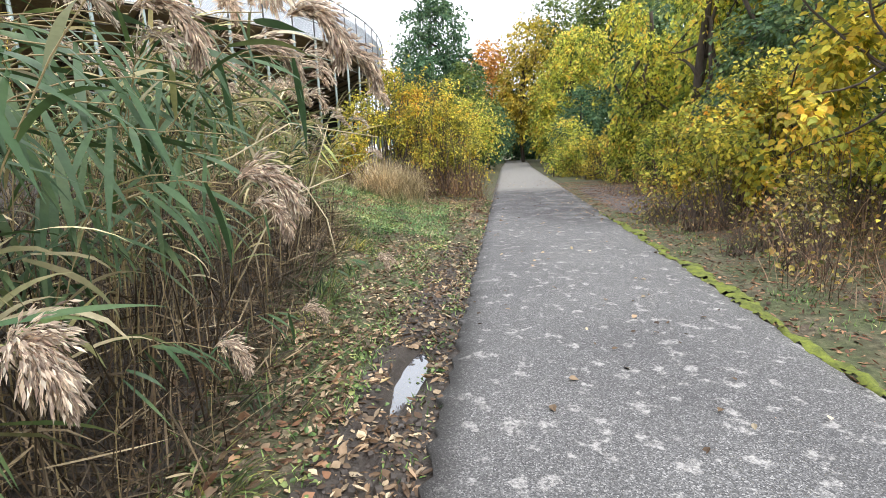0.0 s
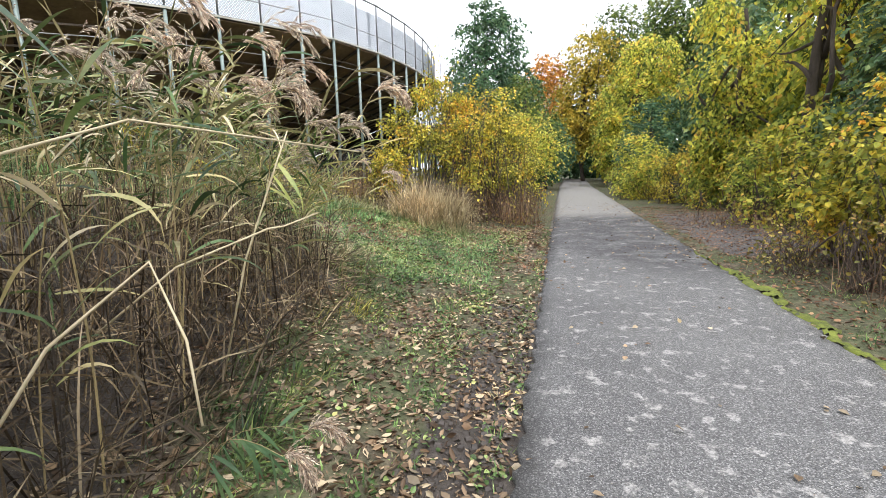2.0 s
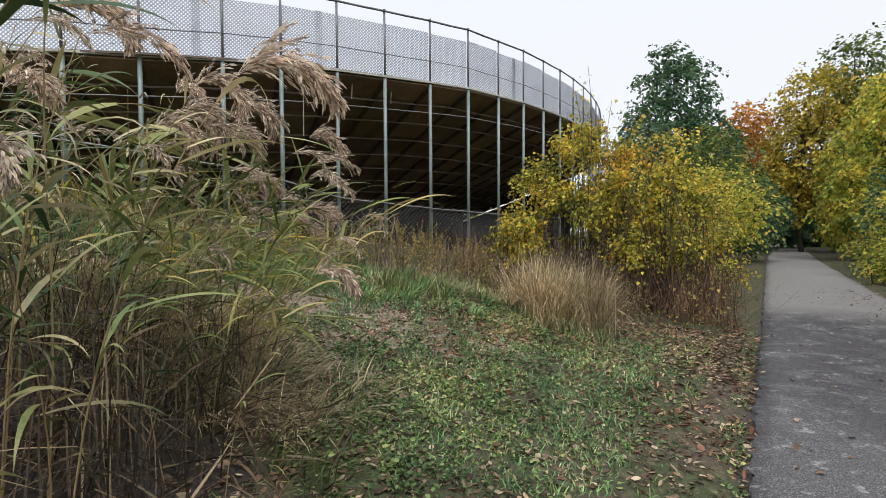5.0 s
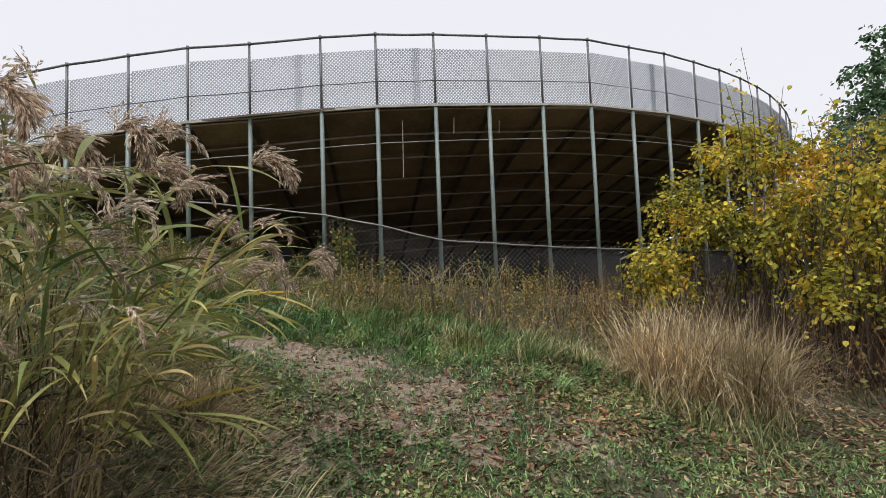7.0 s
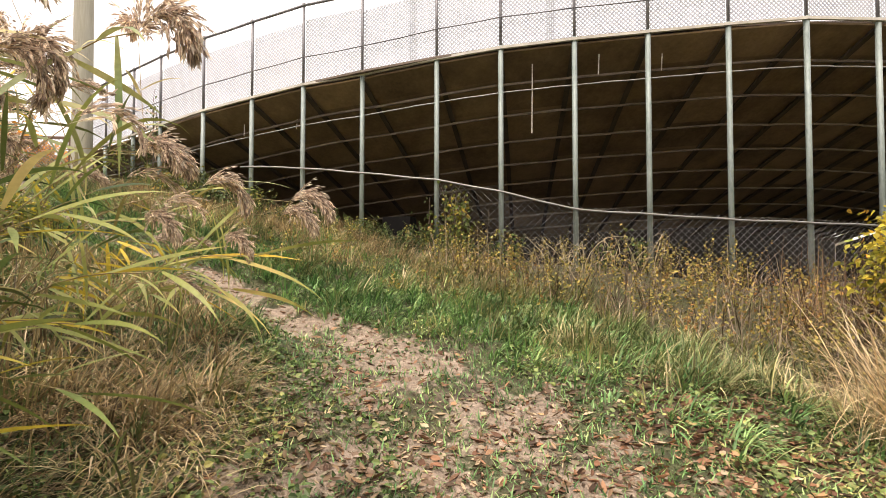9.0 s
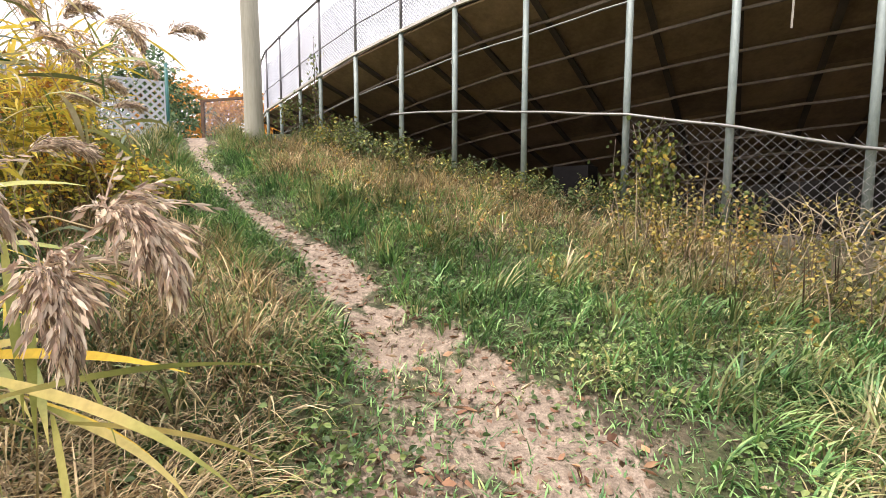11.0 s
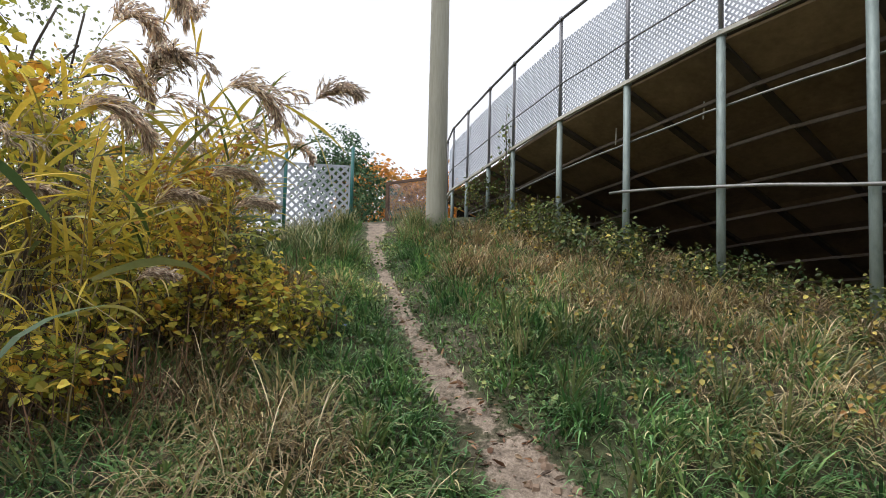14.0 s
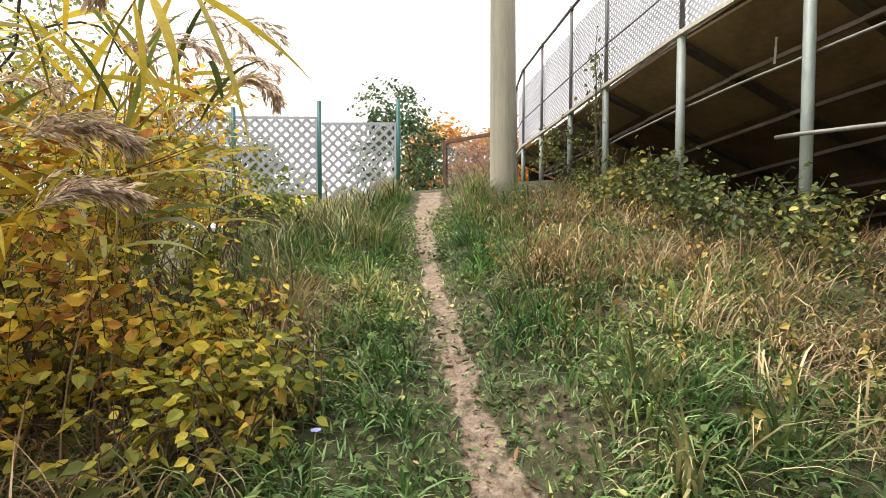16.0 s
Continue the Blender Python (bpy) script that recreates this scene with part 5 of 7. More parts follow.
def sprigs(p, height, nleaf, size, lean=(0.9, 1.55), fall=(-0.3, 0.9), low=0.2, fine=True):
    """Upright weeds: a thin stem each, with leaves standing off it in turn."""
    n = len(p)
    stems = ribbons(on_ground(p, -0.02), heading(0, 400, n), height * rng.uniform(0.45, 1.25, n), rng.uniform(0.004, 0.008, n), rng.uniform(*lean, n), rng.uniform(*fall, n), 5, rng.uniform(-1.4, 1.4, n))
    mid = stems[0].reshape(n, 6, 2, 3).mean(2)
    u = np.linspace(low, 1, nleaf)
    i0 = np.minimum((u * 5).astype(int), 4)
    w = (u * 5 - i0)[None, :, None]
    pos = mid[:, i0] * (1 - w) + mid[:, i0 + 1] * w
    a = rng.uniform(0, 6.3, n)[:, None] + np.arange(nleaf)[None] * 2.4
    way = np.stack([np.cos(a), np.sin(a), np.full(a.shape, 0.15)], -1).reshape(-1, 3)
    return stems, leaves(pos.reshape(-1, 3), size, 0.3, fine, way)


# -- shrubs and trees by the stand and along the path --
def spread_blobs(xs, tops, low, rows, depth, size):
    """Crown blobs filling a long bush under an uneven top line."""
    out = []
    for bx in np.arange(xs[0], xs[-1] + 0.01, 0.36):
        top = np.interp(bx, xs, tops) + rng.normal(0, 0.22)
        for r in range(rows):
            h = low + (top - low) * (r + rng.uniform(0.1, 0.9)) / rows
            s = size * rng.uniform(0.55, 1.3)
            if rng.uniform() < 0.14:
                continue
            out.append((bx + rng.normal(0, 0.12), rng.uniform(-depth, depth), max(h - 0.3 * s, 0.3), s, s, s * rng.uniform(0.7, 1.1)))
    return out


build_shrub(-1.15, 15.9, spread_blobs([-2.1, -1.3, -0.5, 0.2, 0.9, 1.6, 2.2], [2.0, 3.2, 4.3, 4.4, 3.9, 2.9, 1.5], 1.15, 5, 0.85, 0.42), M_BUSH, "sprawling shrub with yellow-green autumn leaves by the stand", 1900, 16, 0.078, 0.17, 300, 0.014, gap=0.42, spires=[(-0.2, -0.4, 5.2), (-0.45, -0.3, 4.7), (0.1, -0.2, 4.5), (-1.5, 0, 3.4), (0.8, 0.1, 4.2), (-0.8, -0.3, 4.3), (1.3, 0, 3.6)])
build_shrub(-0.05, 19.6, ragged(22, 1.3, 2.6, 0.2, 3.0, 0.62), M_BUSH, "yellow-green shrub thicket beside the path", 800, 15, 0.085, 0.18, 90, gap=0.4)
build_shrub(-0.9, 22.6, ragged(14, 1.4, 2.6, 0.3, 3.0, 0.8), M_GREEN, "dark green thicket behind the yellow shrubs", 420, 15, 0.13, 0.22, 30, fine=False, name="thicket", category="thicket", gap=0.15)
build_shrub(0.9, 26.0, ragged(12, 1.7, 4.2, 0.8, 3.8, 1.0), M_VINE, "green and yellow vine-covered shrubs beside the path", 620, 14, 0.14, 0.26, 30, fine=False)
build_tree(-1.9, 43.5, 16.5, [(0, 0, 6.2, 3.8, 3.8, 3.0), (0, 0, 9.2, 3.6, 3.6, 2.6), (0.4, 0, 12.0, 2.8, 2.8, 2.2), (-1, 0, 3.5, 3.2, 3.2, 2.5), (1.5, 0, 7.7, 3.2, 3.0, 2.3), (0.2, 0, 13.9, 1.6, 1.6, 1.3)], M_DARK, "tall dark green tree behind the stand", 1500, 20, 0.27, 0.40, trunk_r=0.3, limbs=16, gap=0.42)
build_shrub(-2.3, 28.5, ragged(14, 0.8, 3.0, 0.3, 3.6, 0.8), M_DARK, "dark green thicket at the stand's far end", 420, 15, 0.15, 0.24, 16, fine=False, name="thicket", category="thicket", gap=0.1)
build_tree(-2.4, 33.5, 8.5, [(0, 0, 2.0, 1.9, 2.0, 2.0), (-0.3, 0.5, 4.6, 1.9, 2.0, 1.9), (0.2, 0.4, 6.6, 1.4, 1.6, 1.4)], M_DARK, "dark green tree beyond the stand's far end", 480, 16, 0.19, 0.3, trunk_r=0.14, limbs=9, gap=0.15)
build_tree(2.6, 36.0, 5.5, [(0, 0, 2.6, 1.9, 2.2, 2.2), (-0.6, 1.8, 3.4, 1.9, 1.9, 1.8)], M_DARK, "dark green understorey tree by the path", 420, 16, 0.2, 0.3, trunk_r=0.1, limbs=8)
build_tree(1.2, 33.0, 7.5, [(0, 0, 3.2, 2.2, 2.2, 2.6), (-0.4, 1, 5.6, 1.8, 1.8, 1.7)], M_GREEN, "green tree behind the shrubs", 420, 16, 0.2, 0.32, trunk_r=0.12, limbs=8)
build_tree(3.2, 58.0, 14.5, [(0, 0, 8, 3.2, 3.2, 3.5), (0.6, 0, 11.6, 2.4, 2.4, 2.2), (-1.5, 0, 5.5, 2.6, 2.6, 2.4)], M_ORANGE, "orange autumn tree beyond the path's end", 560, 16, 0.34, 0.5, trunk_r=0.25, limbs=10)
build_tree(7.2, 52.0, 15.0, [(0, 0, 7.6, 3.3, 3.0, 3.8), (0.6, 0, 11.8, 2.6, 2.6, 2.8), (-1.2, 0, 4.6, 2.4, 2.4, 2.4), (2.4, 0, 5.0, 2.2, 2.4, 2.6)], M_GOLD, "golden autumn tree over the path", 800, 17, 0.3, 0.45, trunk_r=0.22, limbs=12)
build_tree(9.3, 40.0, 11.0, [(0, 0, 5.5, 3.0, 3.0, 3.6), (-1.2, -1, 3.4, 2.2, 2.4, 2.4), (0.8, 0, 8.6, 2.4, 2.4, 2.2)], M_VINE, "tree hung with yellow-green vines", 800, 17, 0.24, 0.38, trunk_r=0.2, limbs=12, hang=0.3)
build_tree(13.5, 46.0, 18.0, [(0, 0, 9, 4.0, 4.0, 4.6), (1, 0, 14, 3.2, 3.2, 3.2), (-2, 0, 6, 3, 3, 3)], M_GREEN, "tall green tree on the rise", 900, 17, 0.32, 0.5, trunk_r=0.3, limbs=12)
build_tree(11.0, 56.0, 19.0, [(0, 0, 9, 4.0, 4.0, 4.6), (0.5, 0, 14.5, 3.0, 3.0, 3.2), (-2, 0, 6, 3, 3, 3), (3.0, 0, 11, 3, 3, 3.5)], M_GREEN, "tall olive green tree beyond the path", 900, 17, 0.32, 0.5, trunk_r=0.3, limbs=12)
build_tree(19.0, 50.0, 22.0, [(0, 0, 10, 4.4, 4.0, 5.0), (0.5, 0, 16, 3.6, 3.2, 4.0), (-3.5, 0, 8, 3.4, 3, 4.2)], M_TEAL, "tall bluish-green tree up the rise", 900, 17, 0.34, 0.5, trunk_r=0.32, limbs=12)
build_tree(16.0, 33.0, 17.0, [(0, 0, 8, 4.0, 4.0, 4.6), (0.5, 0, 13, 3.2, 3.2, 3.2), (-2.2, 0, 5.5, 3, 3, 3)], M_TEAL, "tall tree with bluish-green leaves", 900, 17, 0.28, 0.45, trunk_r=0.28, limbs=12)
build_tree(8.2, 31.0, 6.0, [(0, 0, 2.0, 2.0, 2.8, 2.0), (-0.6, -2.0, 1.4, 1.3, 1.8, 1.4), (0.6, 1, 3.6, 1.8, 2.2, 1.8)], M_DARK, "dark green understorey beside the path", 560, 16, 0.17, 0.28, trunk_r=0.1, limbs=8)
build_tree(5.2, 62.0, 9.0, [(-2.6, 0, 4.6, 2.4, 2.2, 3.0), (2.2, 0, 4.6, 2.4, 2.2, 3.2), (0, 0, 6.8, 3.4, 2.4, 2.6)], M_DARK, "dark trees arching over the path's end", 700, 16, 0.3, 0.45, trunk_r=0.15, limbs=10)
# vine walls right of the path
build_tree(8.0, 19.5, 8.5, ragged(16, 1.7, 2.4, 0.7, 6.2, 0.85), M_VINE, "trunk smothered in yellow-green hanging vines", 1250, 16, 0.16, 0.22, trunk_r=0.2, limbs=14, fine=False, hang=0.45, gap=0.42)
build_tree(10.2, 16.6, 10.0, ragged(20, 2.6, 2.4, 1.0, 9.0, 0.95), M_VINE, "leaning trunk hung with yellowing vines", 1450, 16, 0.16, 0.24, trunk_r=0.24, limbs=18, fine=False, hang=0.4, gap=0.42, lean=(0.9, -1.2))
build_tree(8.6, 11.8, 8.5, ragged(18, 2.0, 1.9, 0.6, 7.2, 0.85), M_TEAL, "leafy tree with bluish-green and yellow leaves", 1250, 15, 0.14, 0.22, trunk_r=0.16, limbs=16, fine=False, gap=0.38)
build_shrub(6.6, 9.2, ragged(9, 1.3, 1.2, 0.5, 2.8, 0.5), M_BUSH, "shrub with yellow autumn leaves over leaf litter", 520, 15, 0.085, 0.14, 60, gap=0.36)
build_tree(6.5, 6.4, 5.6, ragged(20, 1.4, 2.6, 0.9, 5.0, 0.5), M_BIG, "small tree with broad yellow and green leaves", 800, 13, 0.12, 0.20, trunk_r=0.05, limbs=14, fine=True, gap=0.46)
build_shrub(6.1, 4.6, ragged(10, 0.9, 2.6, 0.25, 1.3, 0.5), M_BUSH, "tangled bare shrub with few yellow leaves", 200, 9, 0.07, 0.2, 280, 0.009, gap=0.5)
build_shrub(8.2, 7.0, ragged(14, 1.0, 2.8, 0.5, 4.0, 0.8), M_VINE, "vine-hung shrubs behind the small tree", 800, 15, 0.11, 0.18, 60, fine=False, gap=0.3, hang=0.2)
build_shrub(4.9, 6.6, spread_blobs([-0.5, 0.3, 0.9], [0.7, 1.1, 1.4], 0.2, 3, 2.9, 0.36), M_WEEDLEAF, "tangle of dead brush with a few yellow leaves", 260, 9, 0.06, 0.16, 420, 0.007, gap=0.4)
build_shrub(5.9, 8.2, spread_blobs([-0.6, 0.3, 0.9], [1.6, 2.6, 3.2], 0.9, 4, 1.6, 0.42), M_BIG, "shrub with pale yellow leaves over dead brush", 420, 13, 0.09, 0.16, 110, 0.010, gap=0.44)
build_shrub(8.0, 18.6, spread_blobs([-1.1, -0.3, 0.6, 1.4], [0.9, 1.6, 2.4, 3.2], 0.15, 4, 3.4, 0.45), M_VINE, "vines and yellow shrubs sprawling at the trees' foot", 760, 14, 0.10, 0.22, 120, fine=False, gap=0.5)
build_shrub(6.7, 23.2, spread_blobs([-0.5, 0.2, 0.8], [0.9, 1.7, 2.2], 0.15, 3, 2.0, 0.5), M_GOLD, "low golden shrub beside the gravel", 280, 13, 0.10, 0.20, 70, fine=False, gap=0.48)
build_shrub(6.7, 13.4, spread_blobs([-0.2, 0.5, 1.2], [1.2, 2.2, 3.0], 0.3, 4, 1.6, 0.5), M_VINE, "vine-covered shrub with yellowing leaves", 300, 14, 0.11, 0.18, 50, fine=False, gap=0.36)
build_shrub(6.6, 26.0, ragged(10, 0.8, 3.6, 0.5, 2.4, 0.8), M_VINE, "low vine-covered shrubs along the path", 460, 14, 0.13, 0.22, 24, fine=False)
build_shrub(12.5, 13.0, ragged(16, 1.8, 5.5, 1.2, 8.0, 1.6), M_GREEN, "dense green thicket behind the nearer trees", 900, 15, 0.22, 0.34, 24, fine=False, name="thicket", category="thicket", gap=0.2)
build_shrub(10.5, 2.0, ragged(12, 1.4, 4.5, 0.9, 4.2, 1.1), M_VINE, "leafy thicket along the path", 560, 14, 0.15, 0.3, 24, fine=False, name="thicket", category="thicket")
build_shrub(9.5, 67.0, ragged(18, 5.0, 1.5, 0.4, 5.5, 1.6), M_DARK, "dark undergrowth beyond the path's bend", 700, 15, 0.34, 0.4, 10, fine=False, name="thicket", category="thicket", gap=0.1)
build_tree(8.2, 16.4, 7.8, [(0.5, -0.4, 6.6, 1.2, 1.2, 0.8), (-0.8, 0.2, 4.2, 0.4, 0.4, 0.4)], M_VINE, "leaning dark bare trunk with a few vine leaves", 120, 14, 0.12, 0.2, trunk_r=0.19, limbs=7, fine=False, lean=(0.6, -0.6), trunk_to=0.9)
build_shrub(6.5, 66.0, ragged(14, 6.0, 1.5, 0.6, 5.0, 1.6), M_DARK, "dark undergrowth closing the path's end", 800, 15, 0.34, 0.4, 10, fine=False, name="thicket", category="thicket", gap=0.1)
for bx, by, h, mt, lab in ((13.5, 24.0, 9.0, M_GREEN, "tall green thicket on the rise"), (12.0, 31.0, 9.5, M_TEAL, "tall bluish-green thicket on the rise"), (11.5, 20.0, 10.5, M_VINE, "tall yellow-green trees behind the vines"), (15.0, 40.0, 13.0, M_GREEN, "tall green trees up the rise"), (10.5, 54.0, 11.5, M_VINE, "yellow-green trees beyond the path"), (12.5, 8.0, 8.5, M_TEAL, "bluish-green trees behind the shrubs"), (-3.5, 52.0, 8.0, M_GREEN, "green trees beyond the stand"), (2.0, 47.0, 6.0, M_DARK, "dark green trees at the path's bend")):
    build_tree(bx, by, h, [(0, 0, h * 0.3, 2.3, 3.0, h * 0.3), (0.5, 2.0, h * 0.55, 2.2, 2.8, h * 0.28), (-0.3, -2.2, h * 0.5, 2.2, 2.6, h * 0.3), (0.6, 0, h * 0.8, 2.0, 2.6, h * 0.2)], mt, lab, 540, 15, 0.25 + 0.003 * by, 0.36, trunk_r=0.2, limbs=12, gap=0.22, hang=0.25)
# amber shrubs beside the trail
build_shrub(-6.4, 4.85, ragged(12, 0.95, 0.65, 0.3, 1.25, 0.38), M_AMBER, "shrub with amber and yellow-green leaves beside the trail", 330, 14, 0.060, 0.13, 130, 0.006, gap=0.42, droop=0.08)
build_shrub(-6.75, 5.3, ragged(12, 0.55, 0.35, 0.1, 0.6, 0.22), M_AMBER, "low amber-leaved shrub spilling towards the trail", 95, 12, 0.058, 0.12, 100, 0.005, gap=0.5, droop=0.08)
build_shrub(-7.4, 5.05, ragged(8, 0.4, 0.3, 0.1, 0.6, 0.2), M_AMBER, "low amber-leaved shrub edging the trail", 85, 12, 0.055, 0.11, 60, 0.005, gap=0.4)
build_shrub(-5.5, 5.0, ragged(9, 0.65, 0.5, 0.3, 1.05, 0.34), M_AMBER, "amber-leaved shrub among dry grass", 190, 13, 0.060, 0.13, 100, 0.006, gap=0.42, droop=0.08)
build_shrub(-7.7, 4.4, ragged(10, 0.9, 0.8, 0.2, 1.4, 0.40), M_AMBER, "amber-leaved shrub before the lattice fence", 290, 14, 0.056, 0.12, 90, 0.006, gap=0.42, droop=0.08)
build_shrub(-6.85, 5.9, ragged(12, 0.42, 0.28, 0.05, 0.42, 0.18), M_AMBER, "low amber-leaved sprays beside the trail", 75, 12, 0.058, 0.11, 60, 0.005, gap=0.5, droop=0.08)
p = tufts(spots(110, -7.6, -4.9, 4.4, 6.0, lambda x, y: standside(x, y) < -0.95), 12, 0.16)
stuff("amber_undergrowth", [ribbons(on_ground(p, -0.02), heading(0, 400, len(p)), rng.uniform(0.2, 0.65, len(p)), rng.uniform(0.005, 0.009, len(p)), rng.uniform(0.2, 1.4, len(p)), rng.uniform(-0.3, 1.8, len(p)), 4)], M_BRUSH, "russet stems under the amber shrubs", "brush")
build_shrub(-5.4, 4.1, ragged(13, 1.0, 0.9, 0.5, 3.1, 0.5), M_BUSH, "yellowing shrub among the reeds", 380, 13, 0.085, 0.14, 60, gap=0.36)
build_shrub(-7.0, 3.0, ragged(14, 1.1, 0.9, 0.5, 2.6, 0.5), M_BUSH, "yellow-green shrub behind the amber ones", 420, 14, 0.06, 0.15, 60, gap=0.36)
build_tree(-7.6, 1.2, 4.6, ragged(16, 1.6, 1.3, 1.6, 4.6, 0.6), M_PALE, "thin pale green tree behind the reeds", 420, 13, 0.06, 0.22, trunk_r=0.05, limbs=30, fine=True, gap=0.42)
build_tree(-10.4, -1.4, 4.2, ragged(12, 1.5, 1.3, 1.2, 3.6, 0.6), M_PALE, "pale green tree behind the lattice fence", 360, 13, 0.075, 0.22, trunk_r=0.06, limbs=20, fine=True, gap=0.4)
build_shrub(-9.2, 2.9, [(0, 0, 0.6, 0.9, 0.8, 0.6)], M_GREEN, "low green shrub by the lattice fence", 120, 12, 0.06, 0.12, 24)
# shrubs and ivy by the stand's posts
for px, py, h, mt, lab in ((-12.55, 5.95, 0.75, M_IVY, "dark leafy shrub beside the utility pole"), (-12.0, 6.75, 0.55, M_BRAMBLE, "green leafy bramble under the stand's posts"), (-11.2, 7.0, 0.5, M_IVY, "dark rounded shrub before a stand post"), (-10.2, 7.95, 0.5, M_BRAMBLE, "leafy weeds round the foot of a post")):
    build_shrub(px, py, [(0, 0, h * 0.6, 0.55, 0.5, h * 0.6), (-0.35, -0.3, h * 0.7, 0.4, 0.4, h * 0.6), (0.3, 0.35, h * 0.45, 0.4, 0.4, h * 0.45)], mt, lab, 90, 11, 0.058, 0.11, 30, 0.006, gap=0.42)


def build_vine(theta, spread, low, high, n, size, off, label, mat):
    """A vine hung on the fence or a post: wandering stems and leaves facing out."""
    vine = thing("vine", label, "vine")
    chunks, pts = [], []
    for _ in range(max(4, n // 60)):
        th = theta + rng.uniform(-spread, spread)
        zs = np.linspace(low - 0.1, rng.uniform(0.5, 1.0) * (high - low) + low, 9)
        way = np.cumsum(rng.normal(0, spread * 0.22, 9))
        line = np.array([polar(th + w, RAD + np.interp(th, BAY, OUT_BY) + off + 0.02 * math.sin(9 * z), z) for w, z in zip(way, zs)])
        chunks.append(tube(line, 0.005, 5))
        pts.append(line)
    part("stem", mesh_of("stem", chunks, M_TWIG, True), vine)
    pts = np.array(pts)
    pick, at = rng.integers(len(pts), size=n), rng.uniform(0, 8, n)
    i = np.minimum(at.astype(int), 7)
    w = (at - i)[:, None]
    q = pts[pick, i] * (1 - w) + pts[pick, i + 1] * w + rng.normal(0, 0.07, (n, 3))
    a = math.radians(theta) + math.pi / 2
    d = np.stack([np.cos(a) * rng.normal(0, 0.7, n), np.sin(a) * rng.normal(0, 0.7, n), np.full(n, -0.75)], -1)
    v, f = scatter(LEAF_V * (1.15, 1, 1), LEAF_F, q, frames_for(d, math.pi / 2 + rng.normal(0, 0.55, n)), size * rng.uniform(0.55, 1.3, n))
    part("foliage", mesh_np("foliage", v, f, mat), vine)
    return vine


build_vine(-34.1, 0.5, 1.6, rail_z(-34.1) + 0.05, 900, 0.06, 0.13, "green vine climbing the wire fence by a post", M_IVY)
build_vine(-35.4, 0.25, 1.7, 2.8, 220, 0.055, 0.05, "vine on the fence's end post", M_IVY)
build_vine(-31.7, 0.4, 1.5, 2.2, 260, 0.058, 0.13, "low green vine on the wire fence", M_BRAMBLE)
build_vine(-27.5, 0.8, 1.4, 2.1, 240, 0.055, 0.12, "thin vine trailing over the wire fence", M_BRAMBLE)
build_vine(-51.2, 0.12, 3.2, 5.5, 200, 0.06, 0.08, "vine climbing a stand post to the deck", M_BRAMBLE)
build_vine(-47.7, 0.1, 3.0, 3.7, 50, 0.07, 0.08, "vine round the foot of a stand post", M_IVY)


def build_dead_branch(x, y, n, reach, label):
    """A bare pale bramble: arching forked canes."""
    bush = thing("dead_bramble", label, "bramble")
    for _ in range(n):
        b = np.array((x + rng.normal(0, 0.2), y + rng.normal(0, 0.2), 0))
        b[2] = gz(b[0], b[1]) - 0.04
        tip = b + unit(1)[0] * (reach * 0.7, reach * 0.7, 0) + (0, 0, reach * rng.uniform(0.5, 1.1))
        ch = [limb(b, tip, 0.008, 0.002, 0.2, 7)]
        for _ in range(3):
            m = b + (tip - b) * rng.uniform(0.4, 0.9)
            ch.append(limb(m, m + unit(1)[0] * reach * 0.3, 0.004, 0.0015, 0.2, 4))
        part("cane", mesh_of("cane", ch, M_STRAW, True), bush)
    return bush


build_dead_branch(-6.3, 12.75, 12, 0.8, "pale bare bramble canes before the wire fence")
build_dead_branch(-5.9, 13.9, 9, 0.7, "pale dead canes tangled along the wire fence")
build_dead_branch(-3.2, 15.2, 14, 0.9, "bare grey bramble canes below the yellow shrub")
# beyond the lattice fence
build_tree(-17.0, -0.2, 4.2, [(0, 0, 1.8, 1.3, 1.3, 1.5), (0.2, 0, 2.9, 0.9, 0.9, 0.9), (-0.9, 0.6, 1.4, 1.0, 1.0, 1.1)], M_DARK, "dark green tree behind the lattice fence", 420, 16, 0.12, 0.2, trunk_r=0.08, limbs=8)
build_tree(-14.0, -3.6, 4.2, ragged(10, 2.2, 1.8, 1.0, 3.4, 0.8), M_GREEN, "green tree behind the lattice fence", 420, 16, 0.14, 0.24, trunk_r=0.1, limbs=8)
build_tree(-45.0, -8.0, 8.5, [(0, 0, 4.2, 5, 3.2, 3.0), (6, -3, 4.0, 4, 3, 2.8), (-5, 4, 4.2, 4, 3.2, 3.0)], M_ORANGE, "far orange autumn trees", 800, 15, 0.4, 0.6, trunk_r=0.2, limbs=10)

# -- grass, weeds and litter --
p = spots(52000, -2.2, 1.6, -1.5, 14.5, lambda x, y: on_turf(x, y) & (x < path_left(y) - 0.04) & (x > reed_edge(y) - 0.3) & (wobble(x, y, 2.2) + 0.6 * wobble(y, x, 5) > -0.1 + 0.25 * smooth(3, 7, y)) & (np.abs(path_left(y) - x - 0.36) > 0.13))
stuff("verge_grass", [grass(p, 0.075, 0.009, rise=(0.2, 1.3), fall=(0.4, 1.8), segs=2)], M_VERGE, "short green grass on the verge", "grass")
c = spots(900, -1.6, 1.4, 0.5, 13.0, lambda x, y: (x < path_left(y) - 0.1) & (x > reed_edge(y) + 0.1) & (np.abs(path_left(y) - x - 0.34) > 0.16) & (wobble(x, y, 1.8) > -0.1))
stuff("verge_tufts", [tuft_grass(c, 14, 0.035, 0.11, 0.008, None, rise=(0.3, 1.4), segs=3)], M_VERGE, "small tufts of bright grass on the verge", "grass")


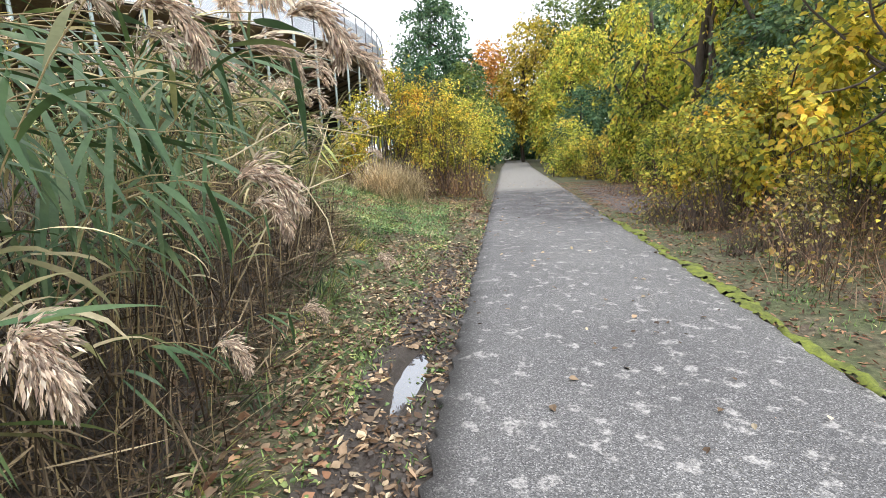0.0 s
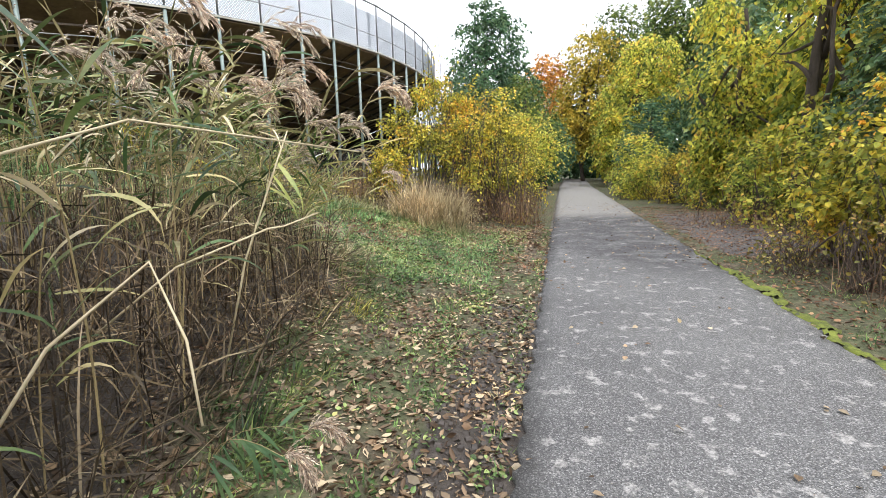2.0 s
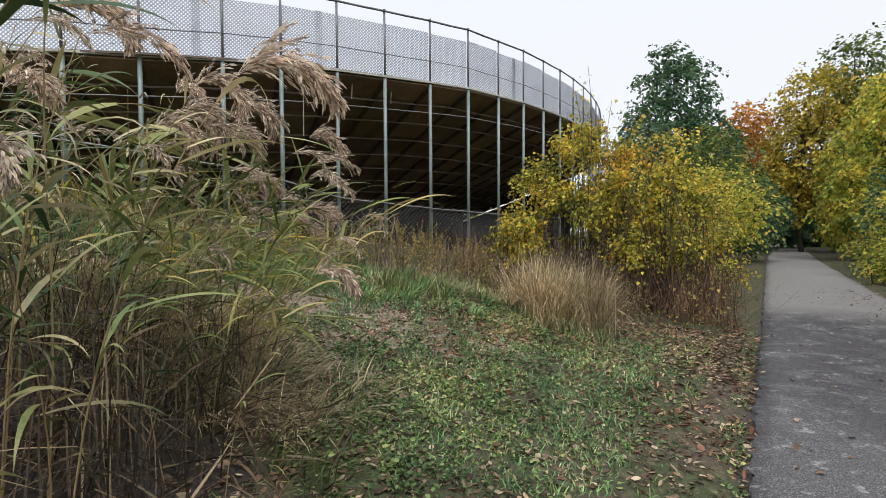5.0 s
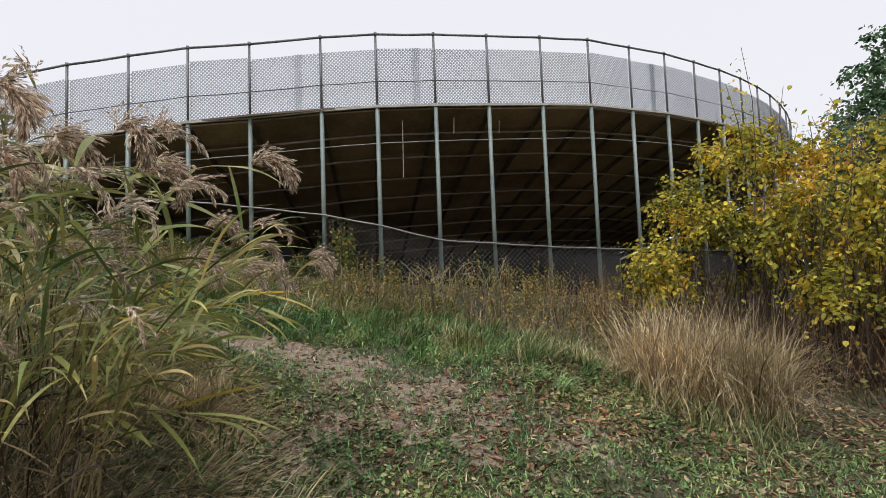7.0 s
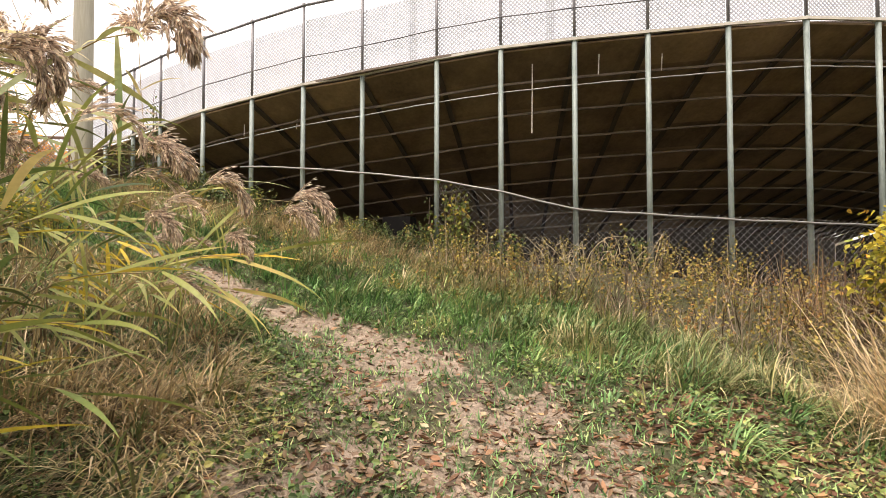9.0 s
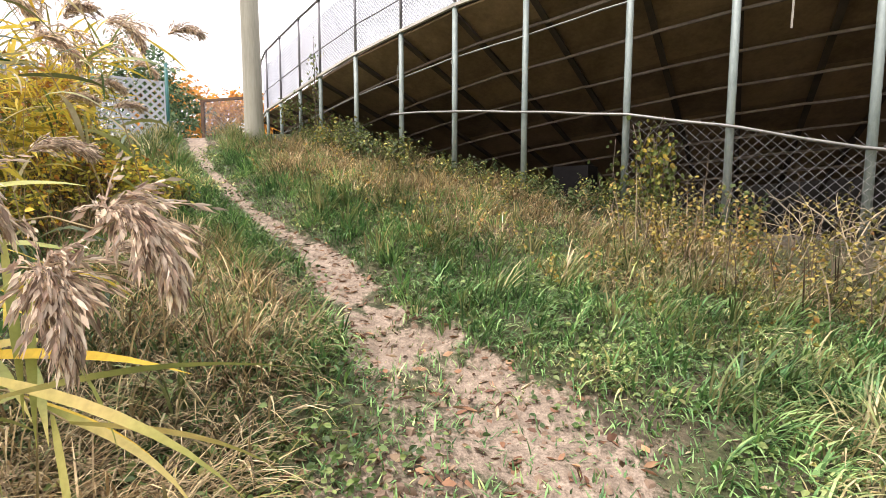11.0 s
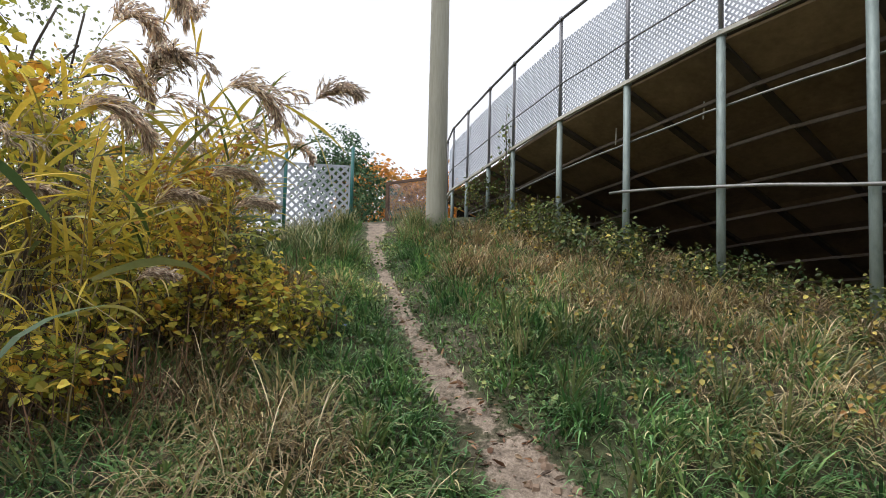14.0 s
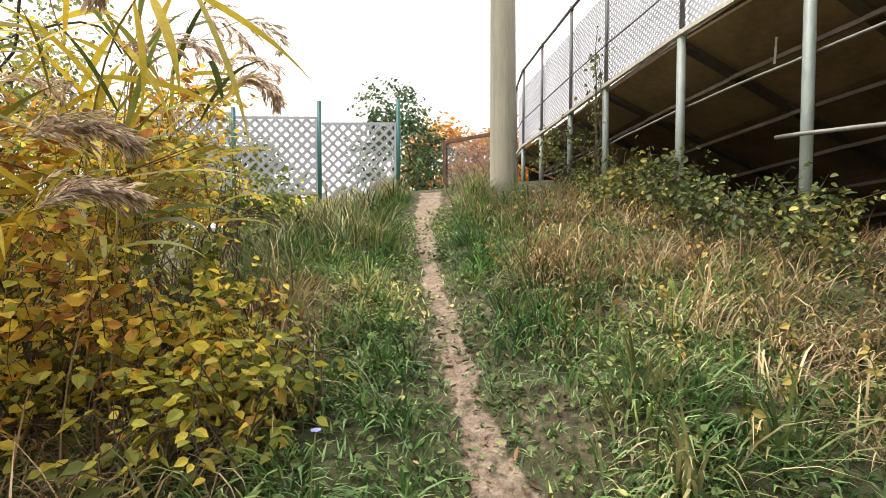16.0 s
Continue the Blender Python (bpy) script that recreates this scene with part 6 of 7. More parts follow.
# short turf and small broad leaves
p = spots(140000, -11.5, 0.4, 4.2, 12.4, lambda x, y: on_turf(x, y) & (bank(x, y) | (trail_gap(x, y)[0] < 2.6)) & ((x > -5.0) | (trail_gap(x, y)[0] > 0.75 + 0.4 * wobble(x, y, 3.1))) & (wobble(x, y, 1.4) + 0.7 * wobble(y, x, 3.7) > -1.25) & ((from_wall(x, y) > 1.0) | (rng.uniform(size=len(x)) < 0.3)))
stuff("hill_grass", [grass(p, 0.085, 0.0095, rise=(0.25, 1.35), fall=(0.3, 1.6), segs=2)], M_GRASS, "short green grass on the bank beside the trail", "grass")
c = spots(4600, -11.5, -0.4, 4.2, 12.3, lambda x, y: (bank(x, y) | (trail_gap(x, y)[0] < 2.8)) & off_path(x, y, 0.3) & (trail_gap(x, y)[0] > 0.8 + 0.5 * wobble(x, y, 2.9)) & (wobble(x, y, 1.9) > -0.5))
p = tufts(c, 14, 0.07)
q = on_ground(p, 0.012) + np.stack([np.zeros(len(p)), np.zeros(len(p)), np.abs(rng.normal(0.0, 0.03, len(p)))], -1)
a = rng.uniform(0, 6.3, len(p))
stuff("ground_weeds", [leaves(q, 0.036, 0.05, True, np.stack([np.cos(a), np.sin(a), np.full(len(p), 0.25)], -1))], M_CLOVER, "low broad-leaved green weeds in the turf", "weeds")
# a few weeds and crumbs of turf in the trodden soil
c = spots(620, -5.2, -0.9, 7.9, 11.2, lambda x, y: (trail_gap(x, y)[0] < 1.4) & (wobble(x, y, 2.4) + 0.6 * wobble(y, x, 5.2) > -0.05))
p = tufts(c, 17, 0.06)
stuff("trodden_turf", [grass(p, 0.05, 0.009, rise=(0.2, 1.4), fall=(0.2, 1.4), segs=2)], M_VERGE, "scraps of trodden grass in the trail's soil", "grass")
# tufts: green near the trail, brown towards the stand
c = spots(4000, -12.5, -1.4, 3.4, 12.4, lambda x, y: bank(x, y) & ((x < -4.2) | (standside(x, y) > -0.75)) & (rng.uniform(size=len(x)) < 0.35 + 0.65 * smooth(-3.1, -3.7, x) * smooth(1.6, 2.6, from_wall(x, y))) & (from_wall(x, y) > 0.9 + 0.8 * wobble(x, y, 1.5)) & (trail_gap(x, y)[1] > 0.3 + 0.55 * smooth(-5.2, -3.4, x)) & (wobble(x, y, 1.2) + 0.5 * wobble(y, x, 2.9) > -0.6))
stuff("grass_tufts", [tuft_grass(c, 20, 0.05, 0.25, 0.0125, 25, rise=(0.4, 1.4), fall=(0.7, 2.3), segs=4)], M_GRASS, "tufts of green grass lying down the bank", "grass")
c = spots(430, -12.8, -2.2, 3.0, 12.4, lambda x, y: bank(x, y) & (from_wall(x, y) > 0.7) & (trail_gap(x, y)[1] > 0.42 + 1.0 * smooth(-5.5, -3.5, x)) & (wobble(x, y, 1.7) > -0.2))
stuff("long_grass", [tuft_grass(c, 26, 0.05, 0.42, 0.012, 25, rise=(0.7, 1.5), fall=(0.8, 2.4), segs=5)], M_LONG, "long arching tufts of green and straw grass on the bank", "grass")
c = spots(1900, -12.0, -4.6, 5.2, 12.3, lambda x, y: (from_wall(x, y) > -0.55) & (from_wall(x, y) < 2.1 + 0.7 * wobble(x, y, 1.1)) & (trail_gap(x, y)[1] > 0.55) & (wobble(x, y, 1.6) + 0.4 * wobble(y, x, 3.3) > -0.25))
stuff("bank_straw", [tuft_grass(c, 28, 0.06, 0.33, 0.0085, 25, rise=(0.3, 1.35), fall=(1.0, 3.0), segs=5)], M_DEADGRASS, "brown matted dead grass on the bank under the stand", "grass")
c = spots(900, -8.6, -2.9, 4.6, 8.2, lambda x, y: (standside(x, y) < -0.5) & (standside(x, y) > -2.4) & (trail_gap(x, y)[1] > 0.55 + 0.4 * smooth(-5.0, -6.5, x)) & (wobble(x, y, 1.8) > -0.5))
stuff("straw_grass", [tuft_grass(c, 32, 0.07, 0.36, 0.0085, 60, rise=(0.2, 1.35), fall=(0.8, 2.9), segs=5)], M_DEADGRASS, "matted brown dry grass beside the trail", "grass")
p = tufts(c[::3], 8, 0.12)
stuff("pale_straws", [grass(p, 0.5, 0.006, rise=(0.2, 1.2), fall=(0.5, 2.4), segs=5)], M_TAN, "pale bent straws in the dry grass", "grass")
p = tufts(spots(46, -11.0, -4.8, 6.0, 11.6, lambda x, y: (from_wall(x, y) > 0.5) & (from_wall(x, y) < 2.0)), 34, 0.05)
stuff("straw_bunches", [grass(p, 0.42, 0.0065, rise=(0.4, 1.5), fall=(0.9, 3.0), segs=6)], M_TAN, "bunches of pale dry grass on the bank", "grass")
c = spots(45, -4.8, -1.2, 6.6, 8.9, lambda x, y: (trail_gap(x, y)[0] > 1.15) & (x < reed_edge(y) + 0.5))
stuff("reed_margin_grass", [tuft_grass(c, 22, 0.08, 0.24, 0.010, 55, rise=(0.2, 1.2), fall=(0.5, 2.0))], M_FRESH, "yellow-green grass at the margin of the reeds", "grass")
c = spots(170, -3.6, -1.3, 6.7, 8.1, lambda x, y: x < reed_edge(y) + 0.5)
stuff("corner_straw", [tuft_grass(c, 26, 0.09, 0.34, 0.008, 40, rise=(0.05, 0.9), fall=(0.3, 1.6))], M_TAN, "pale flattened straw at the reed bed's corner", "grass")
c = spots(200, -1.9, -0.2, 1.0, 7.8, lambda x, y: np.abs(x - reed_edge(y) - 0.08) < 0.27)
stuff("margin_grass", [tuft_grass(c, 22, 0.06, 0.24, 0.009, 20, rise=(0.3, 1.4), fall=(0.5, 2.0))], M_BRAMBLE, "dark grass growing along the reed bed's edge", "grass")
# the tall dry clump before the yellow shrub
u = rng.normal(0, 0.42, (90, 2)) * (0.9, 0.55)
p = tufts(np.stack([-1.05 + 0.70 * u[:, 0] + 0.72 * u[:, 1], 12.45 + 0.72 * u[:, 0] - 0.70 * u[:, 1]], -1), 40, 0.09)
stuff("tan_grass_clump", [grass(p, 1.1, 0.008, rise=(0.8, 1.57), fall=(0.1, 3.0), segs=7)], M_TAN, "clump of tall dry tan grass", "grass")
p = tufts(spots(90, -3.9, -0.2, 11.0, 12.6, lambda x, y: (trail_gap(x, y)[0] > 1.4) & (np.hypot(x + 1.95, y - 11.0) > 0.75)), 26, 0.09)
stuff("mixed_grass_clump", [grass(p, 0.40, 0.009, rise=(0.6, 1.5), fall=(0.6, 2.4), segs=5)], M_LONG, "arching straw and green grass", "grass")
c = spots(1500, -7.2, 0.7, 10.6, 16.6, lambda x, y: (from_wall(x, y) > 0.9) & (from_wall(x, y) < 4.4) & (trail_gap(x, y)[1] > 1.3) & off_path(x, y, 0.5) & (wobble(x, y, 1.4) > -0.35) & (np.hypot(x + 1.95, y - 11.0) > 0.75))
stuff("rough_bank_grass", [tuft_grass(c, 16, 0.07, 0.26, 0.012, 0, rise=(0.3, 1.4), fall=(0.5, 2.0), segs=3)], M_LONG, "rough green and straw grass before the wire fence", "grass")
p = spots(9000, -7.5, 0.9, 10.9, 17.0, lambda x, y: (from_wall(x, y) > 0.05) & (from_wall(x, y) < 1.9 + 2.2 * smooth(11, 14, y)) & (trail_gap(x, y)[1] > 1.7) & off_path(x, y, 0.4) & (rng.uniform(size=len(x)) < 0.45 + 0.7 * wobble(x, y, 2.2)))
stuff("dead_weeds", [ribbons(on_ground(p, -0.02), heading(0, 400, len(p)), rng.uniform(0.25, 0.9, len(p)) * (1 + 0.4 * wobble(p[:, 0], p[:, 1], 2.9)), rng.uniform(0.006, 0.012, len(p)), rng.uniform(0.5, 1.57, len(p)), rng.uniform(-0.7, 1.6, len(p)), 4)], M_STALKS, "standing dead brown weed stalks before the fence", "weeds")
p = spots(1700, -7.5, 0.6, 10.9, 16.8, lambda x, y: (from_wall(x, y) > 0.0) & (from_wall(x, y) < 1.6 + 1.8 * smooth(11, 14, y)) & (trail_gap(x, y)[1] > 1.7) & off_path(x, y, 0.4) & (wobble(x, y, 1.8) > -0.4))
st, lv = sprigs(p, 0.72, 16, 0.042)
stuff("weed_stems", [st], M_STALKS, "thin brown stems of the weeds along the fence", "weeds")
stuff("weed_leaves", [lv], M_WEEDLEAF, "withering yellow and olive weeds along the fence", "weeds")
p = spots(5200, -12.6, -6.8, 5.8, 12.2, lambda x, y: (from_wall(x, y) > -0.6) & (from_wall(x, y) < 0.6) & (wobble(x, y, 2.1) > -0.15))[:700]
st, lv = sprigs(p, 0.38, 15, 0.042)
stuff("post_weed_stems", [st], M_STALKS, "stems of leafy weeds under the stand", "weeds")
stuff("post_weeds", [lv], M_BRAMBLE, "leafy green and yellowing weeds along the stand's posts", "weeds")
p = spots(520, -11.6, -4.4, 5.6, 12.0, lambda x, y: (from_wall(x, y) > 0.5) & (from_wall(x, y) < 2.6) & (trail_gap(x, y)[1] > 0.5) & (wobble(x, y, 1.3) > -0.1))
st, lv = sprigs(p, 0.42, 12, 0.036)
stuff("bank_weed_stems", [st], M_BRUSH, "brown weed stems on the bank", "weeds")
stuff("bank_weeds", [lv], M_WEEDLEAF, "yellowing weeds among the bank's grass", "weeds")


p = tufts(spots(330, -13.8, -8.2, -0.8, 4.6, lambda x, y: (trail_gap(x, y)[1] > 0.45) & (y > -0.5 - 1.4 * (x + 9.5) - 1.2)), 30, 0.10)
stuff("fence_grass", [grass(p, 0.45, 0.010, rise=(0.7, 1.5), fall=(0.6, 2.2), segs=4)], M_LONG, "tall grass before the lattice fence", "grass")
a = rng.uniform(0, 2 * np.pi, 9000)
r = rng.uniform(95, 150, 9000)
q = np.stack([r * np.cos(a), 15 + r * np.sin(a), np.abs(rng.normal(0, 1, 9000)) * 3.2 + 2.2 * np.sin(5 * a) + 3], -1)
stuff("far_woods", [leaves(q[q[:, 2] > 0], 3.2, 0.2, False)], M_VINE, "far woods along the horizon", "woods")


c = spots(1500, -1.7, 1.6, -1.2, 13.2, lambda x, y: (x < path_left(y) - 0.06) & (x > reed_edge(y) - 0.1) & (np.abs(path_left(y) - x - 0.34) > 0.15) & (wobble(x, y, 2.0) + 0.5 * wobble(y, x, 4.4) > -0.25))
p = tufts(c, 13, 0.06)
a = rng.uniform(0, 6.3, len(p))
stuff("verge_weeds", [leaves(on_ground(p, 0.008) + np.stack([np.zeros(len(p)), np.zeros(len(p)), np.abs(rng.normal(0, 0.022, len(p)))], -1), 0.032, 0.05, True, np.stack([np.cos(a), np.sin(a), np.full(len(p), 0.25)], -1))], M_CLOVER, "low clover-like weeds on the verge", "weeds")


DRY_V = np.array([(0, 0, 0), (-0.17, 0.3, 0.10), (0.02, 0.32, 0.0), (0.2, 0.34, 0.08), (-0.19, 0.66, 0.13), (0.0, 0.68, 0.03), (0.15, 0.7, 0.15), (0.03, 1, 0.16)], float)
DRY_F = np.array([(0, 2, 1), (0, 3, 2), (1, 2, 5), (1, 5, 4), (2, 3, 6), (2, 6, 5), (4, 5, 7), (5, 6, 7)])


def flat_leaves(p, size, lift=0.012):
    """Fallen leaves lying at all angles: slim curled ones and broader flat ones."""
    n = len(p)
    d = unit(n)
    d[:, 2] *= 0.16
    turns = frames_for(d, rng.normal(0, 0.45, n))
    k = n * 3 // 5
    big = size * (0.35 + 0.95 * rng.uniform(0, 1, n) ** 1.6)
    slim = scatter(DRY_V * (0.95, 1.15, 1.7), DRY_F, on_ground(p[:k], lift * 0.6), turns[:k], big[:k])
    broad = scatter(DRY_V * (1.6, 1, -0.9), DRY_F, on_ground(p[k:], lift * 1.1), turns[k:], big[k:])
    return join([slim, broad])


def litter(name, p, size, mat, label, lift=0.012):
    return tagged(new(name, mesh_of(name, [flat_leaves(p, size, lift)], mat, True)), label, "leaves", kind="stuff")


p = tufts(spots(300, -4.2, 1.2, 14.2, 20.0, lambda x, y: (np.hypot(x - CX, y - CY) > RAD + 0.3) & (x < path_left(y) - 0.35)), 24, 0.2)
stuff("bush_undergrowth", [ribbons(on_ground(p, -0.02), heading(0, 400, len(p)), rng.uniform(0.4, 1.5, len(p)), rng.uniform(0.005, 0.011, len(p)), rng.uniform(0.4, 1.5, len(p)), rng.uniform(-0.6, 1.3, len(p)), 4)], M_BRUSH, "tangled brown stems under the shrubs by the stand", "brush")
q = on_ground(p) + np.stack([rng.normal(0, 0.1, len(p)), rng.normal(0, 0.1, len(p)), np.abs(rng.normal(0.2, 0.35, len(p)))], -1)
stuff("undergrowth_leaves", [leaves(q[::2], 0.07)], M_WEEDLEAF, "withered leaves low under the shrubs", "leaves")
p = spots(95000, -3.2, 1.6, -1.5, 14.0, lambda x, y: (np.hypot((x - 0.385) / 0.14, (y - 2.66) / 0.45) > 1) & (x < path_left(y) - 0.02) & (x > reed_edge(y) - 0.5) & (rng.uniform(size=len(x)) < (0.62 + 0.55 * wobble(x, y, 2.7) + 0.3 * wobble(y, x, 6)) * (1 - 0.6 * smooth(6.8, 8.0, y) * smooth(11.5, 10.5, y))))
litter("leaf_litter", p, 0.060, M_LITTER, "fallen brown and yellow leaves on the verge")
p = tufts(spots(520, 3.6, 9.5, -0.5, 15.0, lambda x, y: x > path_right(y) + 0.75 + 0.35 * wobble(x, y, 1.2) + 1.2 * smooth(7, 10, y) - 0.9 * smooth(11, 14, y)), 16, 0.16)
stuff("dead_brush", [ribbons(on_ground(p, -0.02), heading(0, 400, len(p)), rng.uniform(0.25, 1.0, len(p)), rng.uniform(0.004, 0.009, len(p)), rng.uniform(0.3, 1.5, len(p)), rng.uniform(-0.6, 1.2, len(p)), 3)], M_BRUSH, "tangled dead russet brush beside the path", "brush")
q = on_ground(p) + np.stack([rng.normal(0, 0.1, len(p)), rng.normal(0, 0.1, len(p)), np.abs(rng.normal(0.18, 0.22, len(p)))], -1)
stuff("brush_leaves", [leaves(q[::2], 0.055)], M_WEEDLEAF, "withered yellow and brown leaves in the brush", "leaves")
p = tufts(spots(260, 3.1, 5.2, -0.5, 10.0, lambda x, y: (x > path_right(y) + 0.16) & (x < path_right(y) + 1.3) & (wobble(x, y, 2.4) > 0.0)), 40, 0.10)
stuff("edge_grass", [grass(p, 0.08, 0.009, rise=(0.3, 1.4), segs=2)], M_VERGE, "thin green grass beside the moss", "grass")
p = spots(19000, 3.1, 7.5, 1.0, 20.0, lambda x, y: (x > path_right(y) - 0.15 + 0.25 * wobble(x, y, 3)))
litter("russet_litter", p, 0.053, M_REDLIT, "russet fallen leaves beside the path")
p = spots(7200, -9.0, -0.6, 5.0, 13.0, lambda x, y: (trail_gap(x, y)[1] < 2.2) & (rng.uniform(size=len(x)) < 0.4 + 0.6 * smooth(-5, -2, x)))
p = np.concatenate([p, spots(2600, -3.8, -0.8, 7.2, 9.1, lambda x, y: (x < reed_edge(y) + 1.2) & (wobble(x, y, 2.2) > -0.4))])
litter("trail_litter", p, 0.055, M_LITTER, "fallen leaves along the trail", 0.006)
p = spots(9000, -8.0, -1.2, 5.8, 10.8, lambda x, y: (bare_soil(x, y) > 0.25) & (wobble(x, y, 2.9) + 0.5 * wobble(y, x, 6.1) > -0.3))[:1300]
litter("trodden_litter", p, 0.062, M_REDLIT, "trodden russet leaves and bits of bark on the trail", 0.006)
p = np.concatenate([spots(6500, -2.6, 1.4, 8.6, 17.5, lambda x, y: (x < path_left(y) + 0.1) & (wobble(x, y, 1.5) + 0.4 * wobble(y, x, 4) > -0.2)), tufts(np.array([(-2.1, 10.95), (-1.75, 11.2), (-2.3, 11.25), (-1.3, 10.9), (-0.6, 11.4)]), 210, 0.26), spots(1100, -1.0, 0.35, -0.8, 3.6, lambda x, y: np.abs(x - reed_edge(y) - 0.25) < 0.28)])
litter("red_litter", p, 0.071, M_REDLIT, "reddish fallen leaves under the shrubs")
p = spots(3200, 0.5, 5.0, 0.5, 22.0, lambda x, y: (x > path_left(y)) & (x < path_right(y)) & (((y > 9) & (rng.uniform(size=len(x)) < smooth(1.8, 0.0, path_right(y) - x))) | (rng.uniform(size=len(x)) < 0.12)))
n = len(p)
d = unit(n)
d[:, 2] *= 0.2
stuff("path_leaves", [scatter(LEAF_V, LEAF_F, np.concatenate([p, np.full((n, 1), 0.026)], 1), frames_for(d, rng.normal(0, 0.3, n)), 0.05 * rng.uniform(0.6, 1.3, n))], M_LITTER, "a few fallen leaves on the asphalt", "leaves")

# moss along the path's right edge
ys = np.arange(-2, 10.6, 0.045)
us = np.linspace(0, 1, 9)
Y, U = np.meshgrid(ys, us, indexing="ij")
wid = (0.19 + 0.06 * np.sin(1.7 * ys) + 0.05 * np.sin(5.1 * ys) + 0.03 * np.sin(13 * ys)) * (1 - 0.75 * smooth(7.5, 10.5, ys))
X = path_right(Y) - 0.05 + 0.03 * np.sin(6 * Y) + wid[:, None] * U
Z = -0.03 + 0.038 * np.sin(np.pi * U) ** 0.6 + 0.014 * wobble(X, Y, 9) + 0.012 * wobble(Y, X, 17)
v = np.stack([X, Y, Z], -1).reshape(-1, 3)
m, n = len(ys), len(us)
i = (np.arange(m - 1)[:, None] * n + np.arange(n - 1)[None]).ravel()
quads = np.stack([i, i + 1, i + n + 1, i + n], -1)
mid = v[quads].mean(1)
edge = np.abs((np.arange(len(quads)) % (n - 1)) / (n - 2) - 0.5) * 2
quads = quads[wobble(mid[:, 0], mid[:, 1], 6) + 0.6 * wobble(mid[:, 1], mid[:, 0], 15) > -0.75 + 0.75 * edge ** 2]
tagged(new("moss_strip", mesh_np("moss_strip", v, quads, M_MOSS, True)), "bright green moss along the asphalt's edge", "moss", kind="stuff")

# puddle in the rut
t = np.linspace(0, 2 * np.pi, 40, endpoint=False)
v = np.stack([0.385 + 0.15 * np.cos(t) + 0.06 * np.sin(t), 2.66 + 0.46 * np.sin(t), np.full(40, -0.098)], -1)
v = np.concatenate([v, [[0.385, 2.66, -0.098]], v - (0, 0, 0.03), [[0.385, 2.66, -0.128]]])
f = [(j, (j + 1) % 40, 40) for j in range(40)] + [(41 + (j + 1) % 40, 41 + j, 81) for j in range(40)] + [(j, 41 + j, 41 + (j + 1) % 40) for j in range(40)] + [(j, 41 + (j + 1) % 40, (j + 1) % 40) for j in range(40)]
tagged(new("puddle", mesh_np("puddle", v, np.array(f), M_WATER)), "shallow muddy puddle in a wheel rut", "puddle", kind="structure")

# clods pressed up along the wheel rut
p = spots(1500, 0.0, 0.9, -0.5, 7.0, lambda x, y: (np.abs(path_left(y) - x - 0.30) < 0.27) & (np.hypot((x - 0.385) / 0.19, (y - 2.66) / 0.50) > 1))
clod = np.array([(-0.5, -0.5, -0.3), (0.5, -0.45, -0.3), (0.45, 0.5, -0.3), (-0.5, 0.45, -0.3), (-0.3, -0.3, 0.25), (0.28, -0.33, 0.3), (0.3, 0.3, 0.2), (-0.33, 0.28, 0.28)])
stuff("mud_clods", [scatter(clod, BOX_F, on_ground(p, 0.004), frames_for(unit(len(p)) * (1, 1, 0.25), rng.normal(0, 0.3, len(p))), 0.045 * rng.uniform(0.4, 1.3, len(p)))], M_MUD, "clods of dark wet mud along a wheel rut", "mud")
p = spots(3400, -9.0, -1.2, 5.4, 10.6, lambda x, y: (bare_soil(x, y) > 0.35) & (wobble(y, x, 3.3) > -0.6))
stuff("soil_clods", [scatter(clod, BOX_F, on_ground(p, 0.003), frames_for(unit(len(p)) * (1, 1, 0.25), rng.normal(0, 0.3, len(p))), 0.04 * (0.25 + 1.2 * rng.uniform(0, 1, len(p)) ** 2))], M_CLOD, "crumbs of pale soil on the trail", "soil")


def build_fallen_leaf(k):
    """One large fallen leaf: a lobed, curled blade with its stalk."""
    leaf = thing("fallen_leaf", "large curled dry tan leaf lying on the ground", "leaf", "large fallen leaves")
    t = np.linspace(0, 2 * np.pi, 25)[:-1]
    r = 1 + 0.22 * np.sin(5 * t + k) + 0.08 * np.sin(11 * t)
    rim = np.stack([0.36 * r * np.cos(t), 0.5 + 0.5 * r * np.sin(t), 0.16 * np.abs(np.cos(t)) * r], -1)
    ring = rim * (0.55, 0.55, 0.35) + (0, 0.225, 0)
    v = np.concatenate([rim, ring, [[0, 0.5, 0.0]]])
    n = len(t)
    f = []
    for i in range(n):
        j = (i + 1) % n
        f += [(i, j, n + j), (i, n + j, n + i), (n + i, n + j, 2 * n)]
    part("blade", mesh_np("blade", v, np.array(f), M_DRYLEAF[k % 2], True), leaf)
    part("leaf_stalk", mesh_of("leaf_stalk", [tube([(0, 0.5, 0.012), (0, 0.0, 0.03), (0.05, -0.35, 0.06)], 0.014, 5)], M_WEED), leaf)
    return leaf


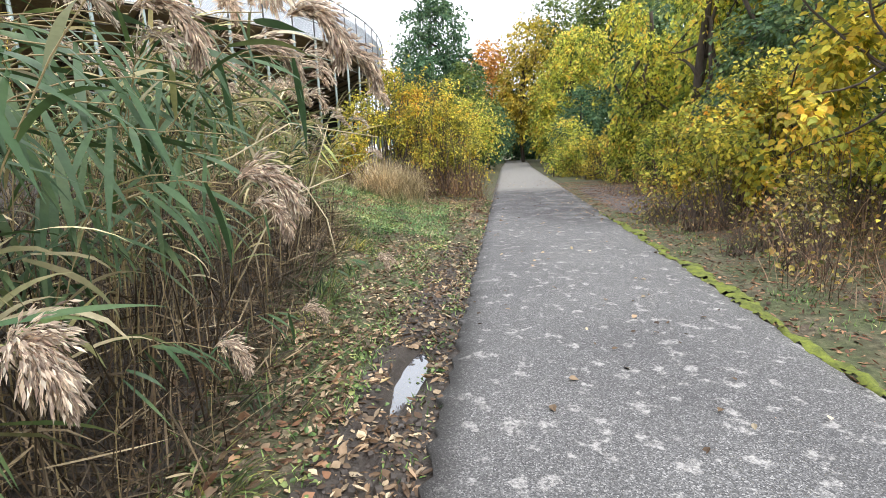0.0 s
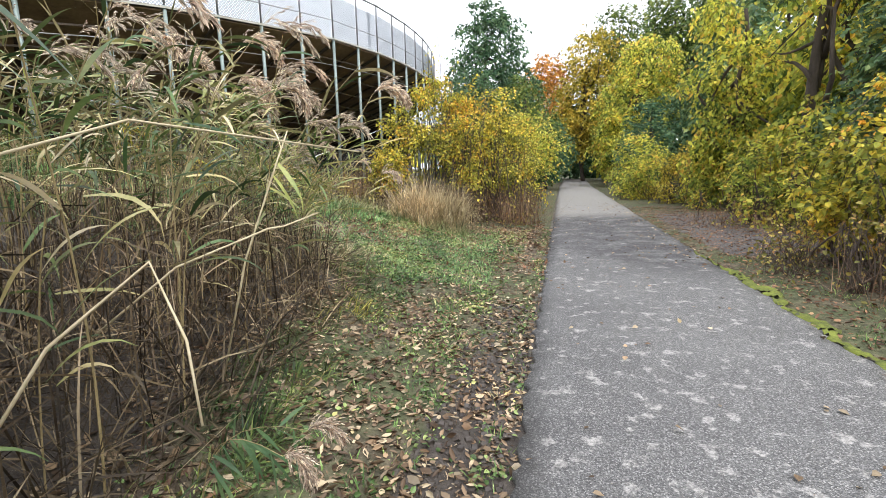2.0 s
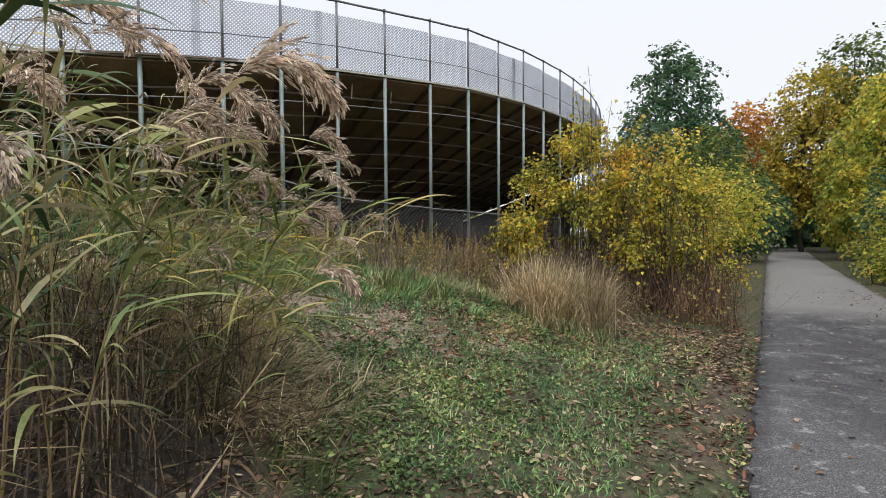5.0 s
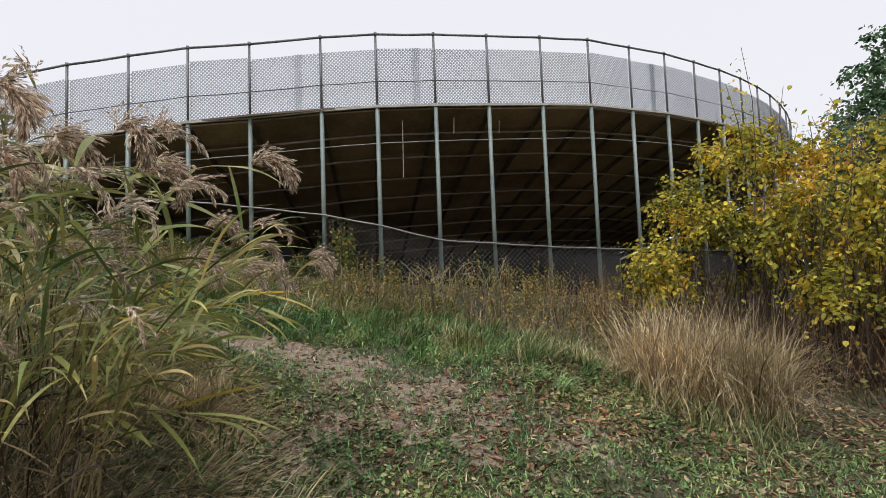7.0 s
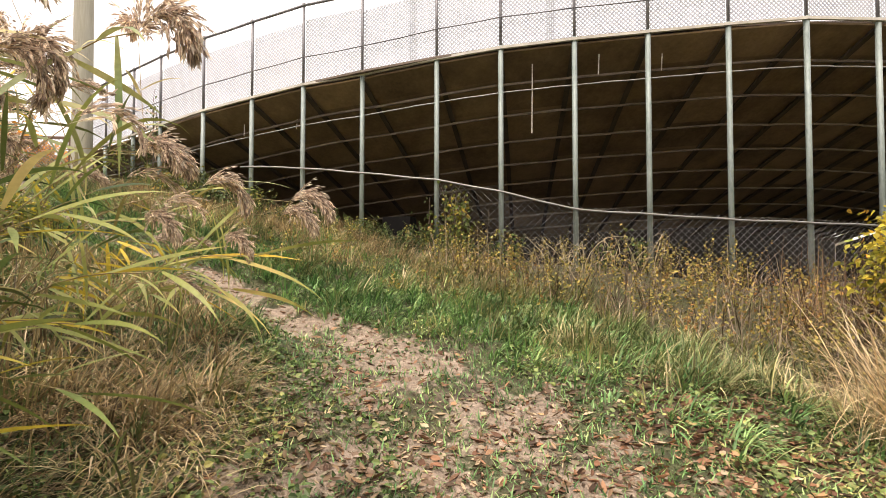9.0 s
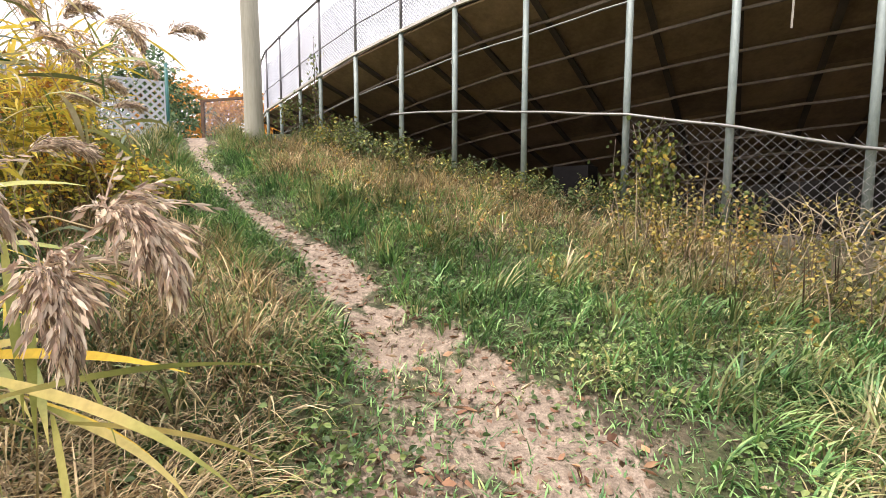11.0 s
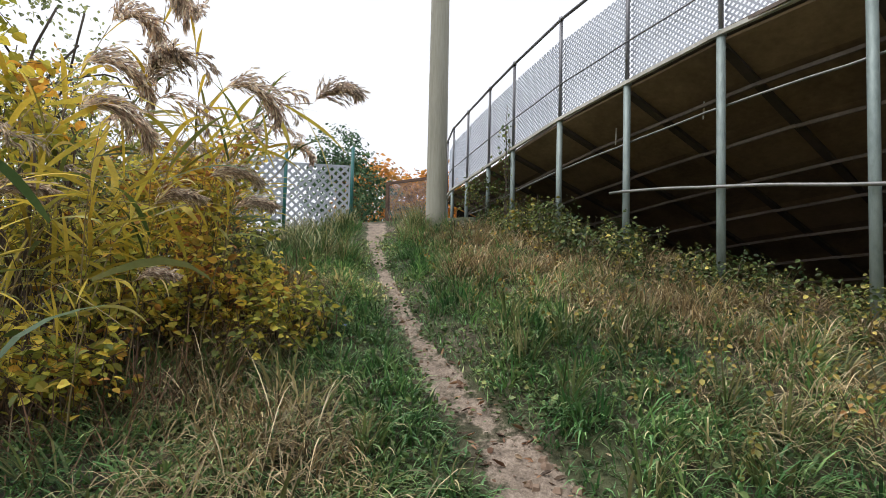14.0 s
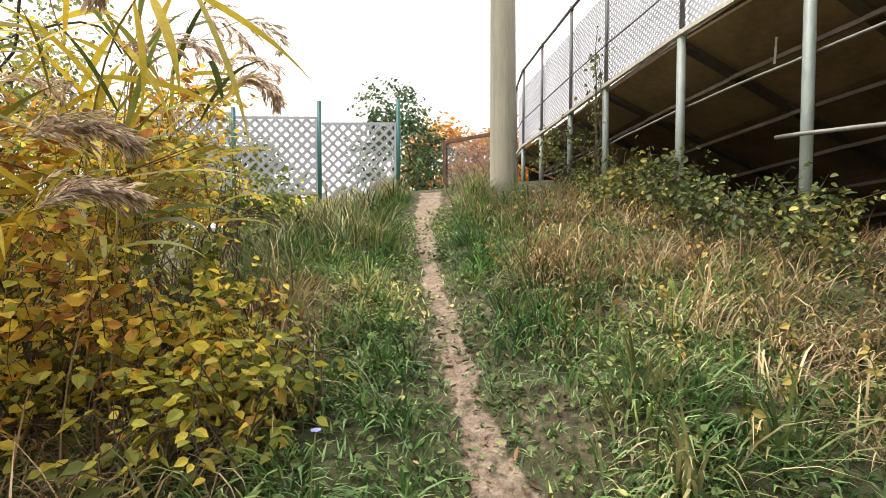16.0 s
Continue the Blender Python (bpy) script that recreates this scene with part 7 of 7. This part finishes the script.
LEAVES = [(-5.16, 7.67, 0.13), (-4.85, 7.89, 0.09), (-5.92, 8.3, 0.08), (-7.31, 7.11, 0.10), (-2.52, 9.16, 0.12), (-2.27, 9.94, 0.11), (-3.18, 10.32, 0.10), (0.39, 6.25, 0.09), (0.36, 1.8, 0.085), (-0.33, 1.42, 0.10), (0.14, 1.37, 0.10), (-5.52, 9.2, 0.12), (-6.66, 7.35, 0.09), (2.86, 1.92, 0.06), (2.39, 1.96, 0.06)]
dry = [build_fallen_leaf(0), build_fallen_leaf(1)]
for i, (x, y, size) in enumerate(LEAVES):
    z = 0.024 if x > path_left(y) else gz(x, y) + 0.012
    m = pose(x, y, z, rng.uniform(-12, 12), rng.uniform(-12, 12), rng.uniform(0, 360)) @ Matrix.Diagonal((size, size, size, 1))
    if i < 2:
        dry[i].matrix_basis = m
    else:
        copy_thing(dry[i % 2], m)

# a blue chicory flower by the trail
fx, fy = -6.83, 6.40
flower = thing("chicory_flower", "small pale blue chicory flower on a thin stem", "flower")
fz = gz(fx, fy)
part("stem", mesh_of("stem", [tube([(fx, fy, fz - 0.03), (fx + 0.01, fy + 0.02, fz + 0.14), (fx + 0.02, fy + 0.05, fz + 0.26)], 0.003, 5)], M_REED), flower)
for i in range(12):
    a = i * math.pi / 6
    c = np.array((fx + 0.02, fy + 0.05, fz + 0.26))
    d = np.array([[math.cos(a), math.sin(a), 0.25]])
    v, f = scatter(CHIP_V, CHIP_F, c[None], frames_for(d, np.zeros(1)), [0.022])
    part("petal", mesh_np("petal", v, f, M_PETAL), flower)


def build_loose_stem(points, label, leaf_at=()):
    """A bent dry reed stem lying across the others."""
    stem = thing("broken_reed", label, "reed")
    part("stalk", mesh_of("stalk", [tube(points, np.linspace(0.007, 0.004, len(points)), 6)], M_STRAW, True), stem)
    for b, az, length, rise in leaf_at:
        v, f = ribbons(np.array([b]), heading(az, 1, 1), length, 0.034, rise, 0.5, 9, 0.9)
        part("leaf", mesh_np("leaf", v, f, M_FRESH, True), stem)
    return stem


build_loose_stem([(-1.6, 3.7, 0.5), (-0.9, 3.85, 1.05), (-0.475, 4.01, 1.223), (-0.458, 4.14, 1.22), (-0.36, 4.37, 1.27)], "pale broken reed stem bent over the bed's edge")
build_loose_stem([(-1.9, 1.9, 0.7), (-1.1, 2.2, 1.25), (-0.6, 2.48, 1.46), (-0.49, 3.2, 1.69), (0.0, 4.1, 1.6)], "long leaning reed stem bowed across the bed")
build_loose_stem([(-0.95, 4.2, 0.3), (-0.8, 4.3, 1.0), (-0.62, 4.37, 1.5), (-0.55, 4.45, 1.75)], "reed stem with yellow-green hanging leaves", [((-0.626, 4.373, 1.50), 15, 0.34, -1.0), ((-0.60, 4.40, 1.56), -15, 0.30, -0.8), ((-0.64, 4.36, 1.42), 60, 0.26, -0.5)])
build_loose_stem([(-0.9, 2.6, 0.35), (-0.6, 2.9, 1.0), (-0.375, 3.08, 1.23), (-0.21, 3.0, 1.0), (-0.15, 2.95, 0.75)], "dry folded reed leaf and stem hanging down")


def build_leaning_reed(tip, way, reach, blades, plume):
    """A long thin reed leaning out over the grass, with blades hanging from its upper half."""
    reed = thing("reed", "leaning reed with long yellow-green blades over the trail's edge", "reed", "reeds beside the path")
    a = radians(way)
    out = np.array((math.cos(a), math.sin(a), 0.0))
    base = np.array(tip) - reach * out
    base[2] = gz(base[0], base[1]) - 0.03
    t = np.linspace(0, 1, 12)
    pts = base + (np.array(tip) - base) * t[:, None] + np.array((0, 0, 1.0)) * (0.42 * reach * 0.5 * np.sin(np.pi * t) ** 1.1)[:, None]
    part("stalk", mesh_of("stalk", [tube(pts, np.linspace(0.0055, 0.002, 12), 5)], M_STALK, True), reed)
    for i in range(blades):
        u = 0.42 + 0.58 * i / max(blades - 1, 1)
        b = np.array([[np.interp(u, t, pts[:, j]) for j in range(3)]])
        v, f = ribbons(b, heading(way + 32 * (-1) ** i, 16, 1), rng.uniform(0.30, 0.58), rng.uniform(0.018, 0.027), rng.uniform(-0.5, 0.4), rng.uniform(0.2, 1.0), 8, rng.uniform(-1.2, 1.2))
        part("leaf", mesh_np("leaf", v, f, M_REEDY if i % 6 == 4 else M_FRESH, True), reed)
    if plume:
        pl, _ = plume_chunks(pts[-1], (out[0], out[1]), 0.30, 2.0, 420)
        part("plume", mesh_of("plume", pl, M_PLUME), reed, "drooping tan seed plume")
    return reed


for tip, way, reach, blades, plume in (
        ((-2.20, 7.95, 1.55), 58, 1.35, 10, False), ((-2.42, 8.30, 1.62), 52, 1.4, 9, False), ((-2.05, 7.70, 1.78), 48, 1.4, 10, False), ((-2.25, 7.65, 1.35), 62, 1.2, 10, False),
        ((-1.75, 7.45, 1.35), 50, 1.25, 9, False), ((-1.55, 7.55, 1.02), 45, 1.1, 8, False), ((-1.95, 7.75, 1.15), 60, 1.2, 9, False), ((-2.6, 8.05, 1.95), 60, 1.5, 8, True), ((-1.35, 7.35, 1.62), 40, 1.4, 8, False), ((-2.7, 8.2, 1.45), 60, 1.2, 9, False)):
    build_leaning_reed(tip, way, reach, blades, plume)
